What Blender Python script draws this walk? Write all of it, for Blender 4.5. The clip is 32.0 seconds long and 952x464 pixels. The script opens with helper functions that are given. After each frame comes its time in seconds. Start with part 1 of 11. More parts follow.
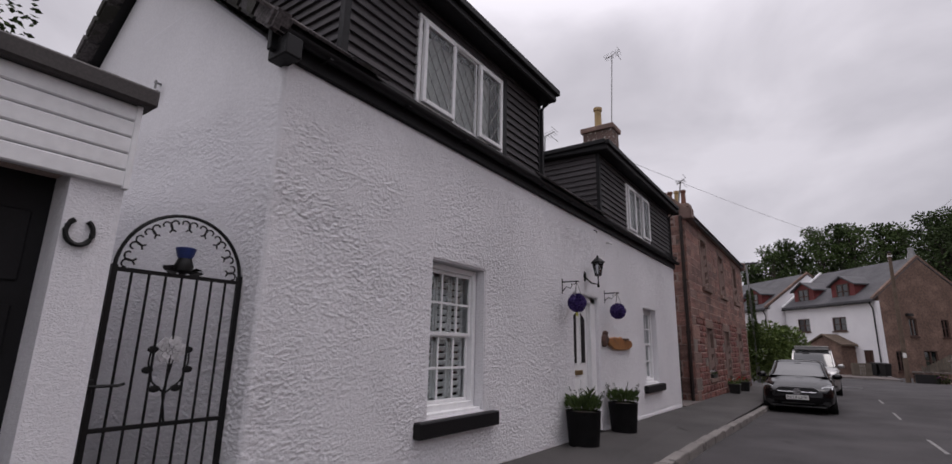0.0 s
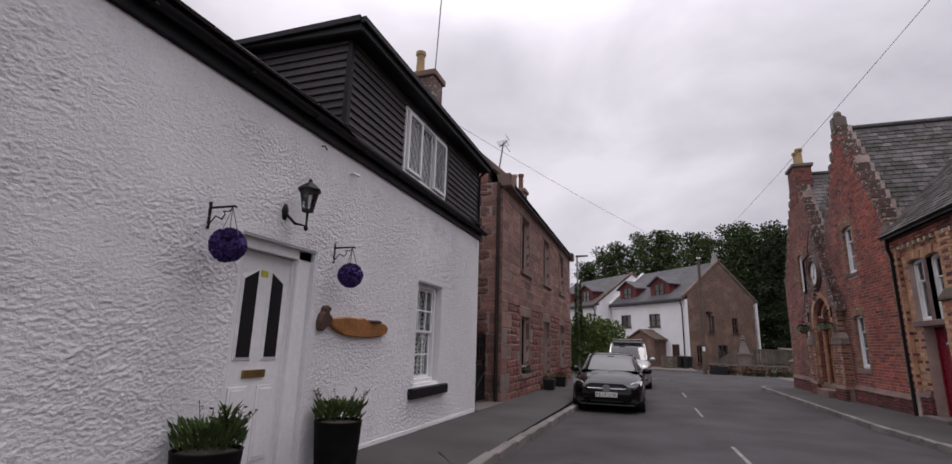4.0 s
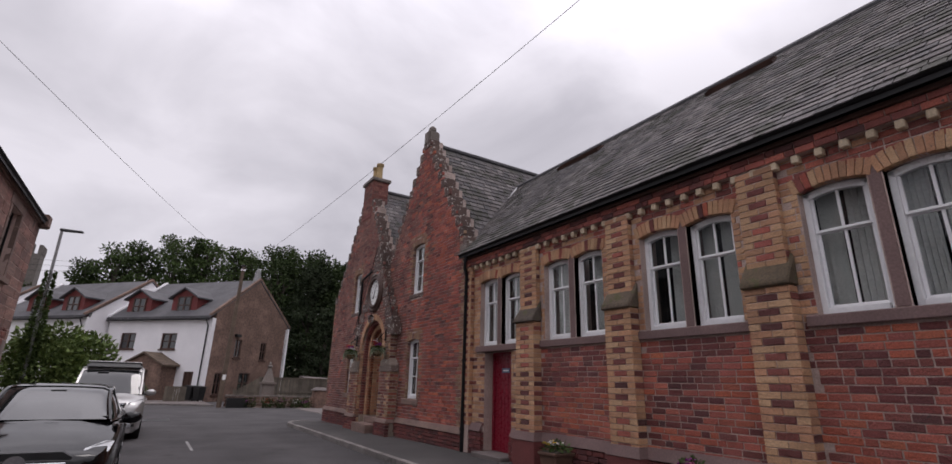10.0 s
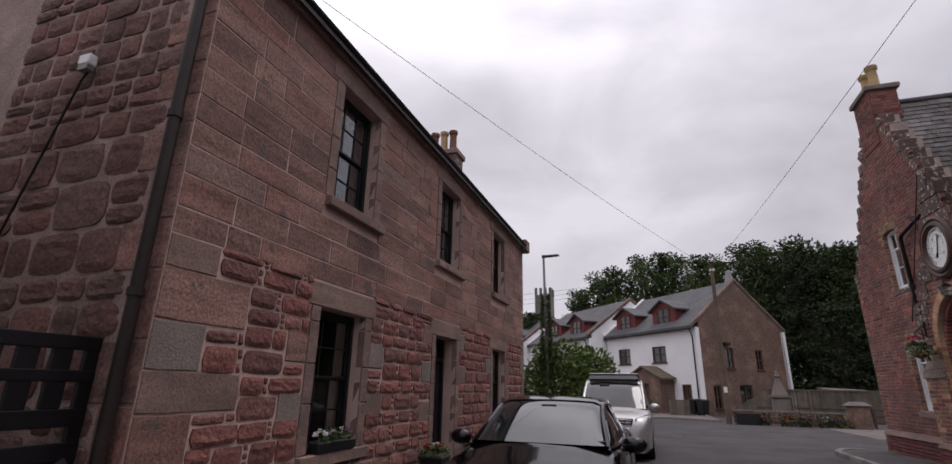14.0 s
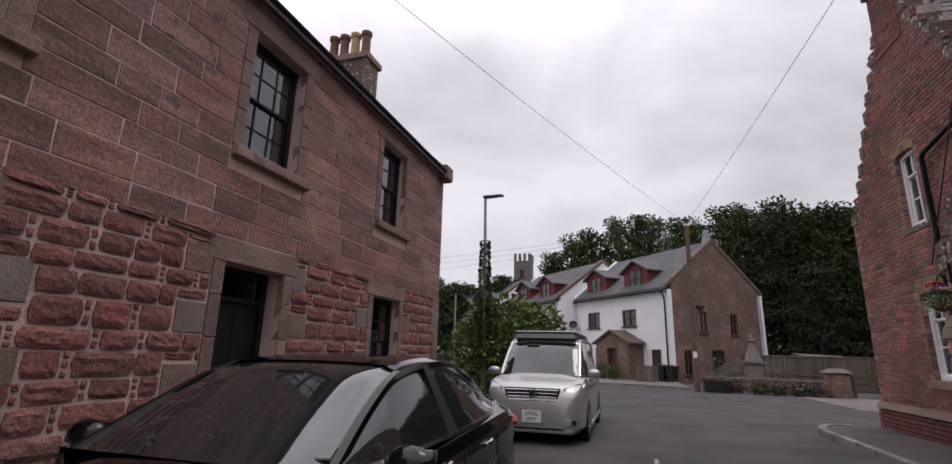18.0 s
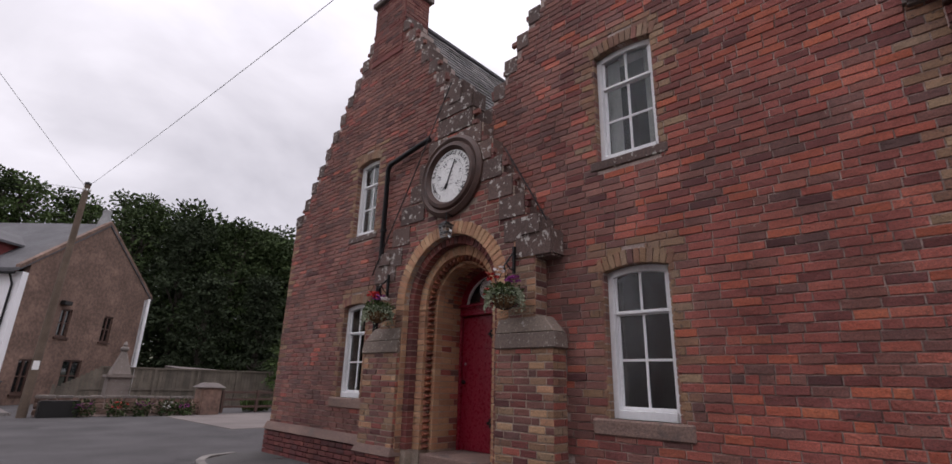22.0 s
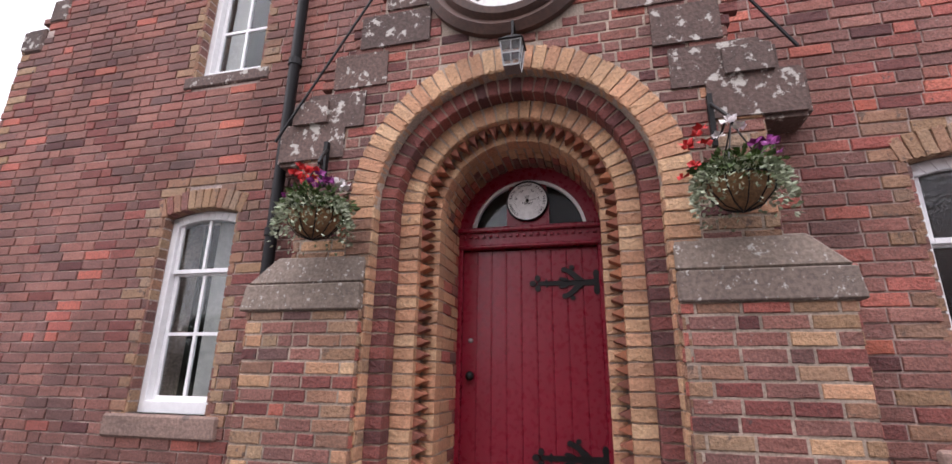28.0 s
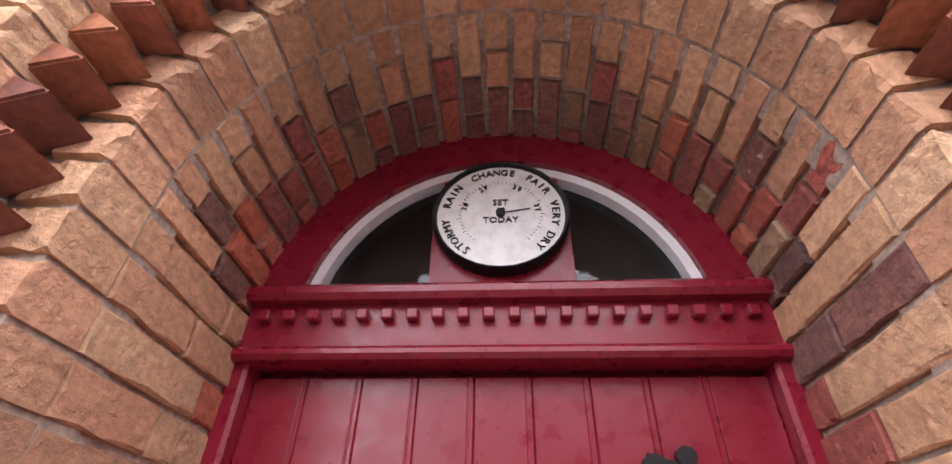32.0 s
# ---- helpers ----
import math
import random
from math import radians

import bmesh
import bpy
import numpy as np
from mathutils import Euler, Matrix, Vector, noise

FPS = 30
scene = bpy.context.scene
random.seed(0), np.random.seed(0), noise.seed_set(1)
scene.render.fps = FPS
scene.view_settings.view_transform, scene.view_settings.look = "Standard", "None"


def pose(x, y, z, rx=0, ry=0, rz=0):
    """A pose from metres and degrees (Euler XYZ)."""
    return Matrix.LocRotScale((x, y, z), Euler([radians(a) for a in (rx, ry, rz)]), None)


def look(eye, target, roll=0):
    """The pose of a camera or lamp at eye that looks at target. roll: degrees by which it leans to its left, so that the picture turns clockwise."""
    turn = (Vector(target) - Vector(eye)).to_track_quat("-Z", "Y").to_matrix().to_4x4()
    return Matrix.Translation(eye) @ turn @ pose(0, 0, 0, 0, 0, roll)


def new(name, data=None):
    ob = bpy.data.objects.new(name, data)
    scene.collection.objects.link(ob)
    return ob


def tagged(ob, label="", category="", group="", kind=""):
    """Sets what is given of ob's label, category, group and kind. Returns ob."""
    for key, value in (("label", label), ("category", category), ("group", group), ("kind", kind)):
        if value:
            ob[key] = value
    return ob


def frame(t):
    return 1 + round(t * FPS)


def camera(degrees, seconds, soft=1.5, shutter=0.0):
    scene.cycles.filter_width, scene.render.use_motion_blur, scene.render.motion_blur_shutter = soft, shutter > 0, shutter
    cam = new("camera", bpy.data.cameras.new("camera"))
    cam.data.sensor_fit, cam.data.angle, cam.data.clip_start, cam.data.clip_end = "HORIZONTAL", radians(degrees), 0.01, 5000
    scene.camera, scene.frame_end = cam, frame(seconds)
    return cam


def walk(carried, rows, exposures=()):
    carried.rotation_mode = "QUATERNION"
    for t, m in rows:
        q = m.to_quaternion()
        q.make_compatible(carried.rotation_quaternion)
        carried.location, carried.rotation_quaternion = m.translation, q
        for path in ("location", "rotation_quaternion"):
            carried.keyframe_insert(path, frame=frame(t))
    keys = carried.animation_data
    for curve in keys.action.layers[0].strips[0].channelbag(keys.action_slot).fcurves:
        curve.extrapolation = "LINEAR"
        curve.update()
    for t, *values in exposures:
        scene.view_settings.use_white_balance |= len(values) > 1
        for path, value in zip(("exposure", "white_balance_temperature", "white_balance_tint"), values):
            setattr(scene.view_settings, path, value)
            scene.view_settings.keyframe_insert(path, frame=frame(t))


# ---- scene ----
cam = camera(87.6, 32.0)
METRES, EYE, TILT, LEAN, TURN = 28.8, 1.42, 0.0, 0.0, 35.0
EXPOSURES = [(t, e, 6500, 16) for t, e in ((0, 0.02), (2.5, 0.2), (5, 0.22), (7, 0.1), (9, 0.2), (12, 0.2), (13, 0.1), (15.5, 0.25), (17, 0.25), (19, 0.35), (20, 0.35), (22, 0.45), (24.5, 0.6), (27, 1.05), (28, 1.8), (29, 2.2), (30, 2.5), (32, 3.2))]
ROWS = [
    (0.0, 0.0, 0.0, 0.0, -0.28, 12.97, -1.23),
    (0.5, 0.0061, 0.0134, 0.0002, 2.52, 12.91, -1.2),
    (1.0, 0.0153, 0.0261, -0.0002, 2.78, 12.78, -1.23),
    (1.5, 0.0262, 0.0399, -0.0013, 1.03, 12.78, -1.18),
    (2.0, 0.0381, 0.053, -0.0017, -1.03, 12.77, -1.21),
    (2.5, 0.0496, 0.066, -0.0012, -3.88, 12.61, -1.39),
    (4.5, 0.0887, 0.1181, -0.0021, -21.49, 12.58, -1.49),
    (5.0, 0.1011, 0.1307, -0.0027, -26.67, 12.47, -1.48),
    (5.5, 0.1103, 0.1448, -0.0034, -32.74, 12.93, -1.46),
    (6.0, 0.1205, 0.1573, -0.003, -42.16, 13.76, -1.48),
    (6.5, 0.1328, 0.1683, -0.0019, -55.47, 14.66, -1.44),
    (7.0, 0.1407, 0.1789, -0.0008, -70.41, 15.17, -1.13),
    (7.5, 0.1489, 0.1886, -0.0011, -85.26, 15.65, -0.83),
    (8.0, 0.1572, 0.2007, -0.0015, -87.37, 15.56, -0.92),
    (8.5, 0.1647, 0.216, -0.002, -84.15, 16.14, -1.13),
    (9.0, 0.1738, 0.2311, -0.0018, -79.26, 16.66, -1.18),
    (9.5, 0.1818, 0.2456, -0.0023, -73.6, 17.1, -1.39),
    (10.0, 0.1902, 0.2587, -0.0026, -67.3, 17.18, -1.4),
    (10.5, 0.1997, 0.273, -0.0026, -60.72, 16.76, -1.39),
    (11.0, 0.2072, 0.2875, -0.0034, -53.01, 16.22, -1.35),
    (11.5, 0.2167, 0.2994, -0.0045, -44.91, 16.29, -1.27),
    (12.0, 0.2251, 0.3107, -0.0037, -37.52, 16.92, -1.18),
    (12.5, 0.234, 0.3219, -0.0027, -31.07, 17.29, -1.09),
    (13.0, 0.2449, 0.3329, -0.003, -25.25, 17.58, -1.02),
    (13.5, 0.2538, 0.3445, -0.0034, -20.4, 17.89, -0.98),
    (15.5, 0.2986, 0.3889, -0.0049, -8.67, 15.42, -1.04),
    (16.0, 0.3105, 0.4005, -0.0052, -8.44, 15.17, -0.95),
    (16.5, 0.3214, 0.412, -0.0047, -9.35, 14.8, -0.93),
    (17.0, 0.3357, 0.4223, -0.0051, -11.4, 14.42, -1.11),
    (17.5, 0.3471, 0.435, -0.0055, -14.68, 14.2, -1.25),
    (18.0, 0.3584, 0.4475, -0.0058, -18.0, 13.76, -1.36),
    (18.5, 0.3691, 0.4618, -0.0059, -23.25, 13.51, -1.44),
    (19.0, 0.3793, 0.4752, -0.0062, -32.35, 13.6, -1.55),
    (19.5, 0.3924, 0.4857, -0.0062, -43.62, 14.23, -1.63),
    (20.0, 0.4049, 0.4959, -0.0055, -55.68, 15.62, -1.67),
    (20.5, 0.4135, 0.5072, -0.0038, -67.31, 16.77, -1.64),
    (21.0, 0.4248, 0.5189, -0.004, -73.62, 17.03, -1.62),
    (21.5, 0.4335, 0.5319, -0.0042, -78.15, 17.05, -1.53),
    (22.0, 0.442, 0.5452, -0.005, -81.91, 16.89, -1.53),
    (22.5, 0.4527, 0.5582, -0.0051, -85.08, 16.91, -1.53),
    (23.0, 0.4609, 0.5731, -0.0044, -87.56, 17.45, -1.46),
    (23.5, 0.4705, 0.5864, -0.0045, -90.18, 18.08, -1.51),
    (24.0, 0.4802, 0.5988, -0.0038, -92.59, 18.49, -1.45),
    (24.5, 0.4892, 0.6115, -0.0035, -94.6, 18.55, -1.36),
    (26.5, 0.5382, 0.6417, -0.0042, -104.96, 16.98, -0.95),
    (27.0, 0.5535, 0.6448, -0.004, -107.41, 16.66, -0.88),
    (27.5, 0.5692, 0.6423, -0.005, -109.2, 16.41, -0.88),
    (28.0, 0.5847, 0.6384, -0.0057, -110.79, 16.52, -0.87),
    (28.5, 0.6005, 0.6333, -0.0056, -112.12, 17.59, -1.0),
    (29.0, 0.6167, 0.6257, -0.0046, -113.95, 19.36, -1.05),
    (29.5, 0.6312, 0.6205, -0.0025, -115.6, 21.68, -1.01),
    (30.0, 0.6449, 0.6139, 0.0003, -116.68, 24.18, -0.94),
    (30.5, 0.6581, 0.6059, 0.0069, -118.2, 27.11, -1.12),
    (31.0, 0.6684, 0.6021, 0.0104, -119.82, 30.23, -1.17),
    (31.5, 0.6745, 0.5996, 0.014, -120.89, 33.66, -1.27),
    (32.0, 0.6771, 0.5967, 0.016, -121.26, 36.9, -1.16),
]
walk(cam, [(t, pose(0, 0, EYE, TILT, LEAN, TURN) @ pose(METRES * x, METRES * y, METRES * z, 90 + pitch, roll, yaw)) for t, x, y, z, yaw, pitch, roll in ROWS], EXPOSURES)

# ---- world, sun ----
SUN_EL, SUN_ROT = radians(74), radians(60)
world = bpy.data.worlds.new("overcast_sky")
scene.world = world
world.use_nodes = True
wt = world.node_tree
wt.nodes.clear()
wo = wt.nodes.new("ShaderNodeOutputWorld")
wb = wt.nodes.new("ShaderNodeBackground")
wb.inputs["Strength"].default_value = 0.1
sky = wt.nodes.new("ShaderNodeTexSky")
sky.sky_type = "NISHITA"
sky.sun_disc = False
sky.sun_elevation, sky.sun_rotation = SUN_EL, SUN_ROT
wc = wt.nodes.new("ShaderNodeTexCoord")
wm = wt.nodes.new("ShaderNodeMapping")
wm.inputs["Scale"].default_value = (1.0, 1.0, 1.9)
wm.inputs["Location"].default_value = (0.35, 0.1, 0.2)
wn = wt.nodes.new("ShaderNodeTexNoise")
wn.inputs["Scale"].default_value = 2.1
wn.inputs["Detail"].default_value = 6.0
wn.inputs["Roughness"].default_value = 0.5
wn.inputs["Distortion"].default_value = 0.35
wr = wt.nodes.new("ShaderNodeValToRGB")
wr.color_ramp.elements[0].position, wr.color_ramp.elements[0].color = 0.32, (4.35, 4.3, 4.6, 1)
wr.color_ramp.elements[1].position, wr.color_ramp.elements[1].color = 0.6, (7.05, 6.95, 7.3, 1)
wx = wt.nodes.new("ShaderNodeMix")
wx.data_type = "RGBA"
wx.inputs["Factor"].default_value = 0.94
wt.links.new(wc.outputs["Generated"], wm.inputs["Vector"])
wt.links.new(wm.outputs["Vector"], wn.inputs["Vector"])
wt.links.new(wn.outputs["Fac"], wr.inputs["Fac"])
wt.links.new(sky.outputs["Color"], wx.inputs["A"])
ws = wt.nodes.new("ShaderNodeSeparateXYZ")
wt.links.new(wc.outputs["Generated"], ws.inputs[0])
wg = wt.nodes.new("ShaderNodeMapRange")
wg.interpolation_type = "SMOOTHSTEP"
wg.inputs["From Min"].default_value, wg.inputs["From Max"].default_value = 0.45, 0.95
wg.inputs["To Min"].default_value, wg.inputs["To Max"].default_value = 1.0, 2.6
wt.links.new(ws.outputs["Z"], wg.inputs["Value"])
wk = wt.nodes.new("ShaderNodeMix")
wk.data_type, wk.blend_type = "RGBA", "MULTIPLY"
wk.inputs["Factor"].default_value = 1.0
wt.links.new(wr.outputs["Color"], wk.inputs["A"])
wt.links.new(wg.outputs["Result"], wk.inputs["B"])
wt.links.new(wk.outputs["Result"], wx.inputs["B"])
wt.links.new(wx.outputs["Result"], wb.inputs["Color"])
wt.links.new(wb.outputs["Background"], wo.inputs["Surface"])
sun_lamp = new("sun", bpy.data.lights.new("sun", "SUN"))
sun_lamp.data.energy, sun_lamp.data.angle, sun_lamp.data.color = 0.5, radians(20), (1.0, 0.96, 0.92)
sun_lamp.matrix_world = look((0, 0, 60), (14 * math.sin(SUN_ROT) * -1, 14 * math.cos(SUN_ROT) * -1, 60 - 14 * math.tan(SUN_EL)))

# ---- mesh helpers ----
rnd = random.Random(7)


class M:
    """A mesh under construction: vertices and faces."""

    def __init__(self):
        self.v, self.f = [], []

    def add(self, verts, faces):
        k = len(self.v)
        self.v += [tuple(p) for p in verts]
        self.f += [tuple(i + k for i in q) for q in faces]
        return self

    def hexa(self, p):
        return self.add(p, [(3, 2, 1, 0), (4, 5, 6, 7), (0, 1, 5, 4), (1, 2, 6, 5), (2, 3, 7, 6), (3, 0, 4, 7)])

    def box(self, x0, x1, y0, y1, z0, z1):
        return self.hexa([(x0, y0, z0), (x1, y0, z0), (x1, y1, z0), (x0, y1, z0), (x0, y0, z1), (x1, y0, z1), (x1, y1, z1), (x0, y1, z1)])

    def prism(self, poly, vec):
        n = len(poly)
        a = [Vector(p) for p in poly]
        b = [p + Vector(vec) for p in a]
        return self.add(a + b, [tuple(range(n - 1, -1, -1)), tuple(range(n, 2 * n))] + [(i, (i + 1) % n, n + (i + 1) % n, n + i) for i in range(n)])

    def tube(self, path, r, n=6, r2=None):
        pts = [Vector(p) for p in path]
        rings, up = [], Vector((0.123, 0.31, 0.94))
        for i, p in enumerate(pts):
            d = (pts[min(i + 1, len(pts) - 1)] - pts[max(i - 1, 0)])
            d = d.normalized() if d.length > 1e-9 else Vector((0, 0, 1))
            s = d.cross(up)
            s = s.normalized() if s.length > 1e-4 else d.orthogonal().normalized()
            w = s.cross(d)
            rr = r if r2 is None else r + (r2 - r) * i / max(1, len(pts) - 1)
            rings.append([p + (s * math.cos(2 * math.pi * j / n) + w * math.sin(2 * math.pi * j / n)) * rr for j in range(n)])
        verts = [q for ring in rings for q in ring]
        faces = [(i * n + j, i * n + (j + 1) % n, (i + 1) * n + (j + 1) % n, (i + 1) * n + j) for i in range(len(pts) - 1) for j in range(n)]
        faces += [tuple(range(n - 1, -1, -1)), tuple(range((len(pts) - 1) * n, len(pts) * n))]
        return self.add(verts, faces)

    def lathe(self, prof, o, n=16, m=None, caps=True):
        o = Vector(o)
        verts, faces = [], []
        for r, z in prof:
            for j in range(n):
                p = Vector((r * math.cos(2 * math.pi * j / n), r * math.sin(2 * math.pi * j / n), z))
                verts.append(o + (m @ p if m else p))
        for i in range(len(prof) - 1):
            faces += [(i * n + j, i * n + (j + 1) % n, (i + 1) * n + (j + 1) % n, (i + 1) * n + j) for j in range(n)]
        if caps:
            faces += [tuple(range(n - 1, -1, -1)), tuple(range((len(prof) - 1) * n, len(prof) * n))]
        return self.add(verts, faces)

    def ball(self, c, rx, ry, rz, n=10, rough=0.0):
        verts, faces = [], []
        rows = n // 2 + 1
        for i in range(rows + 1):
            t = math.pi * i / rows
            for j in range(n):
                k = 1 + rough * (rnd.random() - 0.5)
                a = 2 * math.pi * j / n
                verts.append((c[0] + rx * k * math.sin(t) * math.cos(a), c[1] + ry * k * math.sin(t) * math.sin(a), c[2] + rz * k * math.cos(t)))
        for i in range(rows):
            faces += [(i * n + j, (i + 1) * n + j, (i + 1) * n + (j + 1) % n, i * n + (j + 1) % n) for j in range(n)]
        return self.add(verts, faces)

    def leaf(self, c, d, size, width=0.45):
        """A folded leaf of four points from c along d."""
        d = Vector(d).normalized()
        s = d.orthogonal().normalized()
        s = (Matrix.Rotation(rnd.uniform(0, 6.283), 3, d) @ s)
        w = d.cross(s) * size * 0.12
        c = Vector(c)
        return self.add([c, c + d * size * 0.5 + s * size * width * 0.5 + w, c + d * size, c + d * size * 0.5 - s * size * width * 0.5 + w], [(0, 1, 2), (0, 2, 3)])


def mesh_from(m, name, bevel=0.0, smooth=False, fix=True):
    me = bpy.data.meshes.new(name)
    me.from_pydata([tuple(p) for p in m.v], [], m.f)
    if bevel or fix:
        bm = bmesh.new()
        bm.from_mesh(me)
        if fix:
            bmesh.ops.recalc_face_normals(bm, faces=bm.faces)
        if bevel:
            edges = [e for e in bm.edges if len(e.link_faces) == 2 and e.calc_face_angle(0) > 0.5]
            bmesh.ops.bevel(bm, geom=edges, offset=bevel, segments=2 if bevel > 0.02 else 1, affect="EDGES", clamp_overlap=True)
        bm.to_mesh(me)
        bm.free()
    if smooth:
        me.polygons.foreach_set("use_smooth", [True] * len(me.polygons))
        me.set_sharp_from_angle(angle=radians(38))
    return me


def roughcast(F, a0, a1, z0, top, holes, parent, material, seed, cell=0.0088):
    """A coat of thrown pebbledash over a wall: a fine sheet with true relief, open at the windows and doors."""
    g = np.random.default_rng(seed)
    na, nz = int((a1 - a0) / cell), int((top(0.5 * (a0 + a1)) if callable(top) else top) / cell - z0 / cell)

    def smooth(q, ka, kz):
        for axis, k in ((0, ka), (1, kz)):
            q = sum(np.roll(q, j, axis) for j in range(-k, k + 1)) / (2 * k + 1)
        return q / q.std()

    relief = 0.0027 * smooth(g.standard_normal((na + 1, nz + 1)), 1, 0) + 0.0009 * smooth(g.standard_normal((na + 1, nz + 1)), 2, 1) + 0.0006 * smooth(g.standard_normal((na + 1, nz + 1)), 9, 6)
    aa, zz = np.meshgrid(a0 + np.arange(na + 1) * (a1 - a0) / na, z0 + np.arange(nz + 1) * cell, indexing="ij")
    uneven = smooth(g.standard_normal((na + 1, nz + 1)), 30, 20) * 0.06
    fade = np.clip((3.38 + uneven - zz) / 0.22, 0.12, 1.0) * np.clip(0.8 + uneven * 4, 0.35, 1.2)
    d = np.clip(0.011 + relief * fade, 0.003, 0.026)
    ca, cz = (aa[:-1, :-1] + aa[1:, 1:]) / 2, (zz[:-1, :-1] + zz[1:, 1:]) / 2
    keep = np.ones((na, nz), bool)
    if callable(top):
        keep &= cz + cell < np.vectorize(top)(ca)
    for h in holes:
        keep &= ~((ca > h[0] - cell * 0.7) & (ca < h[1] + cell * 0.7) & (cz > h[2] - cell * 0.7) & (cz < h[3] + cell * 0.7))
    edge = np.zeros((na + 1, nz + 1), int)
    for i in (0, 1):
        for j in (0, 1):
            edge[i:na + i, j:nz + j] += keep
    d = np.where(edge < 4, 0.001, d)
    o, u, n = np.array(F.o), np.array(F.u), np.array(F.n)
    co = o + aa[..., None] * u + d[..., None] * n + zz[..., None] * np.array((0, 0, 1.0))
    i, j = np.nonzero(keep)
    k = i * (nz + 1) + j
    quads = np.stack((k, k + nz + 1, k + nz + 2, k + 1), 1)
    if np.dot(np.cross(u, (0, 0, 1.0)), n) < 0:
        quads = quads[:, ::-1]
    me = bpy.data.meshes.new("roughcast")
    me.from_pydata(co.reshape(-1, 3).tolist(), [], quads.tolist())
    me.polygons.foreach_set("use_smooth", [True] * len(me.polygons))
    return part("roughcast", me, material, parent, "wormy white roughcast coat")


ROOTS = {}


def thing(name, label, category, at=(0, 0, 0), group="", kind=""):
    ob = new(name)
    ob.location = at
    ob.empty_display_size = 0.1
    ROOTS[ob] = Matrix.Translation(at)
    return tagged(ob, label, category, group, kind)


def part(name, m, material, parent=None, label="", bevel=0.0, smooth=False, fix=True, kind=""):
    me = m if isinstance(m, bpy.types.Mesh) else mesh_from(m, name, bevel, smooth, fix)
    me.materials.append(material)
    ob = new(name, me)
    if parent is not None:
        ob.parent = parent
        if parent in ROOTS:
            ob.matrix_parent_inverse = ROOTS[parent].inverted()
    return tagged(ob, label, kind=kind)


def solid(name, m, material, label, category, group="", bevel=0.0, smooth=False, kind=""):
    """A thing that is one mesh."""
    return tagged(part(name, m, material, None, "", bevel, smooth), label, category, group, kind)


class Fr:
    """A facade's frame: a along the wall, d outwards, z up."""

    def __init__(self, o, u, n):
        self.o, self.u, self.n = Vector(o), Vector(u).normalized(), Vector(n).normalized()

    def p(self, a, d, z):
        return self.o + self.u * a + self.n * d + Vector((0, 0, z))

    def box(self, m, a0, a1, d0, d1, z0, z1, z0b=None, z1b=None):
        z0b, z1b = z0 if z0b is None else z0b, z1 if z1b is None else z1b
        p = self.p
        return m.hexa([p(a0, d0, z0), p(a1, d0, z0b), p(a1, d1, z0b), p(a0, d1, z0), p(a0, d0, z1), p(a1, d0, z1b), p(a1, d1, z1b), p(a0, d1, z1)])

    def piece(self, a, d, z, w, h, dep, turn=0.0):
        """The matrix of a unit piece whose front lies at d."""
        c, s = math.cos(turn), math.sin(turn)
        up = Vector((0, 0, 1))
        ex, ez, ey = self.u * c + up * s, up * c - self.u * s, self.n
        if ex.cross(ey).dot(ez) < 0:
            ex = -ex
        o = self.p(a, d - dep / 2, z)
        return Matrix(((ex.x * w, ey.x * dep, ez.x * h, o.x), (ex.y * w, ey.y * dep, ez.y * h, o.y), (ex.z * w, ey.z * dep, ez.z * h, o.z), (0, 0, 0, 1)))


def wall(m, F, a0, a1, zb, top, holes, d0, d1, cuts=()):
    """Fills m with a wall that has real openings. top(a) gives the height; holes are (a0, a1, z0, z1)."""
    al = sorted({a0, a1, *[min(max(h[i], a0), a1) for h in holes for i in (0, 1)], *[c for c in cuts if a0 < c < a1]})
    for p, q in zip(al, al[1:]):
        if q - p < 1e-6:
            continue
        mid = (p + q) / 2
        e = min(1e-4, (q - p) / 4)
        hs = [h for h in holes if h[0] < mid < h[1]]
        tp, tq = top(p + e), top(q - e)
        zl = sorted({zb, *[z for h in holes for z in h[2:4] if zb < z < min(tp, tq) - 1e-4]})
        for lo, hi in zip(zl, zl[1:] + [None]):
            zm = (lo + (hi if hi is not None else max(tp, tq))) / 2
            if any(h[2] < zm < h[3] for h in hs):
                continue
            if hi is None:
                F.box(m, p, q, d0, d1, lo, tp, lo, tq)
            else:
                F.box(m, p, q, d0, d1, lo, hi)
    return weld(m)


def weld(m):
    """Joins touching boxes into one skin without inner faces."""
    index, verts, remap = {}, [], []
    for p in m.v:
        key = tuple(round(c, 4) for c in p)
        if key not in index:
            index[key] = len(verts)
            verts.append(p)
        remap.append(index[key])
    seen = {}
    for q in m.f:
        g = tuple(remap[i] for i in q)
        if len(set(g)) < 3:
            continue
        seen.setdefault(tuple(sorted(set(g))), []).append(g)
    m.v, m.f = verts, [g[0] for g in seen.values() if len(g) == 1]
    return m


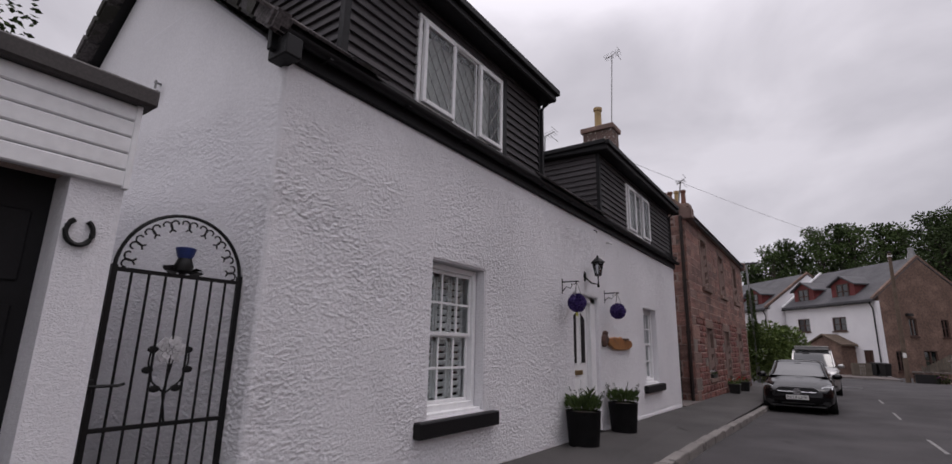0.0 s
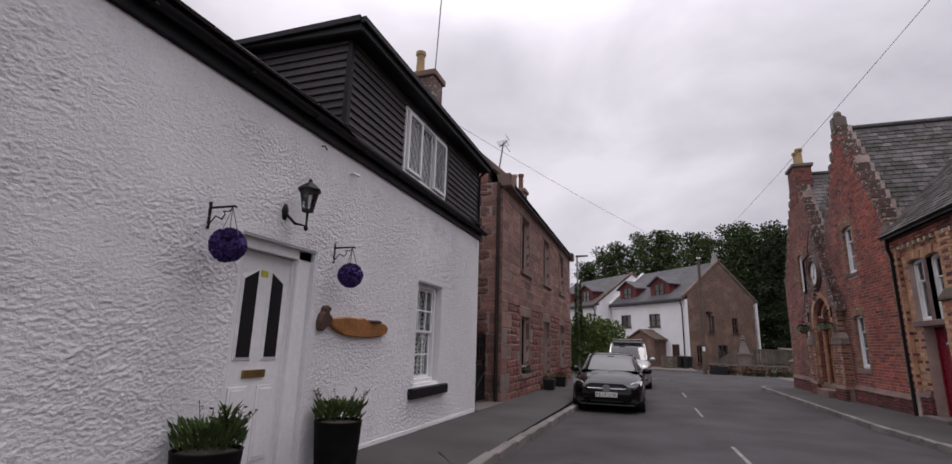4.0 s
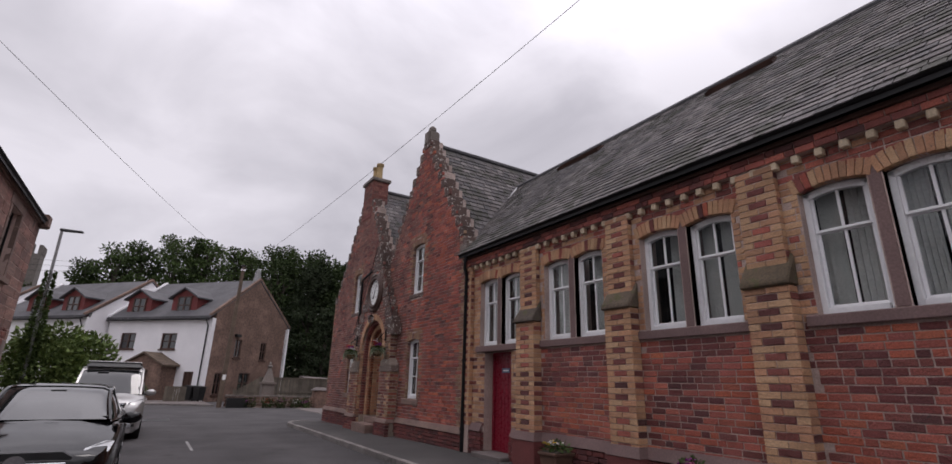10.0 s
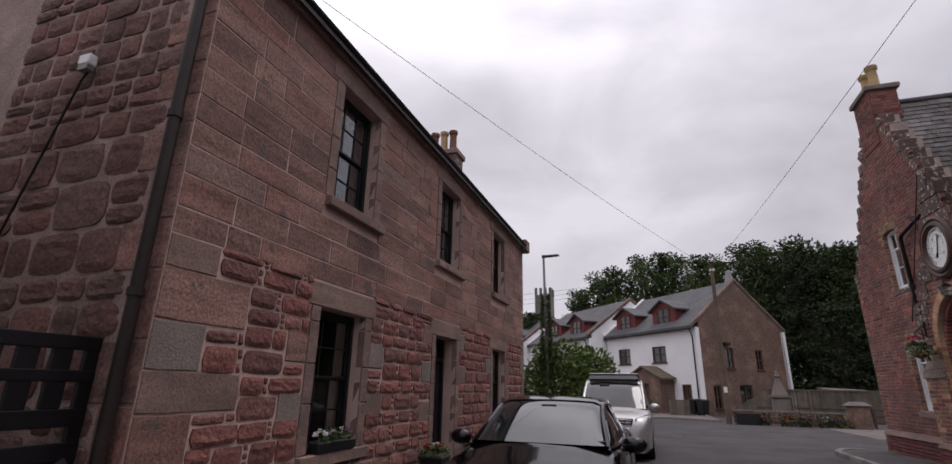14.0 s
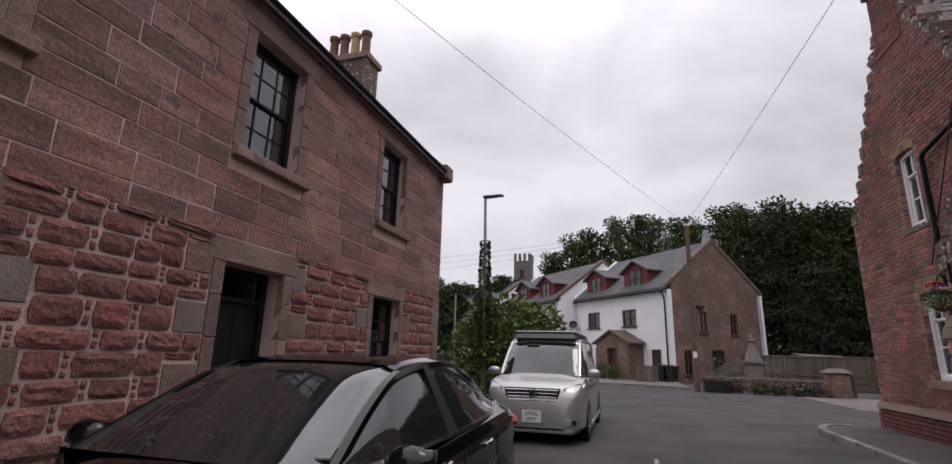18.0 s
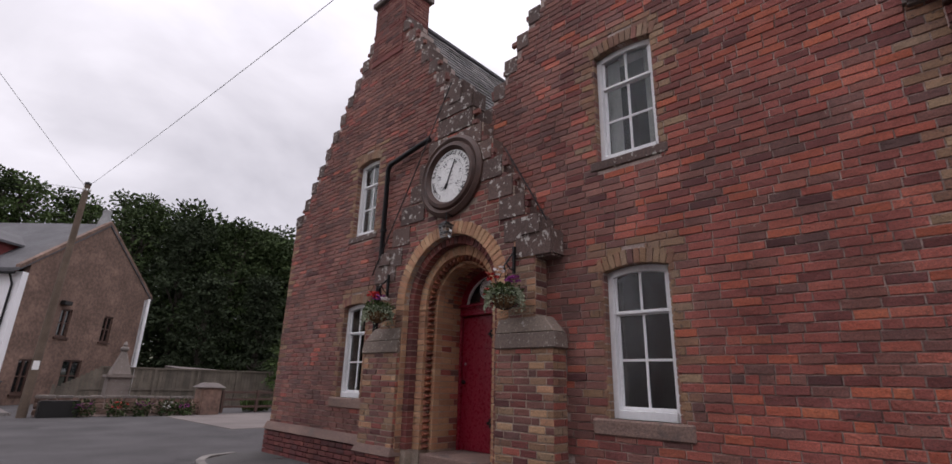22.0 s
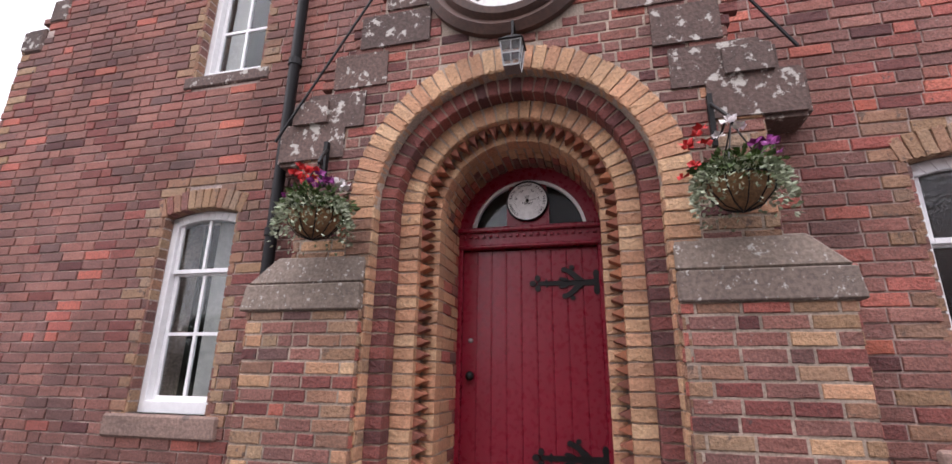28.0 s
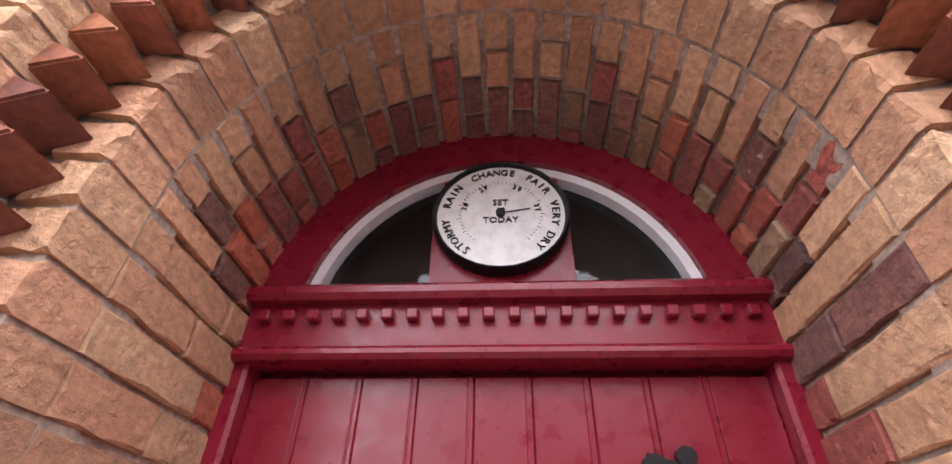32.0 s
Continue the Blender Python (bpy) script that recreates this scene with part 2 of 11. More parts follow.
def unit_brick(j, ins_a=0.03, ins_z=0.09, lip=0.18):
    r = random.Random(j)
    t = lambda k: (r.random() - 0.5) * k
    v = [(-0.5, -0.5, -0.5), (0.5, -0.5, -0.5), (0.5, -0.5, 0.5), (-0.5, -0.5, 0.5)]
    v += [(x * (1 + t(0.02)), 0.5 - lip, z * (1 + t(0.05))) for x, z in ((-0.5, -0.5), (0.5, -0.5), (0.5, 0.5), (-0.5, 0.5))]
    v += [(x * (1 - 2 * ins_a) + t(0.02), 0.5 + t(0.1), z * (1 - 2 * ins_z) + t(0.05)) for x, z in ((-0.5, -0.5), (0.5, -0.5), (0.5, 0.5), (-0.5, 0.5))]
    f = [(8, 11, 10, 9)]
    for k in (0, 4):
        f += [(k + i, k + 4 + i, k + 4 + (i + 1) % 4, k + (i + 1) % 4) for i in range(4)]
    return v, f


def unit_rough(j, ins_a=0.016, ins_z=0.05, lip=0.1, jag=0.055):
    """A brick with worn, uneven arrises."""
    r = random.Random(300 + j)
    ring = [(-0.5, -0.5), (-0.27, -0.5), (0.0, -0.5), (0.25, -0.5), (0.5, -0.5), (0.5, 0.05), (0.5, 0.5), (0.24, 0.5), (0.0, 0.5), (-0.26, 0.5), (-0.5, 0.5), (-0.5, -0.05)]
    n = len(ring)
    t = lambda k: (r.random() - 0.5) * 2 * k
    v = [(x, -0.5, z) for x, z in ring] + [(x * (1 + t(0.01)), 0.5 - lip, z * (1 + t(jag))) for x, z in ring]
    v += [(x * (1 - 2 * ins_a) + t(0.008), 0.5 + t(0.025), z * (1 - 2 * ins_z) + t(jag)) for x, z in ring] + [(t(0.2), 0.505, t(0.1))]
    f = []
    for k in (0, n):
        f += [(k + i, k + (i + 1) % n, k + n + (i + 1) % n, k + n + i) for i in range(n)]
    f += [(2 * n + i, 2 * n + (i + 1) % n, 3 * n) for i in range(n)]
    return v, f


def unit_stone(j, n=14, power=8.0, bulge=0.14, inset=(0.84, 0.8)):
    r = random.Random(100 + j)
    ring = []
    for i in range(n):
        a = 2 * math.pi * (i + r.uniform(-0.25, 0.25)) / n
        c, s = math.cos(a), math.sin(a)
        k = (abs(c) ** power + abs(s) ** power) ** (-1 / power) * r.uniform(0.94, 1.03)
        ring.append((0.5 * c * k, 0.5 * s * k))
    v = [(x, -0.5, z) for x, z in ring] + [(x, 0.5 - bulge, z) for x, z in ring]
    v += [(x * inset[0] + r.uniform(-0.02, 0.02), 0.5 + r.uniform(-0.12, 0.04), z * inset[1] + r.uniform(-0.025, 0.025)) for x, z in ring] + [(0, 0.5, 0)]
    f = []
    for k in (0, n):
        f += [(k + i, k + n + i, k + n + (i + 1) % n, k + (i + 1) % n) for i in range(n)]
    f += [(2 * n + i, 3 * n, 2 * n + (i + 1) % n) for i in range(n)]
    return v, f


def unit_rock(j, nx=7, nz=4, round_off=0.08, fall=0.17, chip=0.07):
    """A rock-faced stone: a chipped, bedded face with an uneven outline."""
    r = random.Random(500 + j)
    rows = [r.uniform(-chip, chip * 0.5) for _ in range(nz + 1)]
    v, f = [], []
    for k in range(nz + 1):
        for i in range(nx + 1):
            u, w = 2 * i / nx - 1, 2 * k / nz - 1
            rim = i in (0, nx) or k in (0, nz)
            c = 1 - round_off * (u * w) ** 2 + (r.uniform(-0.045, 0.02) if rim else 0)
            e = max(abs(u), abs(w)) ** 5
            v.append((0.5 * u * c + (0 if rim else r.uniform(-0.03, 0.03)), 0.5 - fall * e + (1 - e) * (rows[k] + r.uniform(-chip, chip * 0.6)), 0.5 * w * c + (0 if rim else r.uniform(-0.05, 0.05))))
    n = nx + 1
    for k in range(nz):
        for i in range(nx):
            a = k * n + i
            f.append((a, a + n, a + n + 1, a + 1))
    edge = list(range(n)) + [k * n + nx for k in range(1, nz + 1)] + [nz * n + i for i in range(nx - 1, -1, -1)] + [k * n for k in range(nz - 1, 0, -1)]
    b = len(v)
    v += [(v[q][0], -0.5, v[q][2]) for q in edge]
    m = len(edge)
    f += [(edge[q], edge[(q + 1) % m], b + (q + 1) % m, b + q) for q in range(m)]
    return v, f


BRICK_UNITS = [unit_rough(j) for j in range(9)]
ASHLAR_UNITS = [unit_rough(40 + j, 0.008, 0.022, 0.1, 0.014) for j in range(6)]
STONE_UNITS = [unit_stone(j, 16, 11.0) for j in range(8)]
RUBBLE_UNITS = [unit_rock(j) for j in range(12)]
BOULDER_UNITS = [unit_rock(40 + j, 7, 5, 0.13) for j in range(12)]
SLATE_UNITS = [unit_brick(80 + j, 0.01, 0.02, 0.3) for j in range(5)]
UNIT_MESH = {}


def lay(parent, name, mats, units, material, near, limit=300):
    """Lays pieces: the nearest to a spot as parts of their own, the others as one mesh."""
    spot = Vector(near)
    order = sorted(mats, key=lambda q: (q.translation - spot).length)
    r = random.Random(len(order))
    for q in order[:limit]:
        j = r.randrange(len(units))
        key = (id(units), j, material.name)
        if key not in UNIT_MESH:
            me = bpy.data.meshes.new(name)
            me.from_pydata(units[j][0], [], units[j][1])
            me.materials.append(material)
            UNIT_MESH[key] = me
        ob = new(name, UNIT_MESH[key])
        ob.parent = parent
        ob.matrix_basis = q
        if parent in ROOTS:
            ob.matrix_parent_inverse = ROOTS[parent].inverted()
    rest = order[limit:]
    if rest:
        vs, fs = [], []
        for q in rest:
            uv, uf = units[r.randrange(len(units))]
            k = len(vs)
            vs += [tuple(q @ Vector(p)) for p in uv]
            fs += [tuple(i + k for i in g) for g in uf]
        me = bpy.data.meshes.new(name)
        me.from_pydata(vs, [], fs)
        me.materials.append(material)
        ob = new(name + "_field", me)
        ob.parent = parent
        if parent in ROOTS:
            ob.matrix_parent_inverse = ROOTS[parent].inverted()
        tagged(ob, kind="stuff")


LETTERS = {}


def text_mesh(body, size, depth=0.002):
    """A mesh of writing, scaled from one drawn at unit size."""
    if body not in LETTERS:
        cu = bpy.data.curves.new("writing", "FONT")
        cu.body, cu.size, cu.align_x, cu.align_y, cu.extrude, cu.resolution_u = body, 1.0, "CENTER", "CENTER", 0.02, 2
        ob = new("writing", cu)
        bpy.context.view_layer.update()
        LETTERS[body] = bpy.data.meshes.new_from_object(ob)
        bpy.data.objects.remove(ob)
    me = LETTERS[body].copy()
    me.transform(Matrix.Diagonal((size, size, depth / 0.02, 1)))
    return me


for body in [*"STORMYAINCHGEFVD01236789", "SET", "10", "TODAY", "RE14 LMK", "GM02", "MPY"]:
    text_mesh(body, 1.0)

# ---- materials ----
def surface(name, colours, rough=0.8, grain=60.0, blotch=1.6, vary=0.35, stain=None, stain_at=0.62, bump=0.25, bump_scale=None, metal=0.0, spread=True, coat=0.0, dist=0.004, bed=1.0, spec=0.5):
    """A procedural surface: colours picked per piece, grain and blotches at real size, optional stain, fine relief."""
    mt = bpy.data.materials.new(name)
    mt.use_nodes = True
    t = mt.node_tree
    N, L = t.nodes.new, t.links.new
    bs = t.nodes["Principled BSDF"]
    geo = N("ShaderNodeNewGeometry")
    ramp = N("ShaderNodeValToRGB")
    els = ramp.color_ramp.elements
    while len(els) < len(colours):
        els.new(0.5)
    for i, c in enumerate(colours):
        els[i].position = i / max(1, len(colours) - 1)
        els[i].color = (*c, 1)
    if len(colours) == 1:
        els[1].color = (*colours[0], 1)
    big = N("ShaderNodeTexNoise")
    big.inputs["Scale"].default_value, big.inputs["Detail"].default_value = blotch, 4
    bedding = N("ShaderNodeMapping")
    bedding.inputs["Scale"].default_value = (1.0, 1.0, bed)
    L(geo.outputs["Position"], bedding.inputs["Vector"])
    L(bedding.outputs["Vector"], big.inputs["Vector"])
    fine = N("ShaderNodeTexNoise")
    fine.inputs["Scale"].default_value, fine.inputs["Detail"].default_value = grain, 3
    L(geo.outputs["Position"], fine.inputs["Vector"])
    if spread:
        inf = N("ShaderNodeObjectInfo")
        add = N("ShaderNodeMath")
        add.operation = "ADD"
        L(inf.outputs["Random"], add.inputs[0])
        L(geo.outputs["Random Per Island"], add.inputs[1])
        fr = N("ShaderNodeMath")
        fr.operation = "FRACT"
        L(add.outputs[0], fr.inputs[0])
        L(fr.outputs[0], ramp.inputs["Fac"])
    else:
        L(big.outputs["Fac"], ramp.inputs["Fac"])
    def value(src, lo, hi, half=0.25):
        mr = N("ShaderNodeMapRange")
        mr.inputs["From Min"].default_value, mr.inputs["From Max"].default_value = 0.5 - half, 0.5 + half
        mr.inputs["To Min"].default_value, mr.inputs["To Max"].default_value = lo, hi
        L(src, mr.inputs["Value"])
        return mr.outputs["Result"]
    mul = N("ShaderNodeMath")
    mul.operation = "MULTIPLY"
    L(value(big.outputs["Fac"], 1 - vary, 1 + vary * 0.6), mul.inputs[0])
    L(value(fine.outputs["Fac"], 1 - vary * 0.75, 1 + vary * 0.6, 0.15), mul.inputs[1])
    mx = N("ShaderNodeMix")
    mx.data_type, mx.blend_type = "RGBA", "MULTIPLY"
    mx.inputs["Factor"].default_value = 1.0
    L(ramp.outputs["Color"], mx.inputs["A"])
    L(mul.outputs[0], mx.inputs["B"])
    out = mx.outputs["Result"]
    if stain:
        sn = N("ShaderNodeTexNoise")
        sn.inputs["Scale"].default_value, sn.inputs["Detail"].default_value, sn.inputs["Roughness"].default_value = stain[3] if len(stain) > 3 else 7.0, 6, 0.65
        L(geo.outputs["Position"], sn.inputs["Vector"])
        sr = N("ShaderNodeMapRange")
        sr.inputs["From Min"].default_value, sr.inputs["From Max"].default_value = stain_at, stain_at + 0.05
        L(sn.outputs["Fac"], sr.inputs["Value"])
        sm = N("ShaderNodeMix")
        sm.data_type = "RGBA"
        L(sr.outputs["Result"], sm.inputs["Factor"])
        L(out, sm.inputs["A"])
        sm.inputs["B"].default_value = (*stain[:3], 1)
        out = sm.outputs["Result"]
    L(out, bs.inputs["Base Color"])
    bs.inputs["Metallic"].default_value = metal
    bs.inputs["Specular IOR Level"].default_value = spec
    if bump:
        L(value(fine.outputs["Fac"], max(0.02, rough - 0.12), min(1, rough + 0.1)), bs.inputs["Roughness"])
    else:
        bs.inputs["Roughness"].default_value = rough
    if coat:
        bs.inputs["Coat Weight"].default_value, bs.inputs["Coat Roughness"].default_value = coat, 0.03
    if bump:
        bn = N("ShaderNodeTexNoise")
        bn.inputs["Scale"].default_value, bn.inputs["Detail"].default_value = bump_scale or grain, 5
        bn.inputs["Roughness"].default_value = 0.6
        L(geo.outputs["Position"], bn.inputs["Vector"])
        b = N("ShaderNodeBump")
        b.inputs["Strength"].default_value, b.inputs["Distance"].default_value = bump, dist
        L(bn.outputs["Fac"], b.inputs["Height"])
        L(b.outputs["Normal"], bs.inputs["Normal"])
    return mt


def clear_glass(name, tint=(0.9, 0.95, 0.95), rough=0.0, wave=0.0, ior=1.36):
    mt = bpy.data.materials.new(name)
    mt.use_nodes = True
    t = mt.node_tree
    bs = t.nodes["Principled BSDF"]
    bs.inputs["Base Color"].default_value = (*tint, 1)
    bs.inputs["Transmission Weight"].default_value = 1.0
    bs.inputs["Roughness"].default_value = rough
    bs.inputs["IOR"].default_value = ior
    if wave:
        nz = t.nodes.new("ShaderNodeTexNoise")
        nz.inputs["Scale"].default_value = 45.0
        ge = t.nodes.new("ShaderNodeNewGeometry")
        b = t.nodes.new("ShaderNodeBump")
        b.inputs["Strength"].default_value, b.inputs["Distance"].default_value = wave, 0.01
        t.links.new(ge.outputs["Position"], nz.inputs["Vector"])
        t.links.new(nz.outputs["Fac"], b.inputs["Height"])
        t.links.new(b.outputs["Normal"], bs.inputs["Normal"])
    return mt


def harl(name):
    """Wet-dashed white roughcast: wormy relief of pea size, rubbed smooth under the eaves."""
    mt = surface(name, [(0.76, 0.75, 0.77), (0.83, 0.82, 0.84)], 0.9, 40, 0.7, 0.06, spread=False, bump=0)
    t = mt.node_tree
    N, L = t.nodes.new, t.links.new
    geo = N("ShaderNodeNewGeometry")
    mp = N("ShaderNodeMapping")
    mp.inputs["Scale"].default_value = (1.0, 1.0, 1.7)
    L(geo.outputs["Position"], mp.inputs["Vector"])
    a = N("ShaderNodeTexNoise")
    a.inputs["Scale"].default_value, a.inputs["Detail"].default_value, a.inputs["Roughness"].default_value, a.inputs["Distortion"].default_value = 46, 4, 0.6, 1.0
    L(mp.outputs["Vector"], a.inputs["Vector"])
    b = N("ShaderNodeTexNoise")
    b.inputs["Scale"].default_value, b.inputs["Detail"].default_value = 2.6, 3
    L(geo.outputs["Position"], b.inputs["Vector"])
    sep = N("ShaderNodeSeparateXYZ")
    L(geo.outputs["Position"], sep.inputs[0])
    h = N("ShaderNodeMath")
    h.operation = "MULTIPLY_ADD"
    L(b.outputs["Fac"], h.inputs[0])
    h.inputs[1].default_value = -0.9
    L(sep.outputs["Z"], h.inputs[2])
    f = N("ShaderNodeMapRange")
    f.inputs["From Min"].default_value, f.inputs["From Max"].default_value = 2.75, 3.05
    f.inputs["To Min"].default_value, f.inputs["To Max"].default_value = 1.0, 0.12
    L(h.outputs[0], f.inputs["Value"])
    amp = N("ShaderNodeMath")
    amp.operation = "MULTIPLY_ADD"
    L(b.outputs["Fac"], amp.inputs[0])
    amp.inputs[1].default_value, amp.inputs[2].default_value = 1.2, 0.35
    k = N("ShaderNodeMath")
    k.operation = "MULTIPLY"
    L(amp.outputs[0], k.inputs[0])
    L(f.outputs["Result"], k.inputs[1])
    m = N("ShaderNodeMath")
    m.operation = "MULTIPLY"
    L(a.outputs["Fac"], m.inputs[0])
    L(k.outputs[0], m.inputs[1])
    bu = N("ShaderNodeBump")
    bu.inputs["Strength"].default_value, bu.inputs["Distance"].default_value = 0.8, 0.013
    L(m.outputs[0], bu.inputs["Height"])
    L(bu.outputs["Normal"], t.nodes["Principled BSDF"].inputs["Normal"])
    return mt


HARL = harl("white_harl")
SMOOTH_WHITE = surface("white_smooth_render", [(0.78, 0.77, 0.79), (0.82, 0.81, 0.82)], 0.85, 30, 0.9, 0.05, spread=False, bump=0.25, bump_scale=30, dist=0.01)
WHITE = surface("white_paint", [(0.8, 0.8, 0.81), (0.84, 0.84, 0.84)], 0.4, 20, 2, 0.05, spread=False, bump=0.04)
BLACK = surface("black_paint", [(0.007, 0.0065, 0.0075), (0.012, 0.0115, 0.013)], 0.55, 40, 2, 0.3, spread=False, bump=0.1, spec=0.25)
IRON = surface("wrought_iron", [(0.006, 0.006, 0.0065), (0.01, 0.0095, 0.0095)], 0.5, 80, 4, 0.3, spread=False, bump=0.2, dist=0.002, spec=0.3)
CLAD = surface("dark_cladding", [(0.05, 0.045, 0.047), (0.078, 0.071, 0.074), (0.062, 0.057, 0.06)], 0.75, 50, 1.5, 0.3, bump=0.3, spec=0.3)
SLATE = surface("grey_slate", [(0.068, 0.062, 0.064), (0.125, 0.113, 0.114), (0.085, 0.075, 0.075), (0.165, 0.148, 0.146), (0.105, 0.091, 0.088), (0.05, 0.047, 0.048), (0.09, 0.084, 0.088)], 0.8, 40, 0.9, 0.5, stain=(0.04, 0.038, 0.031, 1.6), stain_at=0.53, bump=0.5, spec=0.3)
SLATE_BED = surface("slate_bed", [(0.016, 0.016, 0.017), (0.028, 0.027, 0.028)], 0.8, 30, 1.2, 0.3, spread=False)
FAR_SLATE = surface("far_slate", [(0.075, 0.074, 0.08), (0.105, 0.102, 0.108)], 0.75, 6, 0.8, 0.25, spread=False, bump=0.5, bump_scale=5, dist=0.03, spec=0.3)
BRICK = surface("red_brick", [(0.3814, 0.1128, 0.08523), (0.2913, 0.08883, 0.07323), (0.43, 0.126, 0.08883), (0.2749, 0.08599, 0.07078), (0.4785, 0.1488, 0.1008), (0.326, 0.09843, 0.07923), (0.1734, 0.06362, 0.05762), (0.4022, 0.1128, 0.08163)], 0.92, 70, 1.3, 0.42, stain=(0.07, 0.052, 0.046, 14.0), stain_at=0.65, bump=0.9, bump_scale=38, dist=0.013)
BRICK_HOT = surface("orange_red_brick", [(0.3939, 0.1008, 0.06269), (0.4482, 0.1233, 0.0679), (0.3395, 0.08733, 0.06055), (0.2717, 0.07501, 0.05959), (0.4889, 0.1513, 0.07836)], 0.9, 55, 1.1, 0.3, bump=0.9, bump_scale=38, dist=0.013)
BRICK_SOOT = surface("sooty_brick", [(0.1352, 0.04056, 0.03969), (0.1716, 0.04731, 0.04312), (0.104, 0.03724, 0.03793), (0.1924, 0.05244, 0.04567)], 0.9, 55, 1.2, 0.3, bump=0.9, bump_scale=38, dist=0.013)
BRICK_PLUM = surface("plum_brick", [(0.21, 0.0657, 0.0552), (0.168, 0.0522, 0.046), (0.2572, 0.081, 0.0644), (0.1313, 0.0459, 0.04232), (0.09975, 0.0414, 0.03956)], 0.9, 70, 1.2, 0.4, stain=(0.06, 0.046, 0.042, 14.0), stain_at=0.65, bump=0.9, bump_scale=38, dist=0.013)
BRICK_WORN = surface("weathered_brown_brick", [(0.255, 0.112, 0.089), (0.2, 0.09, 0.075), (0.3, 0.135, 0.105), (0.16, 0.08, 0.07), (0.225, 0.104, 0.086), (0.27, 0.105, 0.08), (0.13, 0.072, 0.065)], 0.94, 70, 1.3, 0.4, stain=(0.36, 0.275, 0.245, 17.0), stain_at=0.655, bump=0.9, bump_scale=38, dist=0.013)
BUFF = surface("buff_brick", [(0.5198, 0.3123, 0.1788), (0.4389, 0.2533, 0.1442), (0.5775, 0.377, 0.225), (0.5082, 0.2651, 0.1558), (0.3811, 0.2121, 0.1268), (0.5429, 0.2946, 0.1673)], 0.92, 55, 2.2, 0.24, stain=(0.2, 0.13, 0.09, 13.0), stain_at=0.67, bump=0.9, bump_scale=38, dist=0.013)
BUFF_OLD = surface("weathered_buff_brick", [(0.33, 0.2, 0.115), (0.25, 0.142, 0.088), (0.37, 0.25, 0.155), (0.3, 0.158, 0.1), (0.22, 0.118, 0.082), (0.35, 0.245, 0.165)], 0.94, 55, 2.2, 0.3, stain=(0.12, 0.08, 0.062, 12.0), stain_at=0.6, bump=0.9, bump_scale=38, dist=0.013)
TERRACOTTA = surface("terracotta_tooth", [(0.4, 0.16, 0.08), (0.3, 0.11, 0.07), (0.2, 0.075, 0.055), (0.36, 0.13, 0.07)], 0.9, 60, 3, 0.3, bump=0.5)
MORTAR = surface("lime_mortar", [(0.38, 0.285, 0.25), (0.5, 0.39, 0.345)], 0.95, 70, 1.5, 0.3, spread=False, bump=0.5)
MORTAR_WORN = surface("weathered_lime_mortar", [(0.3132, 0.243, 0.2128), (0.54, 0.432, 0.3834)], 0.95, 60, 2.6, 0.4, spread=False, bump=0.5)
MORTAR_GREY = surface("grey_lime_mortar", [(0.33, 0.265, 0.215), (0.44, 0.355, 0.285)], 0.95, 70, 3, 0.35, spread=False, bump=0.6)
MORTAR_PALE = surface("pale_pointing", [(0.47, 0.335, 0.29), (0.58, 0.43, 0.375)], 0.95, 70, 1.5, 0.25, spread=False, bump=0.6)
RUBBLE = surface("red_rubble_stone", [(0.25, 0.094, 0.075), (0.19, 0.074, 0.063), (0.3, 0.118, 0.094), (0.155, 0.068, 0.06), (0.255, 0.12, 0.098), (0.29, 0.105, 0.086)], 0.92, 35, 2.5, 0.45, bump=0.9, bump_scale=24, dist=0.024, bed=4.0)
ASHLAR = surface("brown_ashlar", [(0.28, 0.16, 0.13), (0.2, 0.113, 0.093), (0.33, 0.19, 0.152), (0.27, 0.135, 0.107), (0.175, 0.104, 0.088), (0.3, 0.15, 0.12), (0.25, 0.165, 0.14)], 0.92, 40, 1.4, 0.45, stain=(0.12, 0.088, 0.075, 2.2), stain_at=0.6, bump=0.9, bump_scale=26, dist=0.016, bed=6.0)
DRESSED = surface("dressed_sandstone", [(0.235, 0.155, 0.127), (0.195, 0.128, 0.108), (0.265, 0.178, 0.145)], 0.92, 45, 1.8, 0.34, stain=(0.14, 0.105, 0.09, 3.0), stain_at=0.6, bump=0.8, bump_scale=34, dist=0.012, bed=2.5)
GREY_STONE = surface("weathered_grey_stone", [(0.17, 0.145, 0.13), (0.2, 0.165, 0.145), (0.14, 0.12, 0.11)], 0.92, 40, 1.2, 0.3, stain=(0.46, 0.44, 0.4, 22.0), stain_at=0.62, bump=0.6, dist=0.01)
MULLION = surface("purple_sandstone", [(0.17, 0.11, 0.105), (0.2, 0.13, 0.12)], 0.9, 40, 1.5, 0.25, spread=False, bump=0.35)
MOSSY = surface("mossy_stone", [(0.114, 0.085, 0.054), (0.152, 0.1105, 0.072), (0.095, 0.0765, 0.063)], 0.95, 30, 3, 0.35, stain=(0.085, 0.08, 0.035, 6.0), stain_at=0.56, bump=0.7, dist=0.012)
CREAM = surface("cream_stone", [(0.6, 0.48, 0.336), (0.504, 0.396, 0.276), (0.672, 0.552, 0.396)], 0.9, 45, 2, 0.25, bump=0.4)
RED_PAINT = surface("crimson_gloss", [(0.2, 0.0074, 0.0215), (0.23, 0.0092, 0.0265)], 0.32, 25, 1.5, 0.05, spread=False, bump=0.1, bump_scale=14, dist=0.002)
RED_LEAD = surface("red_oxide", [(0.5, 0.05, 0.03), (0.42, 0.045, 0.03)], 0.5, 40, 5, 0.2, spread=False, bump=0.15)
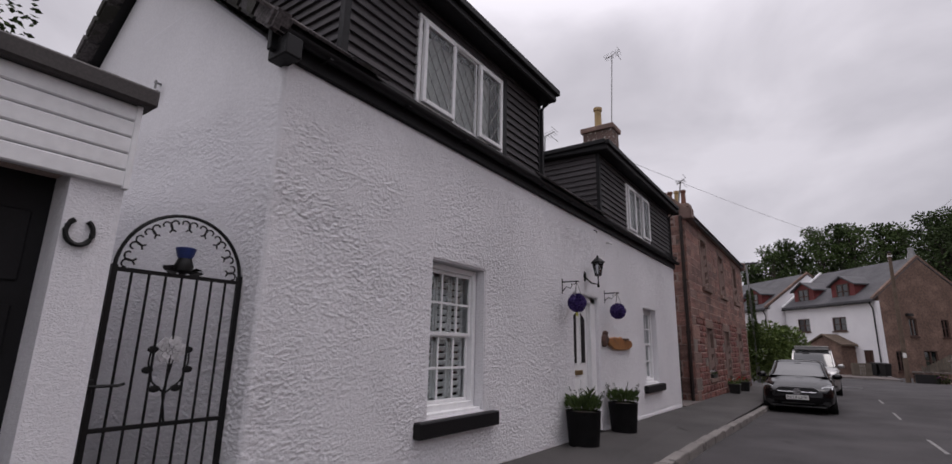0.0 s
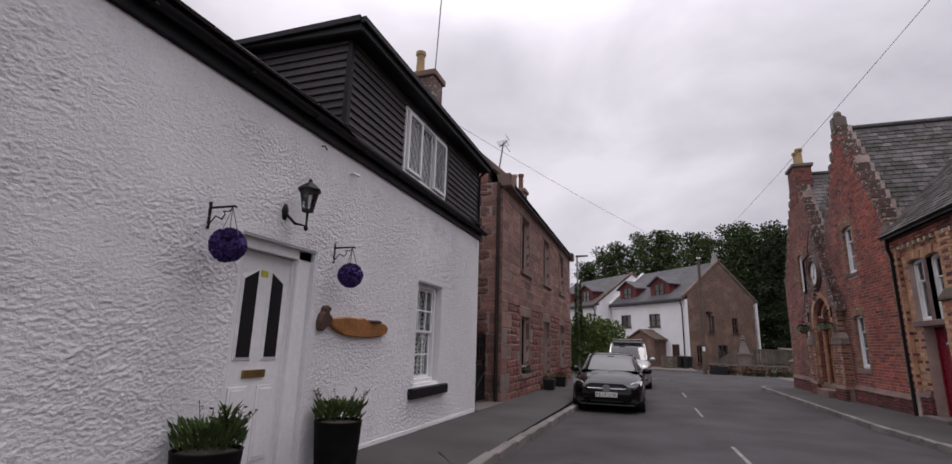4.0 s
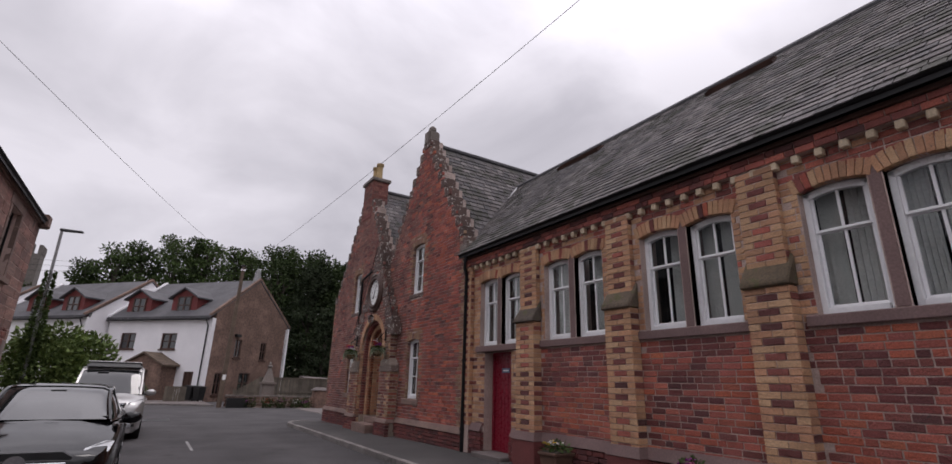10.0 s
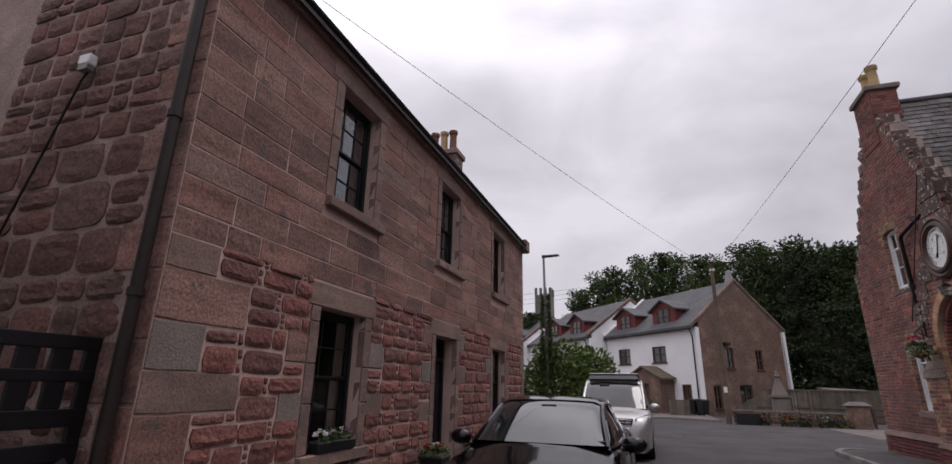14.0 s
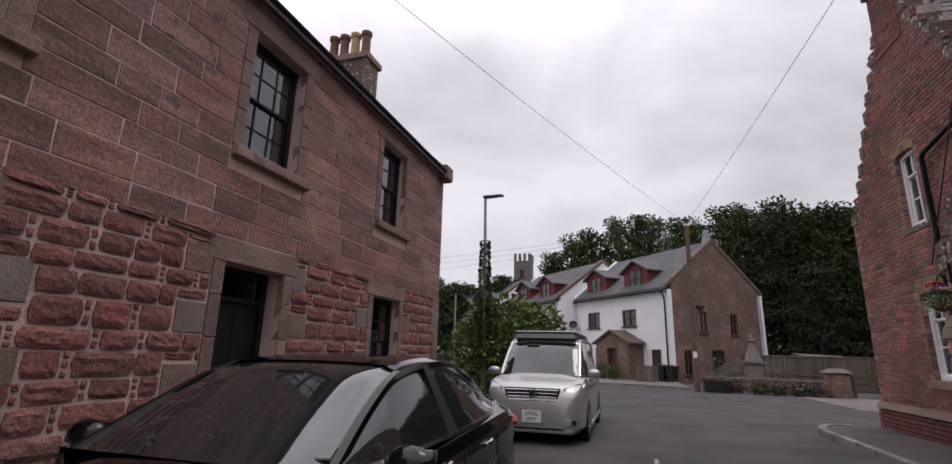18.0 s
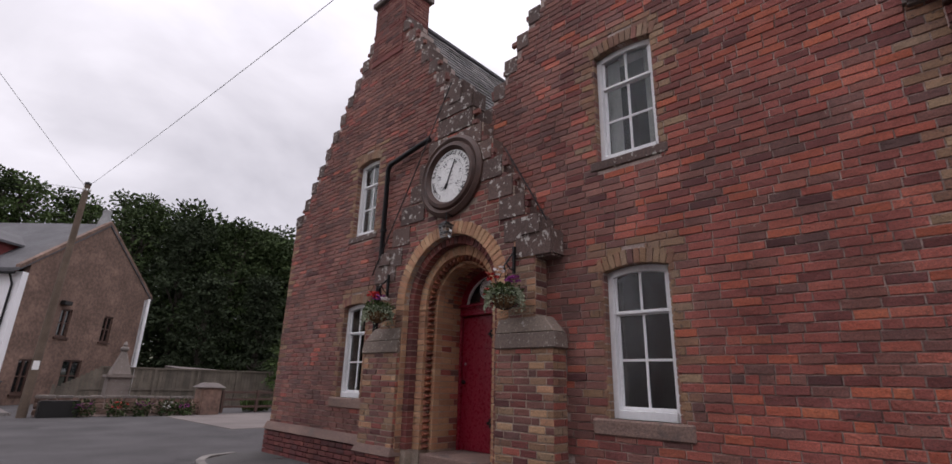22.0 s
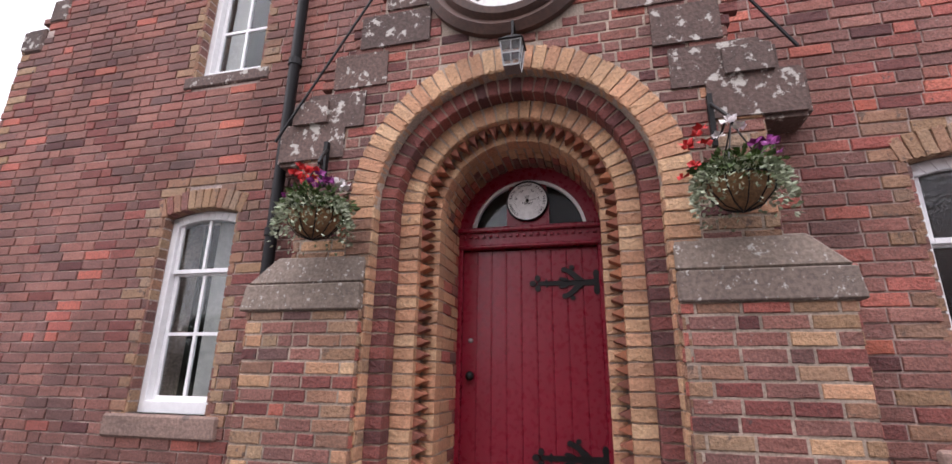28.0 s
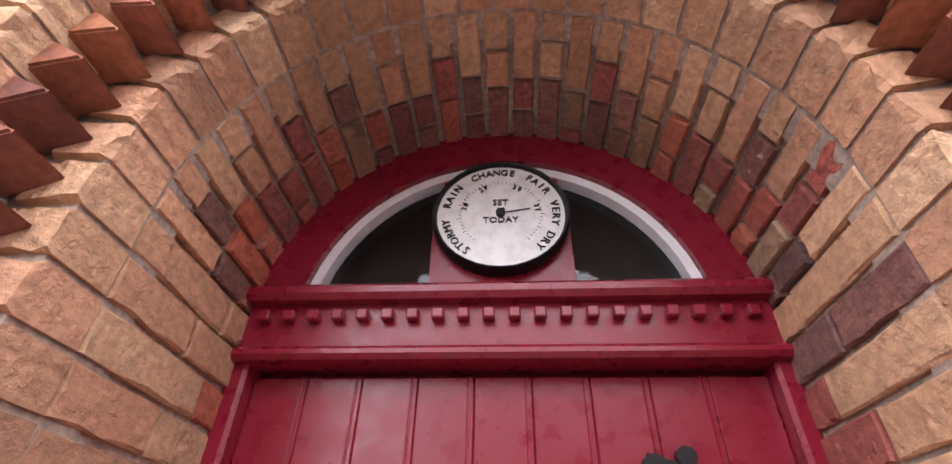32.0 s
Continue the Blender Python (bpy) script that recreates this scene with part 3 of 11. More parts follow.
ASPHALT = surface("asphalt", [(0.058, 0.054, 0.056), (0.074, 0.069, 0.071)], 0.88, 110, 0.7, 0.34, stain=(0.044, 0.041, 0.042, 0.9), stain_at=0.6, spread=False, bump=0.5, bump_scale=130, dist=0.006, spec=0.22)
FOOTWAY = surface("footway_asphalt", [(0.052, 0.048, 0.047), (0.074, 0.068, 0.066)], 0.9, 120, 0.7, 0.3, spread=False, bump=0.6, bump_scale=120, dist=0.006)
CONCRETE = surface("kerb_concrete", [(0.21, 0.19, 0.18), (0.165, 0.15, 0.14), (0.24, 0.22, 0.205)], 0.9, 60, 2, 0.3, stain=(0.1, 0.092, 0.085, 5.0), stain_at=0.58, bump=0.35)
PALE_CONCRETE = surface("pale_concrete", [(0.1125, 0.0945, 0.09), (0.153, 0.1278, 0.1188)], 0.9, 50, 0.8, 0.25, spread=False, bump=0.3)
EARTH = surface("rough_ground", [(0.06, 0.07, 0.03), (0.1, 0.09, 0.05)], 0.95, 8, 0.2, 0.4, spread=False, bump=0.5)
LINE = surface("worn_road_paint", [(0.21, 0.203, 0.1995), (0.28, 0.273, 0.266)], 0.8, 80, 4, 0.4, spread=False, bump=0.3)
# near-black wall colour stands in for the shade of unlit interiors
ROOM = surface("room_painted_dark", [(0.02, 0.018, 0.019), (0.03, 0.027, 0.027)], 0.9, 5, 1, 0.3, spread=False, bump=0)
CURTAIN = surface("pale_curtain", [(0.5, 0.49, 0.47), (0.58, 0.56, 0.53)], 0.9, 30, 2, 0.15, spread=False, bump=0.1)
GLASS = clear_glass("window_glass")
FROST = clear_glass("patterned_glass", (0.55, 0.58, 0.6), 0.1, 0.35, 1.6)
SKY_GLASS = clear_glass("bright_old_glass", (0.85, 0.92, 0.97), ior=1.75)
CAPSTONE = surface("brown_grey_capstone", [(0.2, 0.155, 0.125), (0.235, 0.185, 0.15), (0.165, 0.125, 0.105)], 0.92, 45, 1.5, 0.35, stain=(0.5, 0.48, 0.44, 26.0), stain_at=0.6, bump=0.6, dist=0.008)
BRASS = surface("aged_brass", [(0.35, 0.24, 0.1), (0.42, 0.3, 0.14)], 0.4, 40, 6, 0.2, metal=0.9, spread=False, bump=0.05)
WOOD_BROWN = surface("varnished_wood", [(0.24, 0.0962, 0.028), (0.336, 0.148, 0.0455), (0.192, 0.0703, 0.0245)], 0.45, 30, 5, 0.35, spread=False, bump=0.2)
DARK_WOOD = surface("dark_brown_wood", [(0.06, 0.03, 0.022), (0.085, 0.042, 0.03)], 0.6, 40, 4, 0.3, spread=False, bump=0.2)
FENCE_WOOD = surface("weathered_fence", [(0.115, 0.098, 0.075), (0.15, 0.125, 0.098), (0.09, 0.078, 0.062)], 0.9, 40, 2, 0.35, bump=0.3)
POLE_WOOD = surface("tarred_pole", [(0.1, 0.07, 0.05), (0.15, 0.11, 0.08)], 0.9, 40, 2, 0.3, spread=False, bump=0.4)
PURPLE = surface("purple_flower_ball", [(0.05, 0.03, 0.16), (0.085, 0.05, 0.22), (0.035, 0.02, 0.11)], 0.8, 60, 9, 0.4, bump=0.3)
LEAF = surface("green_leaf", [(0.055, 0.085, 0.025), (0.075, 0.115, 0.034), (0.042, 0.066, 0.02), (0.09, 0.135, 0.045)], 0.75, 20, 0.6, 0.35, bump=0, spec=0.2)
LEAF_DARK = surface("wood_leaf", [(0.042, 0.062, 0.025), (0.058, 0.084, 0.032), (0.034, 0.052, 0.022), (0.072, 0.1, 0.038)], 0.85, 3, 0.22, 0.45, bump=0, spec=0.12)
LEAF_PINE = surface("pine_needles", [(0.032, 0.044, 0.024), (0.042, 0.056, 0.029), (0.026, 0.036, 0.02)], 0.85, 6, 0.15, 0.35, bump=0, spec=0.12)
LEAF_SHRUB = surface("shrub_leaf", [(0.115, 0.17, 0.048), (0.16, 0.22, 0.062), (0.08, 0.125, 0.036), (0.2, 0.26, 0.085)], 0.7, 20, 0.9, 0.35, bump=0, spec=0.25)
LEAF_SILVER = surface("silver_leaf", [(0.32, 0.37, 0.25), (0.41, 0.45, 0.33), (0.21, 0.27, 0.15)], 0.7, 40, 8, 0.3, bump=0)
BARK = surface("bark", [(0.06, 0.05, 0.04), (0.09, 0.075, 0.06)], 0.95, 20, 2, 0.4, spread=False, bump=0.7)
COIR = surface("coir_basket", [(0.2, 0.11, 0.05), (0.27, 0.16, 0.08)], 0.95, 60, 8, 0.4, spread=False, bump=0.7)
FLOWER = {c: surface(c + "_petal", [v, tuple(0.75 * k for k in v)], 0.6, 60, 10, 0.2, bump=0) for c, v in (("red", (0.6, 0.02, 0.02)), ("purple", (0.27, 0.025, 0.22)), ("white", (0.75, 0.7, 0.7)), ("pink", (0.55, 0.15, 0.3)), ("yellow", (0.7, 0.48, 0.03)))}
TERRA = surface("brown_tub", [(0.09, 0.045, 0.03), (0.12, 0.06, 0.04)], 0.8, 40, 4, 0.3, spread=False, bump=0.2)
RUBBER = surface("tyre_rubber", [(0.015, 0.015, 0.015), (0.022, 0.022, 0.022)], 0.8, 60, 6, 0.2, spread=False, bump=0.2)
PLASTIC = surface("black_plastic", [(0.007, 0.007, 0.0075), (0.01, 0.01, 0.01)], 0.45, 60, 5, 0.2, spread=False, bump=0.08)
PIPE_BROWN = surface("dark_brown_pipe", [(0.022, 0.015, 0.013), (0.032, 0.022, 0.019)], 0.5, 40, 3, 0.3, spread=False, bump=0.1, spec=0.3)
LEAD = surface("pale_sheet_lead", [(0.36, 0.36, 0.37), (0.44, 0.44, 0.45)], 0.6, 20, 2, 0.15, spread=False, bump=0.1)
POT_BLACK = surface("matt_black_pot", [(0.006, 0.0055, 0.006), (0.009, 0.0085, 0.009)], 0.8, 40, 6, 0.3, spread=False, bump=0.15, spec=0.15)
CHROME = surface("chrome", [(0.75, 0.75, 0.77), (0.7, 0.7, 0.72)], 0.12, 30, 5, 0.05, metal=1.0, spread=False, bump=0)
ALLOY = surface("alloy", [(0.32, 0.32, 0.33), (0.4, 0.4, 0.41)], 0.3, 30, 5, 0.1, metal=0.9, spread=False, bump=0)
CAR_BLACK = surface("black_car_paint", [(0.0025, 0.0025, 0.003), (0.0035, 0.0035, 0.004)], 0.1, 20, 1, 0.05, spread=False, bump=0, coat=0.2, spec=0.3)
CAR_SILVER = surface("silver_car_paint", [(0.42, 0.41, 0.4), (0.46, 0.45, 0.44)], 0.34, 2, 1, 0.03, metal=0.55, spread=False, bump=0, coat=0.8)
CAR_GLASS = surface("tinted_car_glass", [(0.012, 0.014, 0.015), (0.015, 0.017, 0.018)], 0.03, 5, 1, 0.02, spread=False, bump=0, coat=0.7, spec=0.5)
LAMP_GLASS = surface("headlamp_glass", [(0.45, 0.46, 0.47), (0.55, 0.56, 0.57)], 0.1, 10, 12, 0.3, spread=False, bump=0, coat=1.0, metal=0.3)
PLATE = surface("white_plate", [(0.78, 0.78, 0.76), (0.82, 0.82, 0.8)], 0.4, 20, 4, 0.03, spread=False, bump=0)
DIAL = surface("enamel_dial", [(0.74, 0.74, 0.72), (0.8, 0.8, 0.78)], 0.3, 30, 4, 0.06, spread=False, bump=0.03)
PAPER = surface("notice_paper", [(0.7, 0.7, 0.7), (0.78, 0.78, 0.77)], 0.8, 30, 6, 0.06, bump=0)
BLUE_PAPER = surface("blue_poster", [(0.05, 0.3, 0.55), (0.07, 0.36, 0.6)], 0.6, 30, 6, 0.1, spread=False, bump=0)
BOARD = surface("notice_board_felt", [(0.1, 0.045, 0.035), (0.12, 0.055, 0.045)], 0.9, 60, 5, 0.2, spread=False, bump=0.1)
RAIL_GREY = surface("grey_rail_paint", [(0.085, 0.083, 0.085), (0.11, 0.107, 0.11)], 0.5, 40, 4, 0.2, spread=False, bump=0.05)
STEEL = surface("grey_steel", [(0.25, 0.25, 0.25), (0.3, 0.3, 0.3)], 0.5, 40, 4, 0.15, metal=0.6, spread=False, bump=0.05)
POT_CLAY = surface("buff_chimney_pot", [(0.42, 0.3, 0.15), (0.36, 0.25, 0.12)], 0.9, 40, 5, 0.25, spread=False, bump=0.2)
POT_RED = surface("red_chimney_pot", [(0.18, 0.08, 0.054), (0.144, 0.064, 0.045)], 0.9, 40, 5, 0.25, spread=False, bump=0.2)
FAR_STONE = surface("far_rubble", [(0.2112, 0.1326, 0.0999), (0.1672, 0.1053, 0.0814), (0.2552, 0.1599, 0.1221)], 0.95, 7, 0.9, 0.35, spread=False, bump=0.8, bump_scale=7, dist=0.04)
FAR_BRICKRED = surface("dormer_red_boards", [(0.17, 0.03, 0.027), (0.14, 0.024, 0.024)], 0.7, 10, 2, 0.2, spread=False, bump=0.1)
TOWER = surface("tower_stone", [(0.165, 0.145, 0.135), (0.135, 0.12, 0.112)], 0.95, 2, 0.4, 0.25, spread=False, bump=0.3)
BLUE_THISTLE = surface("blue_enamel", [(0.015, 0.03, 0.13), (0.02, 0.04, 0.17)], 0.45, 40, 8, 0.2, spread=False, bump=0.1)
CROW = surface("brown_weathered_stone", [(0.135, 0.088, 0.074), (0.11, 0.075, 0.065), (0.16, 0.102, 0.085)], 0.92, 40, 1.2, 0.4, stain=(0.48, 0.45, 0.41, 11.0), stain_at=0.565, bump=0.7, dist=0.012)

# ---- ground, road, pavements ----
def along(rows, y):
    """Height along the street by straight pieces."""
    for (y0, z0), (y1, z1) in zip(rows, rows[1:]):
        if y <= y1:
            return z0 + (z1 - z0) * (max(y, y0) - y0) / (y1 - y0)
    return rows[-1][1]


def gz(y):
    return along([(-40, 0.3), (0, 0.12), (5, 0.065), (9, 0.0), (13, -0.11), (17, -0.21), (26, -0.235), (34.5, -0.28)], y)


def pl(y):
    return along([(-40, 0.42), (0, 0.2), (9.3, 0.135), (13.5, 0.095), (20, 0.0), (27, -0.08), (32, -0.16)], y)


def pr(y):
    return along([(-40, 0.42), (0, 0.18), (8, 0.07), (18, -0.05), (30.7, -0.175)], y)



def strip(m, rows, thick):
    """A sheet through rows of points, with a thickness downwards."""
    n = len(rows[0])
    top = [Vector(p) for r in rows for p in r]
    k = len(top)
    m.add(top + [p - Vector((0, 0, thick)) for p in top], [(i * n + j, i * n + j + 1, (i + 1) * n + j + 1, (i + 1) * n + j) for i in range(len(rows) - 1) for j in range(n - 1)])
    q = []
    for i in range(len(rows) - 1):
        q += [(i * n, (i + 1) * n, (i + 1) * n + k, i * n + k), (i * n + n - 1, i * n + n - 1 + k, (i + 1) * n + n - 1 + k, (i + 1) * n + n - 1)]
    for j in range(n - 1):
        q += [(j, j + k, j + 1 + k, j + 1), ((len(rows) - 1) * n + j, (len(rows) - 1) * n + j + 1, (len(rows) - 1) * n + j + 1 + k, (len(rows) - 1) * n + j + k)]
    m.f += q
    return m


KL = -1.66
def kr(y):
    return 4.45 + 0.0125 * y


YS = [-40, -20, -5, 0, 5, 7, 9, 11, 13, 15, 17, 20, 26, 30, 34.5, 40, 50, 60, 70]
g = M()
xs = [-2500, -300, -60, -20, 0, 20, 60, 300, 2500]
ys = [-2500, -300, -40, 0, 34.5, 60, 72, 95, 140, 400, 2500]
def land(x, y):
    return gz(y) - 0.5 + (min(max(y - 60, 0), 60) * 0.12)
g.add([(x, y, land(x, y)) for y in ys for x in xs], [(i * 9 + j, i * 9 + j + 1, (i + 1) * 9 + j + 1, (i + 1) * 9 + j) for i in range(10) for j in range(8)])
solid("ground", g, EARTH, "rough green ground reaching to the horizon", "ground", kind="structure")
r = M()
strip(r, [[(x, y, gz(y)) for x in (-16, -6, KL, 1.3, kr(y), 8, 14, 30)] for y in YS if y <= 60], 0.03)
solid("road", r, ASPHALT, "grey worn asphalt road", "road", kind="structure")
# left footway, right footway, both closed by kerb stones
f = M()
strip(f, [[(-3.3, y, pl(y)), (KL - 0.13, y, gz(y) + 0.1)] for y in (-40, -20, 0, 5, 9, 11, 13, 15, 17, 20, 23, 27.3)], 0.2)
strip(f, [[(-9.0, y, pl(y)), (-3.3, y, pl(y)), (-1.8 - max(0, y - 28.2) * 0.5, y, gz(y) + 0.1)] for y in (27.3, 29, 30.5, 31.5)], 0.2)
solid("pavement", f, FOOTWAY, "dark patched asphalt pavement along the cottages", "pavement", kind="structure")
f = M()
strip(f, [[(kr(y) + 0.13, y, gz(y) + 0.1), (6.6, y, pr(y)), (9.5, y, pr(y))] for y in (-40, -20, 0, 5, 9, 11, 13, 15, 17, 20, 24, 28, 29.6)], 0.2)
strip(f, [[(kr(29.6) + 0.13, 29.6, gz(29.6) + 0.1), (9.5, 29.6, gz(29.6) + 0.1)], [(kr(30) + 0.3, 30.2, gz(30) + 0.1), (9.5, 30.2, gz(30) + 0.1)], [(5.9, 30.75, gz(30) + 0.1), (9.5, 30.75, gz(30) + 0.1)]], 0.2)
solid("pavement", f, FOOTWAY, "dark asphalt pavement along the brick hall", "pavement", kind="structure")


def kerb(label, path):
    k = thing("kerb", label, "kerb", (path[0][0], path[0][1], gz(path[0][1])), kind="structure")
    step = 0.92
    pts = [Vector(p) for p in path]
    mats = []
    for p, q in zip(pts, pts[1:]):
        d = q - p
        n = max(1, round(d.length / step))
        for i in range(n):
            c = p + d * ((i + 0.5) / n)
            u = d.normalized()
            s = Vector((-u.y, u.x, 0))
            w = d.length / n - 0.012
            zc = gz(c.y) + 0.03
            mats.append(Matrix(((s.x * 0.15, u.x * w, 0, c.x), (s.y * 0.15, u.y * w, 0, c.y), (0, u.z, 0.17, zc), (0, 0, 0, 1))))
    me = mesh_from(M().box(-0.5, 0.5, -0.5, 0.5, -0.5, 0.5), "kerb_stone", 0.05)
    me.materials.append(CONCRETE)
    for q in mats:
        ob = new("kerb_stone", me)
        ob.parent = k
        ob.matrix_parent_inverse = ROOTS[k].inverted()
        ob.matrix_basis = q
    return k


kerb("pale worn concrete kerb along the cottage pavement", [(KL - 0.06, -12, 0), (KL - 0.06, 10, 0), (KL - 0.06, 27.2, 0), (KL - 0.2, 28.2, 0), (-2.55, 29.6, 0), (-3.5, 31.4, 0)])
kerb("pale worn concrete kerb along the hall pavement", [(kr(-12) + 0.06, -12, 0), (kr(10) + 0.06, 10, 0), (kr(29.4) + 0.06, 29.4, 0), (kr(30) + 0.22, 30.1, 0), (5.35, 30.62, 0), (5.95, 30.8, 0)])
kerb("pale kerb below the far houses", [(-9.5, 47.4, 0), (-3.0, 47.0, 0), (1.5, 46.4, 0), (3.8, 44.8, 0)])
f = M()
strip(f, [[(-20, 47.6, -0.2), (-20, 62, -0.2)], [(-3, 47.1, -0.2), (-3, 62, -0.2)], [(1.5, 46.5, -0.2), (1.5, 62, -0.2)], [(3.8, 44.9, -0.2), (3.8, 62, -0.2)]], 0.12)
solid("pavement", f, PALE_CONCRETE, "paved forecourt of the far white houses", "pavement", kind="structure")
f = M()
strip(f, [[(6.7, y, gz(y) + 0.01 + 0.1 * (x0 > 9)) if x0 < 7 else (x0, y, gz(y) + 0.012) for x0 in (8.2 - (y - 36) * 0.02, 20)] for y in (36.6, 40, 43.4)], 0.03)
solid("pavement", f, PALE_CONCRETE, "pale concrete drive behind the brick house", "pavement", kind="structure")
dash = M()
for y in (2.8, 6.9, 11.0, 17.6, 23.0):
    dash.hexa([(1.30, y, gz(y) - 0.02), (1.36, y, gz(y) - 0.02), (1.36, y + 2.0, gz(y + 2.0) - 0.02), (1.30, y + 2.0, gz(y + 2.0) - 0.02), (1.30, y, gz(y) + 0.005), (1.36, y, gz(y) + 0.005), (1.36, y + 2.0, gz(y + 2.0) + 0.005), (1.30, y + 2.0, gz(y + 2.0) + 0.005)])
solid("road_marking", dash, LINE, "faded narrow white centre dashes on the road", "road marking", kind="structure")
patch = M()
patch.box(-0.1, 1.2, 33.0, 34.4, gz(34) - 0.01, gz(34) + 0.012)
solid("manhole_cover", patch, PLASTIC, "dark square iron manhole cover in the road", "manhole cover", bevel=0.004)

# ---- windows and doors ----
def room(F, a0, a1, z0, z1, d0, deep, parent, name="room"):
    """The space behind an opening: five walls, the indoor gloom painted in as near-black colour."""
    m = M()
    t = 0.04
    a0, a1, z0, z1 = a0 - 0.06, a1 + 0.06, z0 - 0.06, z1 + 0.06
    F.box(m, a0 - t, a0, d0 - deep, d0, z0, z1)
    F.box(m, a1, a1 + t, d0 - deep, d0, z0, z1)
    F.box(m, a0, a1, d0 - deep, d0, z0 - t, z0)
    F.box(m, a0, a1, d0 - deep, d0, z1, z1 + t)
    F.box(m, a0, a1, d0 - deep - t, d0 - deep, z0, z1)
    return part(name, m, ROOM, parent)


def curtain(F, a0, a1, z0, z1, d, parent, drawn=0.0):
    """A hanging pleated cloth; drawn pulls its foot sideways."""
    m = M()
    n = 14
    rows = []
    for k in range(6):
        s = k / 5
        z = z1 - (z1 - z0) * s
        off = drawn * math.sin(s * 1.5) * (a1 - a0)
        rows.append([F.p(a0 + (a1 - a0) * i / n + off, d + 0.025 * math.sin(i * 2.1), z) for i in range(n + 1)])
    strip_n = n + 1
    v = [p for q in rows for p in q]
    back = [p - F.n * 0.006 for p in v]
    fs = [(i * strip_n + j, i * strip_n + j + 1, (i + 1) * strip_n + j + 1, (i + 1) * strip_n + j) for i in range(5) for j in range(n)]
    m.add(v, fs)
    m.add(back, [tuple(reversed(q)) for q in fs])
    return part("curtain", m, CURTAIN, parent, "pale hanging curtain", smooth=True, fix=False)


def arch_pts(a0, a1, zs, rise, n=10):
    """Points of a segmental head from a0 to a1, springing at zs."""
    if rise < 1e-4:
        return [(a0, zs), (a1, zs)]
    h = (a1 - a0) / 2
    R = (h * h + rise * rise) / (2 * rise)
    t = math.asin(min(1, h / R))
    return [((a0 + a1) / 2 + R * math.sin(-t + 2 * t * i / n), zs + rise - R + R * math.cos(-t + 2 * t * i / n)) for i in range(n + 1)]


def sash(F, parent, a0, a1, z0, z1, d, cols, rows_top, rows_low, mat, rise=0.0, fw=0.055, bar=0.022, glass=None, meet=0.5, glass_low=None, deep=0.9, name="window", curtains=(), stool=0.07):
    """A sash window: frame, two sashes, glazing bars and panes; the head may be a flat arch."""
    glass = glass or GLASS
    w = thing_part(name, parent)
    fr = M()
    F.box(fr, a0, a0 + fw, d - 0.09, d, z0, z1)
    F.box(fr, a1 - fw, a1, d - 0.09, d, z0, z1)
    F.box(fr, a0 + fw, a1 - fw, d - 0.09, d + 0.012, z0, z0 + stool)
    if rise:
        out = arch_pts(a0, a1, z1, rise)
        inn = [(a, z - fw * 1.1) for a, z in arch_pts(a0 + fw, a1 - fw, z1, rise * 0.86)]
        for (p, q), (s, t) in zip(zip(out, out[1:]), zip(inn, inn[1:])):
            fr.hexa([F.p(s[0], d - 0.09, s[1]), F.p(t[0], d - 0.09, t[1]), F.p(t[0], d, t[1]), F.p(s[0], d, s[1]), F.p(p[0], d - 0.09, p[1]), F.p(q[0], d - 0.09, q[1]), F.p(q[0], d, q[1]), F.p(p[0], d, p[1])])
    else:
        F.box(fr, a0 + fw, a1 - fw, d - 0.09, d, z1 - fw, z1)
    part("frame", fr, mat, w, bevel=0.005)
    i0, i1, j0, j1 = a0 + fw, a1 - fw, z0 + stool, z1 - (0 if rise else fw)
    zm = j0 + (j1 - j0) * meet
    for nm, lo, hi, dd, rows, gl in (("upper_sash", zm, j1, d - 0.03, rows_top, glass), ("lower_sash", j0, zm + 0.02, d - 0.06, rows_low, glass_low or glass)):
        if rows <= 0:
            continue
        sm = M()
        s = 0.036
        top = hi + (rise if rise and nm == "upper_sash" else 0)
        F.box(sm, i0, i0 + s, dd - 0.03, dd, lo, hi)
        F.box(sm, i1 - s, i1, dd - 0.03, dd, lo, hi)
        F.box(sm, i0 + s, i1 - s, dd - 0.03, dd, lo, lo + s)
        if not (rise and nm == "upper_sash"):
            F.box(sm, i0 + s, i1 - s, dd - 0.03, dd, hi - s, hi)
        sob = part(nm, sm, mat, w, bevel=0.004)
        for c in range(1, cols):
            a = i0 + (i1 - i0) * c / cols
            part("glazing_bar", F.box(M(), a - bar / 2, a + bar / 2, dd - 0.026, dd - 0.002, lo + s, top - (s if not rise else fw * 1.2 if nm == "upper_sash" else s)), mat, w)
        for k in range(1, rows):
            z = lo + (hi - lo) * k / rows
            part("glazing_bar", F.box(M(), i0 + s, i1 - s, dd - 0.028, dd - 0.004, z - bar / 2, z + bar / 2), mat, w)
        pm = M()
        if rise and nm == "upper_sash":
            poly = [F.p(i0, dd - 0.018, lo), F.p(i1, dd - 0.018, lo)] + [F.p(a, dd - 0.018, z - 0.02) for a, z in reversed(arch_pts(i0, i1, hi, rise * 0.86))]
            pm.prism(poly, F.n * 0.005)
        else:
            F.box(pm, i0 + 0.01, i1 - 0.01, dd - 0.018, dd - 0.013, lo + 0.01, hi - 0.01)
        ob = part("pane", pm, gl, w)
        ob.visible_shadow = False
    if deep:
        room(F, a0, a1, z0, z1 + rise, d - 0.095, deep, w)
    for c in curtains:
        curtain(F, c[0], c[1], z0 + 0.03, z1 + rise - 0.02, d - 0.2 - (c[3] if len(c) > 3 else 0), w, c[2] if len(c) > 2 else 0)
    return w


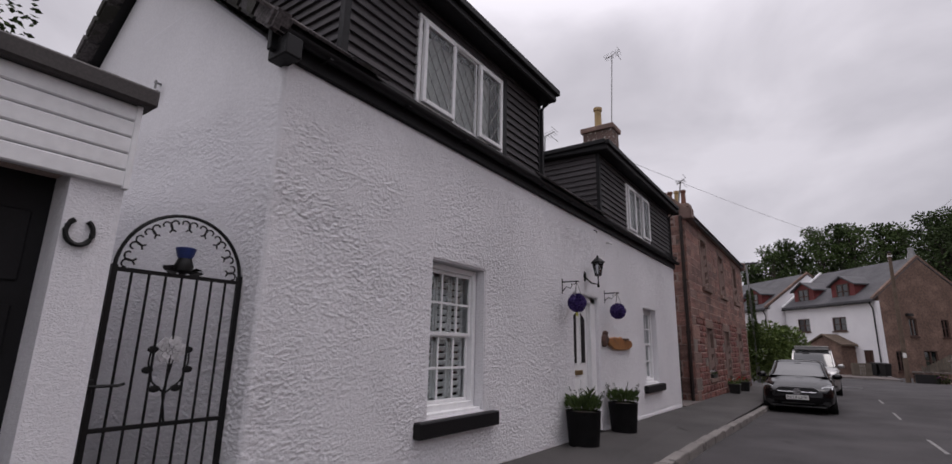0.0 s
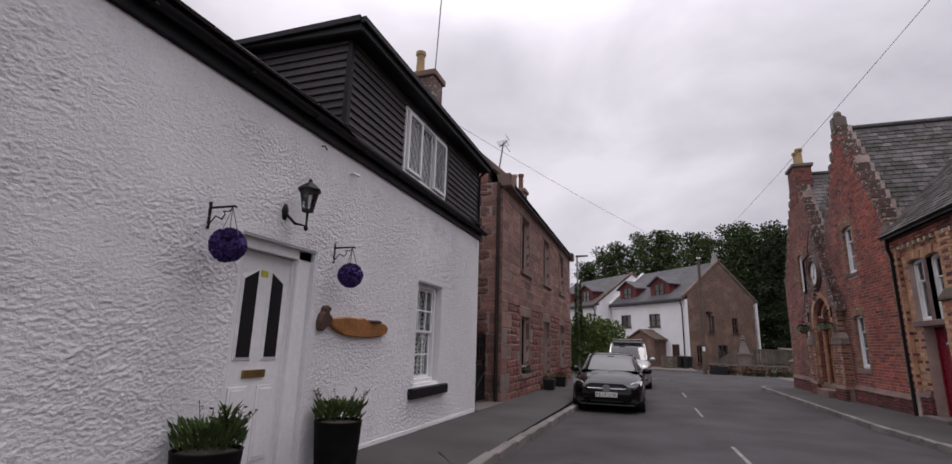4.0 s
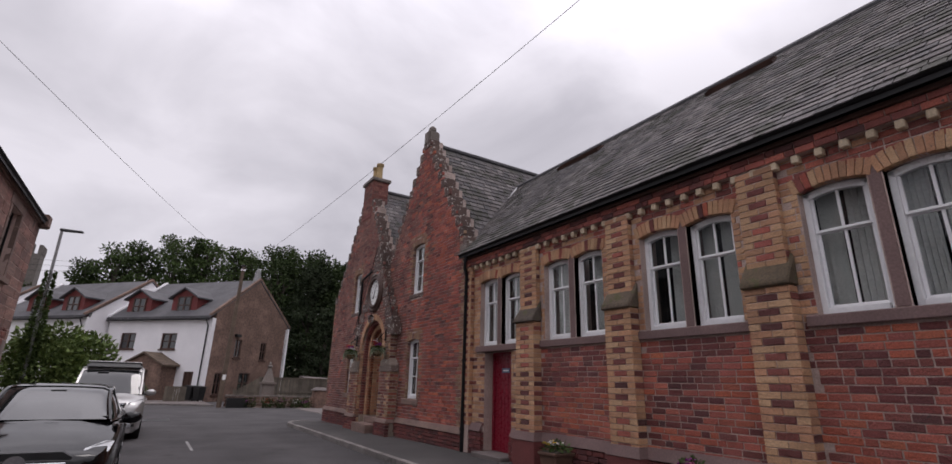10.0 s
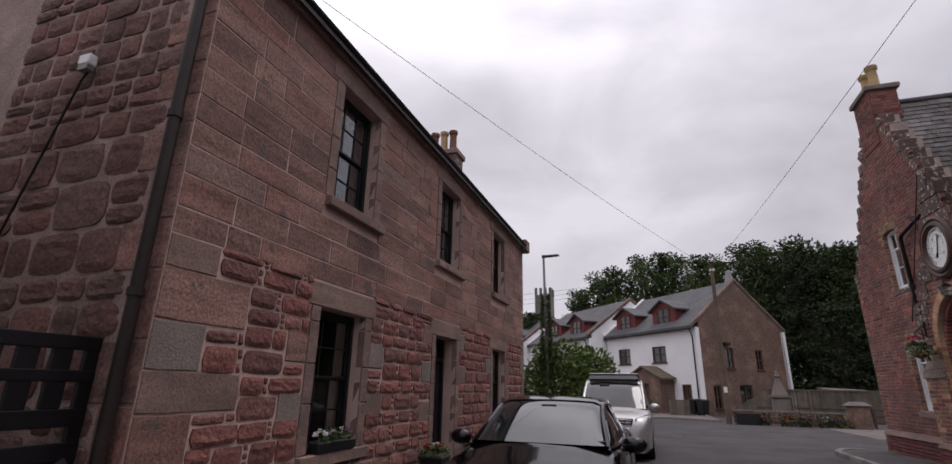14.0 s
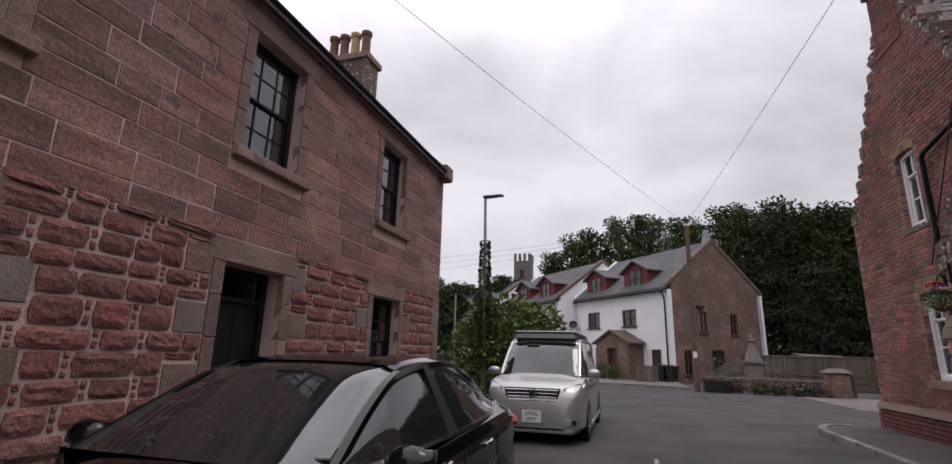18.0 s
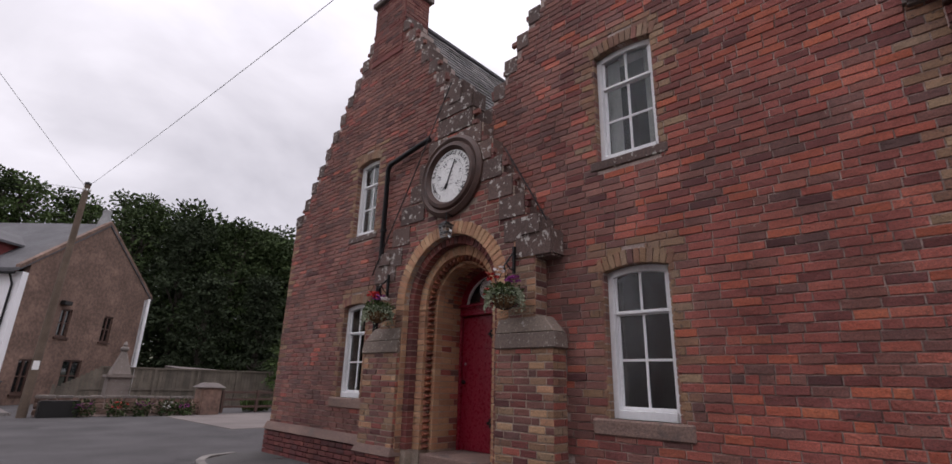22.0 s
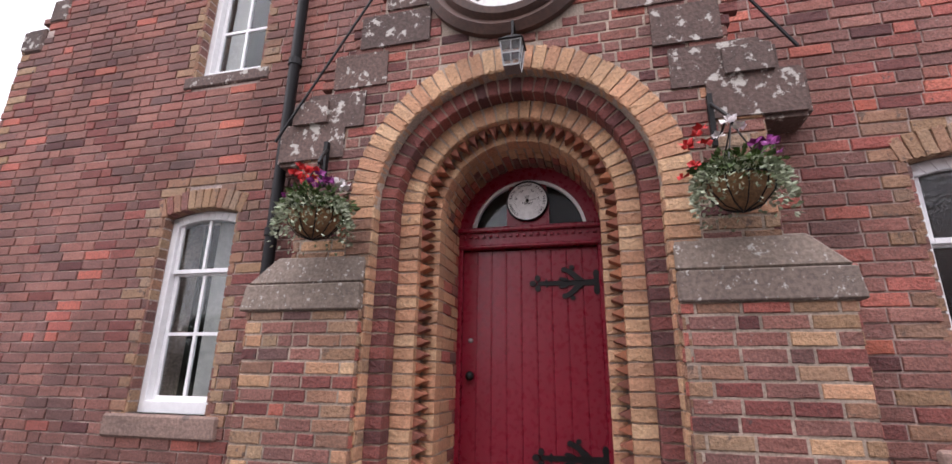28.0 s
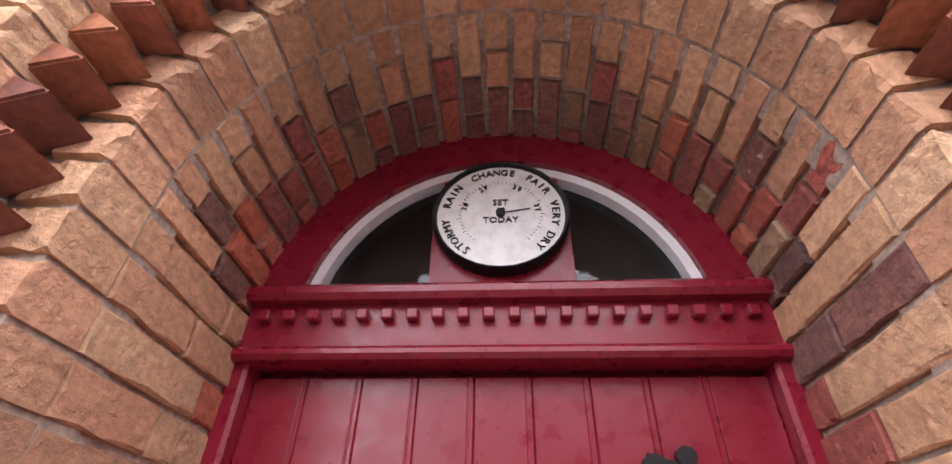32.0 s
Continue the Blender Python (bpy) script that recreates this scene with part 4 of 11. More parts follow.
def thing_part(name, parent):
    """An empty part that gathers sub-parts."""
    ob = new(name)
    ob.parent = parent
    ob.empty_display_size = 0.05
    if parent in ROOTS:
        ob.matrix_parent_inverse = ROOTS[parent].inverted()
    return ob


def gutter(name, p, q, r, mat, parent, label=""):
    """A half-round gutter between two points along y."""
    m = M()
    n = 7
    v = []
    for c in (Vector(p), Vector(q)):
        for rr in (r, r - 0.008):
            v += [c + Vector((rr * math.cos(math.pi + math.pi * i / n), 0, rr * math.sin(math.pi + math.pi * i / n))) for i in range(n + 1)]
    k = n + 1
    f = []
    for i in range(n):
        f += [(i, i + 1, 2 * k + i + 1, 2 * k + i), (k + i, 3 * k + i, 3 * k + i + 1, k + i + 1), (i, k + i, k + i + 1, i + 1), (2 * k + i, 2 * k + i + 1, 3 * k + i + 1, 3 * k + i)]
    f += [(0, 2 * k, 3 * k, k), (n, k + n, 3 * k + n, 2 * k + n)]
    m.add(v, f)
    return part(name, m, mat, parent, label, smooth=True)


def downpipe(path, r, parent, mat):
    ob = part("downpipe", M().tube(path, r, 10), mat, parent, smooth=True)
    zs = [path[0][2], path[-1][2]]
    z = min(zs) + 0.5
    m = M()
    base = Vector(path[-1])
    while z < max(zs) - 0.3:
        m.lathe([(r + 0.012, z - 0.03), (r + 0.012, z + 0.03)], (base.x, base.y, 0), 10)
        z += 1.5
    if m.v:
        part("collar", m, mat, ob)
    return ob

# ---- white cottage ----
FC = Fr((-3.14, 0, 0), (0, 1, 0), (1, 0, 0))
cottage = thing("cottage", "white harled cottage with black eaves and dark boarded dormers", "house", (-6, 7.7, 0.1))
W1, CD, W2 = (3.75, 4.67, 0.76, 2.26), (7.10, 8.11, 0.16, 2.25), (10.65, 11.6, 0.74, 2.28)
m = wall(M(), FC, 1.93, 13.5, -0.4, lambda a: 3.6, [W1, CD, W2], -0.32, 0.0)
front = part("front_wall", m, HARL, cottage, "rough white harled wall")
roughcast(FC, 1.93, 13.5, 0.05, 3.5, [W1, CD, W2], front, HARL, 5)
GX = lambda x: 3.56 + 0.775 * min(x + 8.95, -3.14 - x)
FG = Fr((0, 1.93, 0), (1, 0, 0), (0, -1, 0))
gable = part("gable_wall", wall(M(), FG, -8.95, -3.46, -0.4, GX, [], -0.32, 0.0, cuts=(-6.045,)), HARL, cottage)
roughcast(FG, -6.0, -3.14, 0.3, lambda x: GX(x), [], gable, HARL, 6)
FG2 = Fr((0, 13.5, 0), (1, 0, 0), (0, 1, 0))
part("gable_wall", wall(M(), FG2, -8.95, -3.46, -0.4, GX, [], -0.32, 0.0, cuts=(-6.045,)), SMOOTH_WHITE, cottage)
part("rear_wall", M().box(-8.95, -8.65, 2.25, 13.18, -0.4, 3.56), HARL, cottage)
for i in range(24):
    m = M()
    a0, a1 = 8.25 + i * 0.215, 8.25 + (i + 1) * 0.215
    FC.box(m, a0, a1 + 0.002, 0.0, 0.022 + 0.008 * rnd.random(), -0.3, pl(a0) + 0.035 + 0.01 * rnd.random())
    part("base_stone", m, SMOOTH_WHITE, cottage)
# roof slopes with slate courses
roof = M()
for x0, x1 in ((-3.07, -6.05), (-9.03, -6.05)):
    z0, z1 = 3.66, 5.88
    roof.hexa([(x0, 1.72, z0), (x0, 13.62, z0), (x1, 13.62, z1), (x1, 1.72, z1), (x0, 1.72, z0 + 0.1), (x0, 13.62, z0 + 0.1), (x1, 13.62, z1 + 0.1), (x1, 1.72, z1 + 0.1)])
rf = part("roof", roof, SLATE_BED, cottage)
slope = Vector((-3.12, 0, 2.32)).normalized()
nrm = Vector((2.32, 0, 3.12)).normalized()
mats = []
for k in range(14):
    o = Vector((-3.07, 0, 3.66)) + slope * (0.12 + k * 0.25)
    for i in range(27):
        y = 1.76 + i * 0.44 + (0.22 if k % 2 else 0)
        if any(a < y < b for a, b in ((2.7, 5.8), (8.7, 13.2))):
            continue
        c = o + nrm * 0.11
        mats.append(Matrix(((0, nrm.x * 0.03, slope.x * 0.28, c.x), (0.43, 0, 0, y), (0, nrm.z * 0.03, slope.z * 0.28, c.z), (0, 0, 0, 1))))
lay(rf, "roof_tile", mats, SLATE_UNITS, SLATE, (-3, 2, 4), 120)
# rounded verge tiles on the near gable
for sgn, x0 in ((1, -2.98), (-1, -9.1)):
    for k in range(13):
        s = 0.13 + k * 0.3
        c = Vector((x0 - sgn * 0.802 * s, 1.74, 3.68 + 0.597 * s))
        q = Matrix.Translation(c) @ Matrix.Rotation(sgn * 0.64, 4, "Y")
        t = M()
        t.add([q @ Vector(p) for p in [(-0.15, -0.06, -0.1), (0.15, -0.06, -0.1), (0.15, 0.1, -0.1), (-0.15, 0.1, -0.1), (-0.15, -0.06, 0.05), (0.15, -0.06, 0.07), (0.15, 0.1, 0.07), (-0.15, 0.1, 0.05)]], [(3, 2, 1, 0), (4, 5, 6, 7), (0, 1, 5, 4), (1, 2, 6, 5), (2, 3, 7, 6), (3, 0, 4, 7)])
        part("verge_tile", t, SLATE, rf, bevel=0.025)
m = M()
FG.box(m, -3.2, -2.97, -0.02, 0.12, 3.45, 3.62)
part("eave_box", m, BLACK, cottage, "black boxed eave end", bevel=0.01)
part("fascia", FC.box(M(), 1.76, 13.56, 0.0, 0.05, 3.5, 3.68), BLACK, cottage, "black fascia board", bevel=0.006)
gt = gutter("gutter", (-3.035, 1.76, 3.66), (-3.035, 13.62, 3.66), 0.055, BLACK, cottage, "black half-round gutter")
for i in range(13):
    part("bracket", M().box(-3.09, -2.975, 2.2 + i * 0.92, 2.23 + i * 0.92, 3.598, 3.608), BLACK, gt)


def leaded(F, parent, a0, a1, z0, z1, d, lights, tilt=()):
    """Three white casement lights with diamond leading."""
    w = thing_part("window", parent)
    fr = M()
    F.box(fr, a0 - 0.05, a1 + 0.05, d - 0.06, d, z0 - 0.06, z0)
    F.box(fr, a0 - 0.05, a1 + 0.05, d - 0.06, d, z1, z1 + 0.05)
    F.box(fr, a0 - 0.05, a0, d - 0.06, d, z0, z1)
    F.box(fr, a1, a1 + 0.05, d - 0.06, d, z0, z1)
    part("frame", fr, WHITE, w, "white window frame", bevel=0.006)
    for k, (p, q) in enumerate(lights):
        s = M()
        e = 0.05 if k != 1 else 0.018
        dd = d + (0.035 if k != 1 else -0.012)
        F.box(s, p, p + e, dd - 0.045, dd, z0 + 0.01, z1 - 0.01)
        F.box(s, q - e, q, dd - 0.045, dd, z0 + 0.01, z1 - 0.01)
        F.box(s, p + e, q - e, dd - 0.045, dd, z0 + 0.01, z0 + 0.01 + e)
        F.box(s, p + e, q - e, dd - 0.045, dd, z1 - 0.01 - e, z1 - 0.01)
        so = part("casement", s, WHITE, w, bevel=0.006)
        g = F.box(M(), p + e - 0.01, q - e + 0.01, dd - 0.03, dd - 0.024, z0 + e, z1 - e)
        part("pane", g, GLASS, w).visible_shadow = False
        lead = M()
        i0, i1, j0, j1 = p + e, q - e, z0 + e + 0.01, z1 - e - 0.01
        st = 0.15
        for sg in (1, -1):
            c = -3.0
            while c < 4.0:
                # clip the line z - j0 = sg * 1.45 * (a - i0) + c to the light
                pts = []
                for a in (i0, i1):
                    z = j0 + sg * 1.45 * (a - i0) + c
                    if j0 <= z <= j1:
                        pts.append((a, z))
                for z in (j0, j1):
                    a = i0 + (z - j0 - c) / (sg * 1.45)
                    if i0 < a < i1:
                        pts.append((a, z))
                if len(pts) >= 2 and abs(pts[0][0] - pts[1][0]) > 0.02:
                    lead.tube([F.p(pts[0][0], dd - 0.02, pts[0][1]), F.p(pts[1][0], dd - 0.02, pts[1][1])], 0.0045, 4)
                c += st * 1.5
        part("leading", lead, STEEL, so, "grey diamond leading", fix=False, kind="stuff")
    room(F, a0, a1, z0, z1, d - 0.07, 1.2, w)
    curtain(F, a0 + 0.02, a1 - 0.02, z0, z1, d - 0.16, w)
    return w


def dormer(a0, a1, win, lights, name="dormer"):
    dm = thing_part(name, cottage)
    z0, z1 = 3.7, 5.0
    hole = (win[0] - 0.05, win[1] + 0.05, win[2] - 0.06, win[3] + 0.05)
    F = Fr((-3.17, 0, 0), (0, 1, 0), (1, 0, 0))
    part("dormer_frame", wall(M(), F, a0, a1, z0 - 0.3, lambda a: z1, [hole], -0.15, -0.02), BLACK, dm)
    m = M()
    m.box(-6.0, -3.32, a0 + 0.0, a0 + 0.12, z0 - 0.3, z1)
    m.box(-6.0, -3.32, a1 - 0.12, a1, z0 - 0.3, z1)
    part("cheek", m, BLACK, dm)
    h = 0.105
    n = int((z1 - z0) / h)
    for k in range(n + 1):
        z = z0 - 0.02 + k * h
        spans = [(a0 + 0.03, a1 - 0.03)]
        if z + h * 0.6 > hole[2] and z + h * 0.4 < hole[3]:
            spans = [(a0 + 0.03, hole[0] - 0.02), (hole[1] + 0.09, a1 - 0.03)]
        for s0, s1 in spans:
            b = M()
            p = F.p
            b.hexa([p(s0, -0.02, z), p(s1, -0.02, z), p(s1, 0.036, z), p(s0, 0.036, z), p(s0, -0.02, z + h + 0.02), p(s1, -0.02, z + h + 0.02), p(s1, 0.002, z + h + 0.02), p(s0, 0.002, z + h + 0.02)])
            part("board", b, CLAD, dm)
        for y, sg in ((a0, -1), (a1, 1)):
            x1 = -3.19
            x0 = max(-6.0, -3.1 - (z - 3.5) / 0.775 - 0.3)
            b = M()
            b.hexa([(x0, y, z), (x1, y, z), (x1, y + sg * 0.036, z), (x0, y + sg * 0.036, z), (x0, y, z + h + 0.02), (x1, y, z + h + 0.02), (x1, y + sg * 0.002, z + h + 0.02), (x0, y + sg * 0.002, z + h + 0.02)])
            part("board", b, CLAD, dm)
    for y in (a0, a1):
        part("corner_trim", M().box(-3.2, -3.135, y - 0.035, y + 0.035, z0 - 0.05, z1), BLACK, dm)
    part("side_trim", F.box(M(), hole[1], hole[1] + 0.09, -0.02, 0.04, hole[2] - 0.03, hole[3] + 0.06), BLACK, dm, bevel=0.006)
    r = M()
    r.hexa([(-6.3, a0 - 0.16, 5.12), (-2.93, a0 - 0.16, 4.98), (-2.93, a1 + 0.16, 4.98), (-6.3, a1 + 0.16, 5.12), (-6.3, a0 - 0.16, 5.3), (-2.93, a0 - 0.16, 5.15), (-2.93, a1 + 0.16, 5.15), (-6.3, a1 + 0.16, 5.3)])
    part("flat_roof", r, BLACK, dm, "black felt dormer roof with deep fascia", bevel=0.02)
    part("roof_edge", M().box(-2.95, -2.88, a0 - 0.18, a1 + 0.18, 5.08, 5.17), BLACK, dm, bevel=0.01)
    part("roof_edge", M().box(-6.3, -2.95, a0 - 0.2, a0 - 0.16, 5.1, 5.19), BLACK, dm, bevel=0.01)
    part("gutter_drop", M().tube([(-2.99, a1 + 0.1, 5.02), (-3.08, a1 + 0.06, 4.93), (-3.13, a1 + 0.05, 4.86), (-3.13, a1 + 0.05, 3.75)], 0.03, 8), BLACK, dm, smooth=True)
    leaded(F, dm, *win, 0.035, lights)
    return dm


dormer(2.45, 6.05, (3.43, 4.98, 3.82, 4.78), ((3.44, 3.98), (3.99, 4.45), (4.46, 4.97)))
dormer(8.45, 13.38, (9.98, 11.5, 3.84, 4.80), ((9.99, 10.48), (10.49, 10.96), (10.97, 11.49)))

# ground-floor windows with louvred shutters inside
for win in (W1, W2):
    a0, a1, z0, z1 = win
    w = sash(FC, cottage, a0 + 0.015, a1 - 0.015, z0 + 0.0, z1 - 0.01, -0.1, 3, 2, 2, WHITE, fw=0.06, bar=0.024, deep=0.6, stool=0.09)
    for s in range(3):
        b0 = a0 + 0.09 + s * (a1 - a0 - 0.18) / 3
        b1 = b0 + (a1 - a0 - 0.18) / 3 - 0.008
        sh = M()
        for lo, hi in ((z0 + 0.1, (z0 + z1) / 2), ((z0 + z1) / 2 + 0.02, z1 - 0.08)):
            FC.box(sh, b0, b0 + 0.035, -0.25, -0.225, lo, hi)
            FC.box(sh, b1 - 0.035, b1, -0.25, -0.225, lo, hi)
            FC.box(sh, b0, b1, -0.25, -0.225, lo, lo + 0.045)
            FC.box(sh, b0, b1, -0.25, -0.225, hi - 0.045, hi)
            z = lo + 0.07
            while z < hi - 0.07:
                p = FC.p
                sh.hexa([p(b0 + 0.03, -0.262, z), p(b1 - 0.03, -0.262, z), p(b1 - 0.03, -0.215, z + 0.046), p(b0 + 0.03, -0.215, z + 0.046), p(b0 + 0.03, -0.262, z + 0.007), p(b1 - 0.03, -0.262, z + 0.007), p(b1 - 0.03, -0.215, z + 0.053), p(b0 + 0.03, -0.215, z + 0.053)])
                z += 0.072
        part("louvred_shutter", sh, WHITE, w, "white louvred interior shutter", fix=False)
    part("window_sill", FC.box(M(), a0 - 0.19, a1 + 0.22, -0.12, 0.09, z0 - 0.165, z0 - 0.02), BLACK, w, "black painted stone sill", bevel=0.012)
    part("sub_sill", FC.box(M(), a0 + 0.01, a1 - 0.01, -0.12, -0.02, z0 - 0.02, z0 + 0.03), WHITE, w, bevel=0.006)

# front door
door = thing_part("door", cottage)
a0, a1, z0, z1 = CD
m = M()
FC.box(m, a0, a0 + 0.09, -0.24, -0.1, z0, z1)
FC.box(m, a1 - 0.09, a1, -0.24, -0.1, z0, z1)
FC.box(m, a0 + 0.09, a1 - 0.09, -0.24, -0.1, z1 - 0.09, z1)
FC.box(m, a1 - 0.2, a1 - 0.0, -0.1, -0.05, z0, z1)
FC.box(m, a0, a0 + 0.07, -0.1, -0.05, z0, z1)
FC.box(m, a0, a1, -0.1, -0.05, z1 - 0.1, z1)
FC.box(m, a1 - 0.21, a1 - 0.09, -0.22, -0.1, z0, z1 - 0.09)
part("door_frame", m, WHITE, door, "white moulded door frame", bevel=0.008)
l0, l1 = a0 + 0.09, a1 - 0.2
part("door_leaf", FC.box(M(), l0, l1, -0.2, -0.13, z0, z1 - 0.1), WHITE, door, "white panelled plastic front door", bevel=0.006)
for b0, b1 in ((l0 + 0.11, l0 + 0.27), (l1 - 0.27, l1 - 0.11)):
    fr = M()
    up = b0 < (l0 + l1) / 2
    zt0, zt1 = (z1 - 0.33, z1 - 0.24) if up else (z1 - 0.24, z1 - 0.33)
    for s in (0.0, 0.018):
        FC.box(fr, b0 - 0.03 + s, b1 + 0.03 - s, -0.13, -0.122 + s * 0.4, 1.17 + s, zt0 - s, 1.17 + s, zt1 - s)
    part("glazing_trim", fr, WHITE, door, bevel=0.004)
    part("pane", FC.box(M(), b0, b1, -0.125, -0.112, 1.2, zt0 - 0.03, 1.2, zt1 - 0.03), BLACK, door, "dark glazed slot")
    for zz in ((0.3, 0.95),):
        pn = M()
        FC.box(pn, b0 - 0.03, b1 + 0.03, -0.13, -0.12, zz[0], zz[1])
        FC.box(pn, b0, b1, -0.12, -0.114, zz[0] + 0.03, zz[1] - 0.03)
        part("door_panel", pn, WHITE, door, bevel=0.006)
part("letter_plate", FC.box(M(), (l0 + l1) / 2 - 0.14, (l0 + l1) / 2 + 0.14, -0.13, -0.112, 1.02, 1.09), BRASS, door, "brass letter plate", bevel=0.004)
part("sticker", FC.box(M(), (l0 + l1) / 2 - 0.045, (l0 + l1) / 2 + 0.045, -0.13, -0.126, 1.93, 1.99), surface("yellow_sticker", [(0.5, 0.5, 0.06), (0.55, 0.55, 0.08)], 0.6, spread=False, bump=0), door, "small yellow sticker")
part("step", FC.box(M(), a0 - 0.02, a1 + 0.02, -0.24, 0.06, -0.2, z0), BLACK, cottage, "black doorstep", bevel=0.01)
m = M()
m.tube([FC.p(8.6, 0.0, 3.3), FC.p(8.6, 0.06, 3.3), FC.p(8.66, 0.09, 3.29)], 0.018, 8)
part("overflow_pipe", m, WHITE, cottage, smooth=True)
m = M()
m.tube([FC.p(8.02, -0.02, 3.42), FC.p(8.02, 0.05, 3.42), FC.p(8.05, 0.06, 3.38)], 0.008, 6)
part("wall_hook", m, IRON, cottage)
m = M()
m.tube([(-5.3, 1.95, 3.95), (-5.3, 1.86, 3.95), (-5.22, 1.84, 3.93), (-5.22, 1.84, 3.85)], 0.012, 6)
m.tube([(-5.3, 1.95, 3.86), (-5.3, 1.88, 3.86), (-5.24, 1.87, 3.84)], 0.012, 6)
part("wall_hook", m, STEEL, cottage)
part("air_brick", FC.box(M(), 10.75, 10.97, 0.0, 0.006, 0.34, 0.42), SMOOTH_WHITE, cottage)

# ---- red stone house ----
FS = Fr((-3.16, 0, 0), (0, 1, 0), (1, 0, 0))
stone_house = thing("stone_house", "two-storey red sandstone house with black sash windows", "house", (-6, 21.4, -0.1))
SW = [(17.5, 18.45, 3.47, 5.06), (20.8, 21.8, 3.5, 5.06), (24.15, 25.15, 3.52, 5.1), (17.5, 18.47, 0.60, 2.16), (24.15, 25.2, 0.64, 2.19)]
SD = (20.8, 21.8, 0.08, 2.17)
SA, SB, STOP = 15.5, 27.25, 5.45
sw = part("front_wall", wall(M(), FS, SA, SB, -0.5, lambda a: STOP, [*SW, SD], -0.45, -0.006), MORTAR_PALE, stone_house)
GS = lambda x: 5.45 + 0.92 * min(x + 8.84, -3.16 - x)
MORTAR_GABLE = surface("brown_lime_mortar", [(0.25, 0.178, 0.154), (0.38, 0.28, 0.243)], 0.95, 60, 2, 0.4, spread=False, bump=0.7)
FSG = Fr((0, 15.5, 0), (1, 0, 0), (0, -1, 0))
sg_wall = part("gable_wall", wall(M(), FSG, -8.84, -3.61, -0.5, GS, [], -0.45, -0.012, cuts=(-6.0,)), MORTAR_GABLE, stone_house)
part("gable_wall", wall(M(), Fr((0, 27.25, 0), (1, 0, 0), (0, 1, 0)), -8.84, -3.61, -0.5, GS, [], -0.45, 0.0, cuts=(-6.0,)), ASHLAR, stone_house)
part("rear_wall", M().box(-8.84, -8.4, 15.95, 26.8, -0.5, 5.45), ASHLAR, stone_house)
roof = M()
for x0 in (-3.02, -8.98):
    roof.hexa([(x0, 15.75, 5.38), (x0, 27.0, 5.38), (-6.0, 27.0, 8.1), (-6.0, 15.75, 8.1), (x0, 15.75, 5.5), (x0, 27.0, 5.5), (-6.0, 27.0, 8.22), (-6.0, 15.75, 8.22)])
part("roof", roof, FAR_SLATE, stone_house)
for y0, y1 in ((15.42, 15.8), (26.95, 27.33)):
    s = M()
    for x0, x1 in ((-2.98, -6.0), (-9.0, -6.0)):
        s.hexa([(x0, y0, 5.4), (x0, y1, 5.4), (x1, y1, 8.18), (x1, y0, 8.18), (x0, y0, 5.56), (x0, y1, 5.56), (x1, y1, 8.34), (x1, y0, 8.34)])
    part("skew", s, DRESSED, stone_house, "raised stone gable skew", bevel=0.015)
    part("skewputt", M().box(-3.3, -2.95, y0 - 0.02, y1 + 0.02, 5.3, 5.66), DRESSED, stone_house, "carved stone skew end", bevel=0.03)
gutter("gutter", (-3.04, 15.8, 5.5), (-3.04, 26.95, 5.5), 0.065, BLACK, stone_house, "black eaves gutter")
part("eaves_course", FS.box(M(), SA, SB, 0.0, 0.07, 5.36, 5.45), DRESSED, stone_house, bevel=0.01)
# chimneys on both gables
for y, dz, pots in ((15.75, 0.02, ((0.15, POT_CLAY),)), (27.0, 0.0, ((-0.5, POT_RED), (-0.17, POT_RED), (0.17, POT_CLAY), (0.5, POT_RED)))):
    ch = part("chimney", M().box(-6.75 if dz == 0 else -6.3, -5.25, y - 0.33, y + 0.33, 7.2, 8.75 + dz), CROW, stone_house, "stone chimney stack", bevel=0.02)
    part("chimney_cope", M().box(-6.82 if dz == 0 else -6.37, -5.18, y - 0.4, y + 0.4, 8.75 + dz, 8.93 + dz), DRESSED, ch, bevel=0.02)
    for dx, mt in pots:
        part("chimney_pot", M().lathe([(0.15, 8.93), (0.16, 9.0), (0.125, 9.1), (0.115, 9.62), (0.15, 9.66), (0.15, 9.76), (0.11, 9.76), (0.1, 9.0)], (-6.0 + dx, y, dz), 14), mt, ch, smooth=True)

holes = [*SW, SD]


def in_hole(a0, a1, z0, z1, hs, pad=0.0):
    return any(a0 < h[1] + pad and a1 > h[0] - pad and z0 < h[3] + pad and z1 > h[2] - pad for h in hs)


def subtract(a0, a1, z0, z1, hs):
    """The stretches of a course that are left between openings."""
    out = [(a0, a1)]
    for h in hs:
        if z0 < h[3] - 0.005 and z1 > h[2] + 0.005:
            nxt = []
            for p, q in out:
                if h[1] <= p or h[0] >= q:
                    nxt.append((p, q))
                else:
                    if h[0] - p > 0.02:
                        nxt.append((p, h[0]))
                    if q - h[1] > 0.02:
                        nxt.append((h[1], q))
            out = nxt
    return out


def coursed(F, a0, a1, z0, z1, hs, heights, lengths, d, dep, gap, r, keep=None):
    """Courses of squared stones between openings."""
    mats = []
    z = z0
    while z < z1 - 0.03:
        h = min(r.uniform(*heights), z1 - z)
        if z1 - z - h < 0.09:
            h = z1 - z
        for p, q in subtract(a0, a1, z + 0.01, z + h - 0.01, hs):
            a = p
            while a < q - 0.02:
                w = r.uniform(*lengths)
                if q - a - w < lengths[0] * 0.6:
                    w = q - a
                if keep is None or keep(a, a + w, z, z + h):
                    mats.append(F.piece(a + w / 2, d + r.uniform(-0.003, 0.004), z + h / 2, w - gap, h - gap, dep))
                a += w
        z += h
    return mats


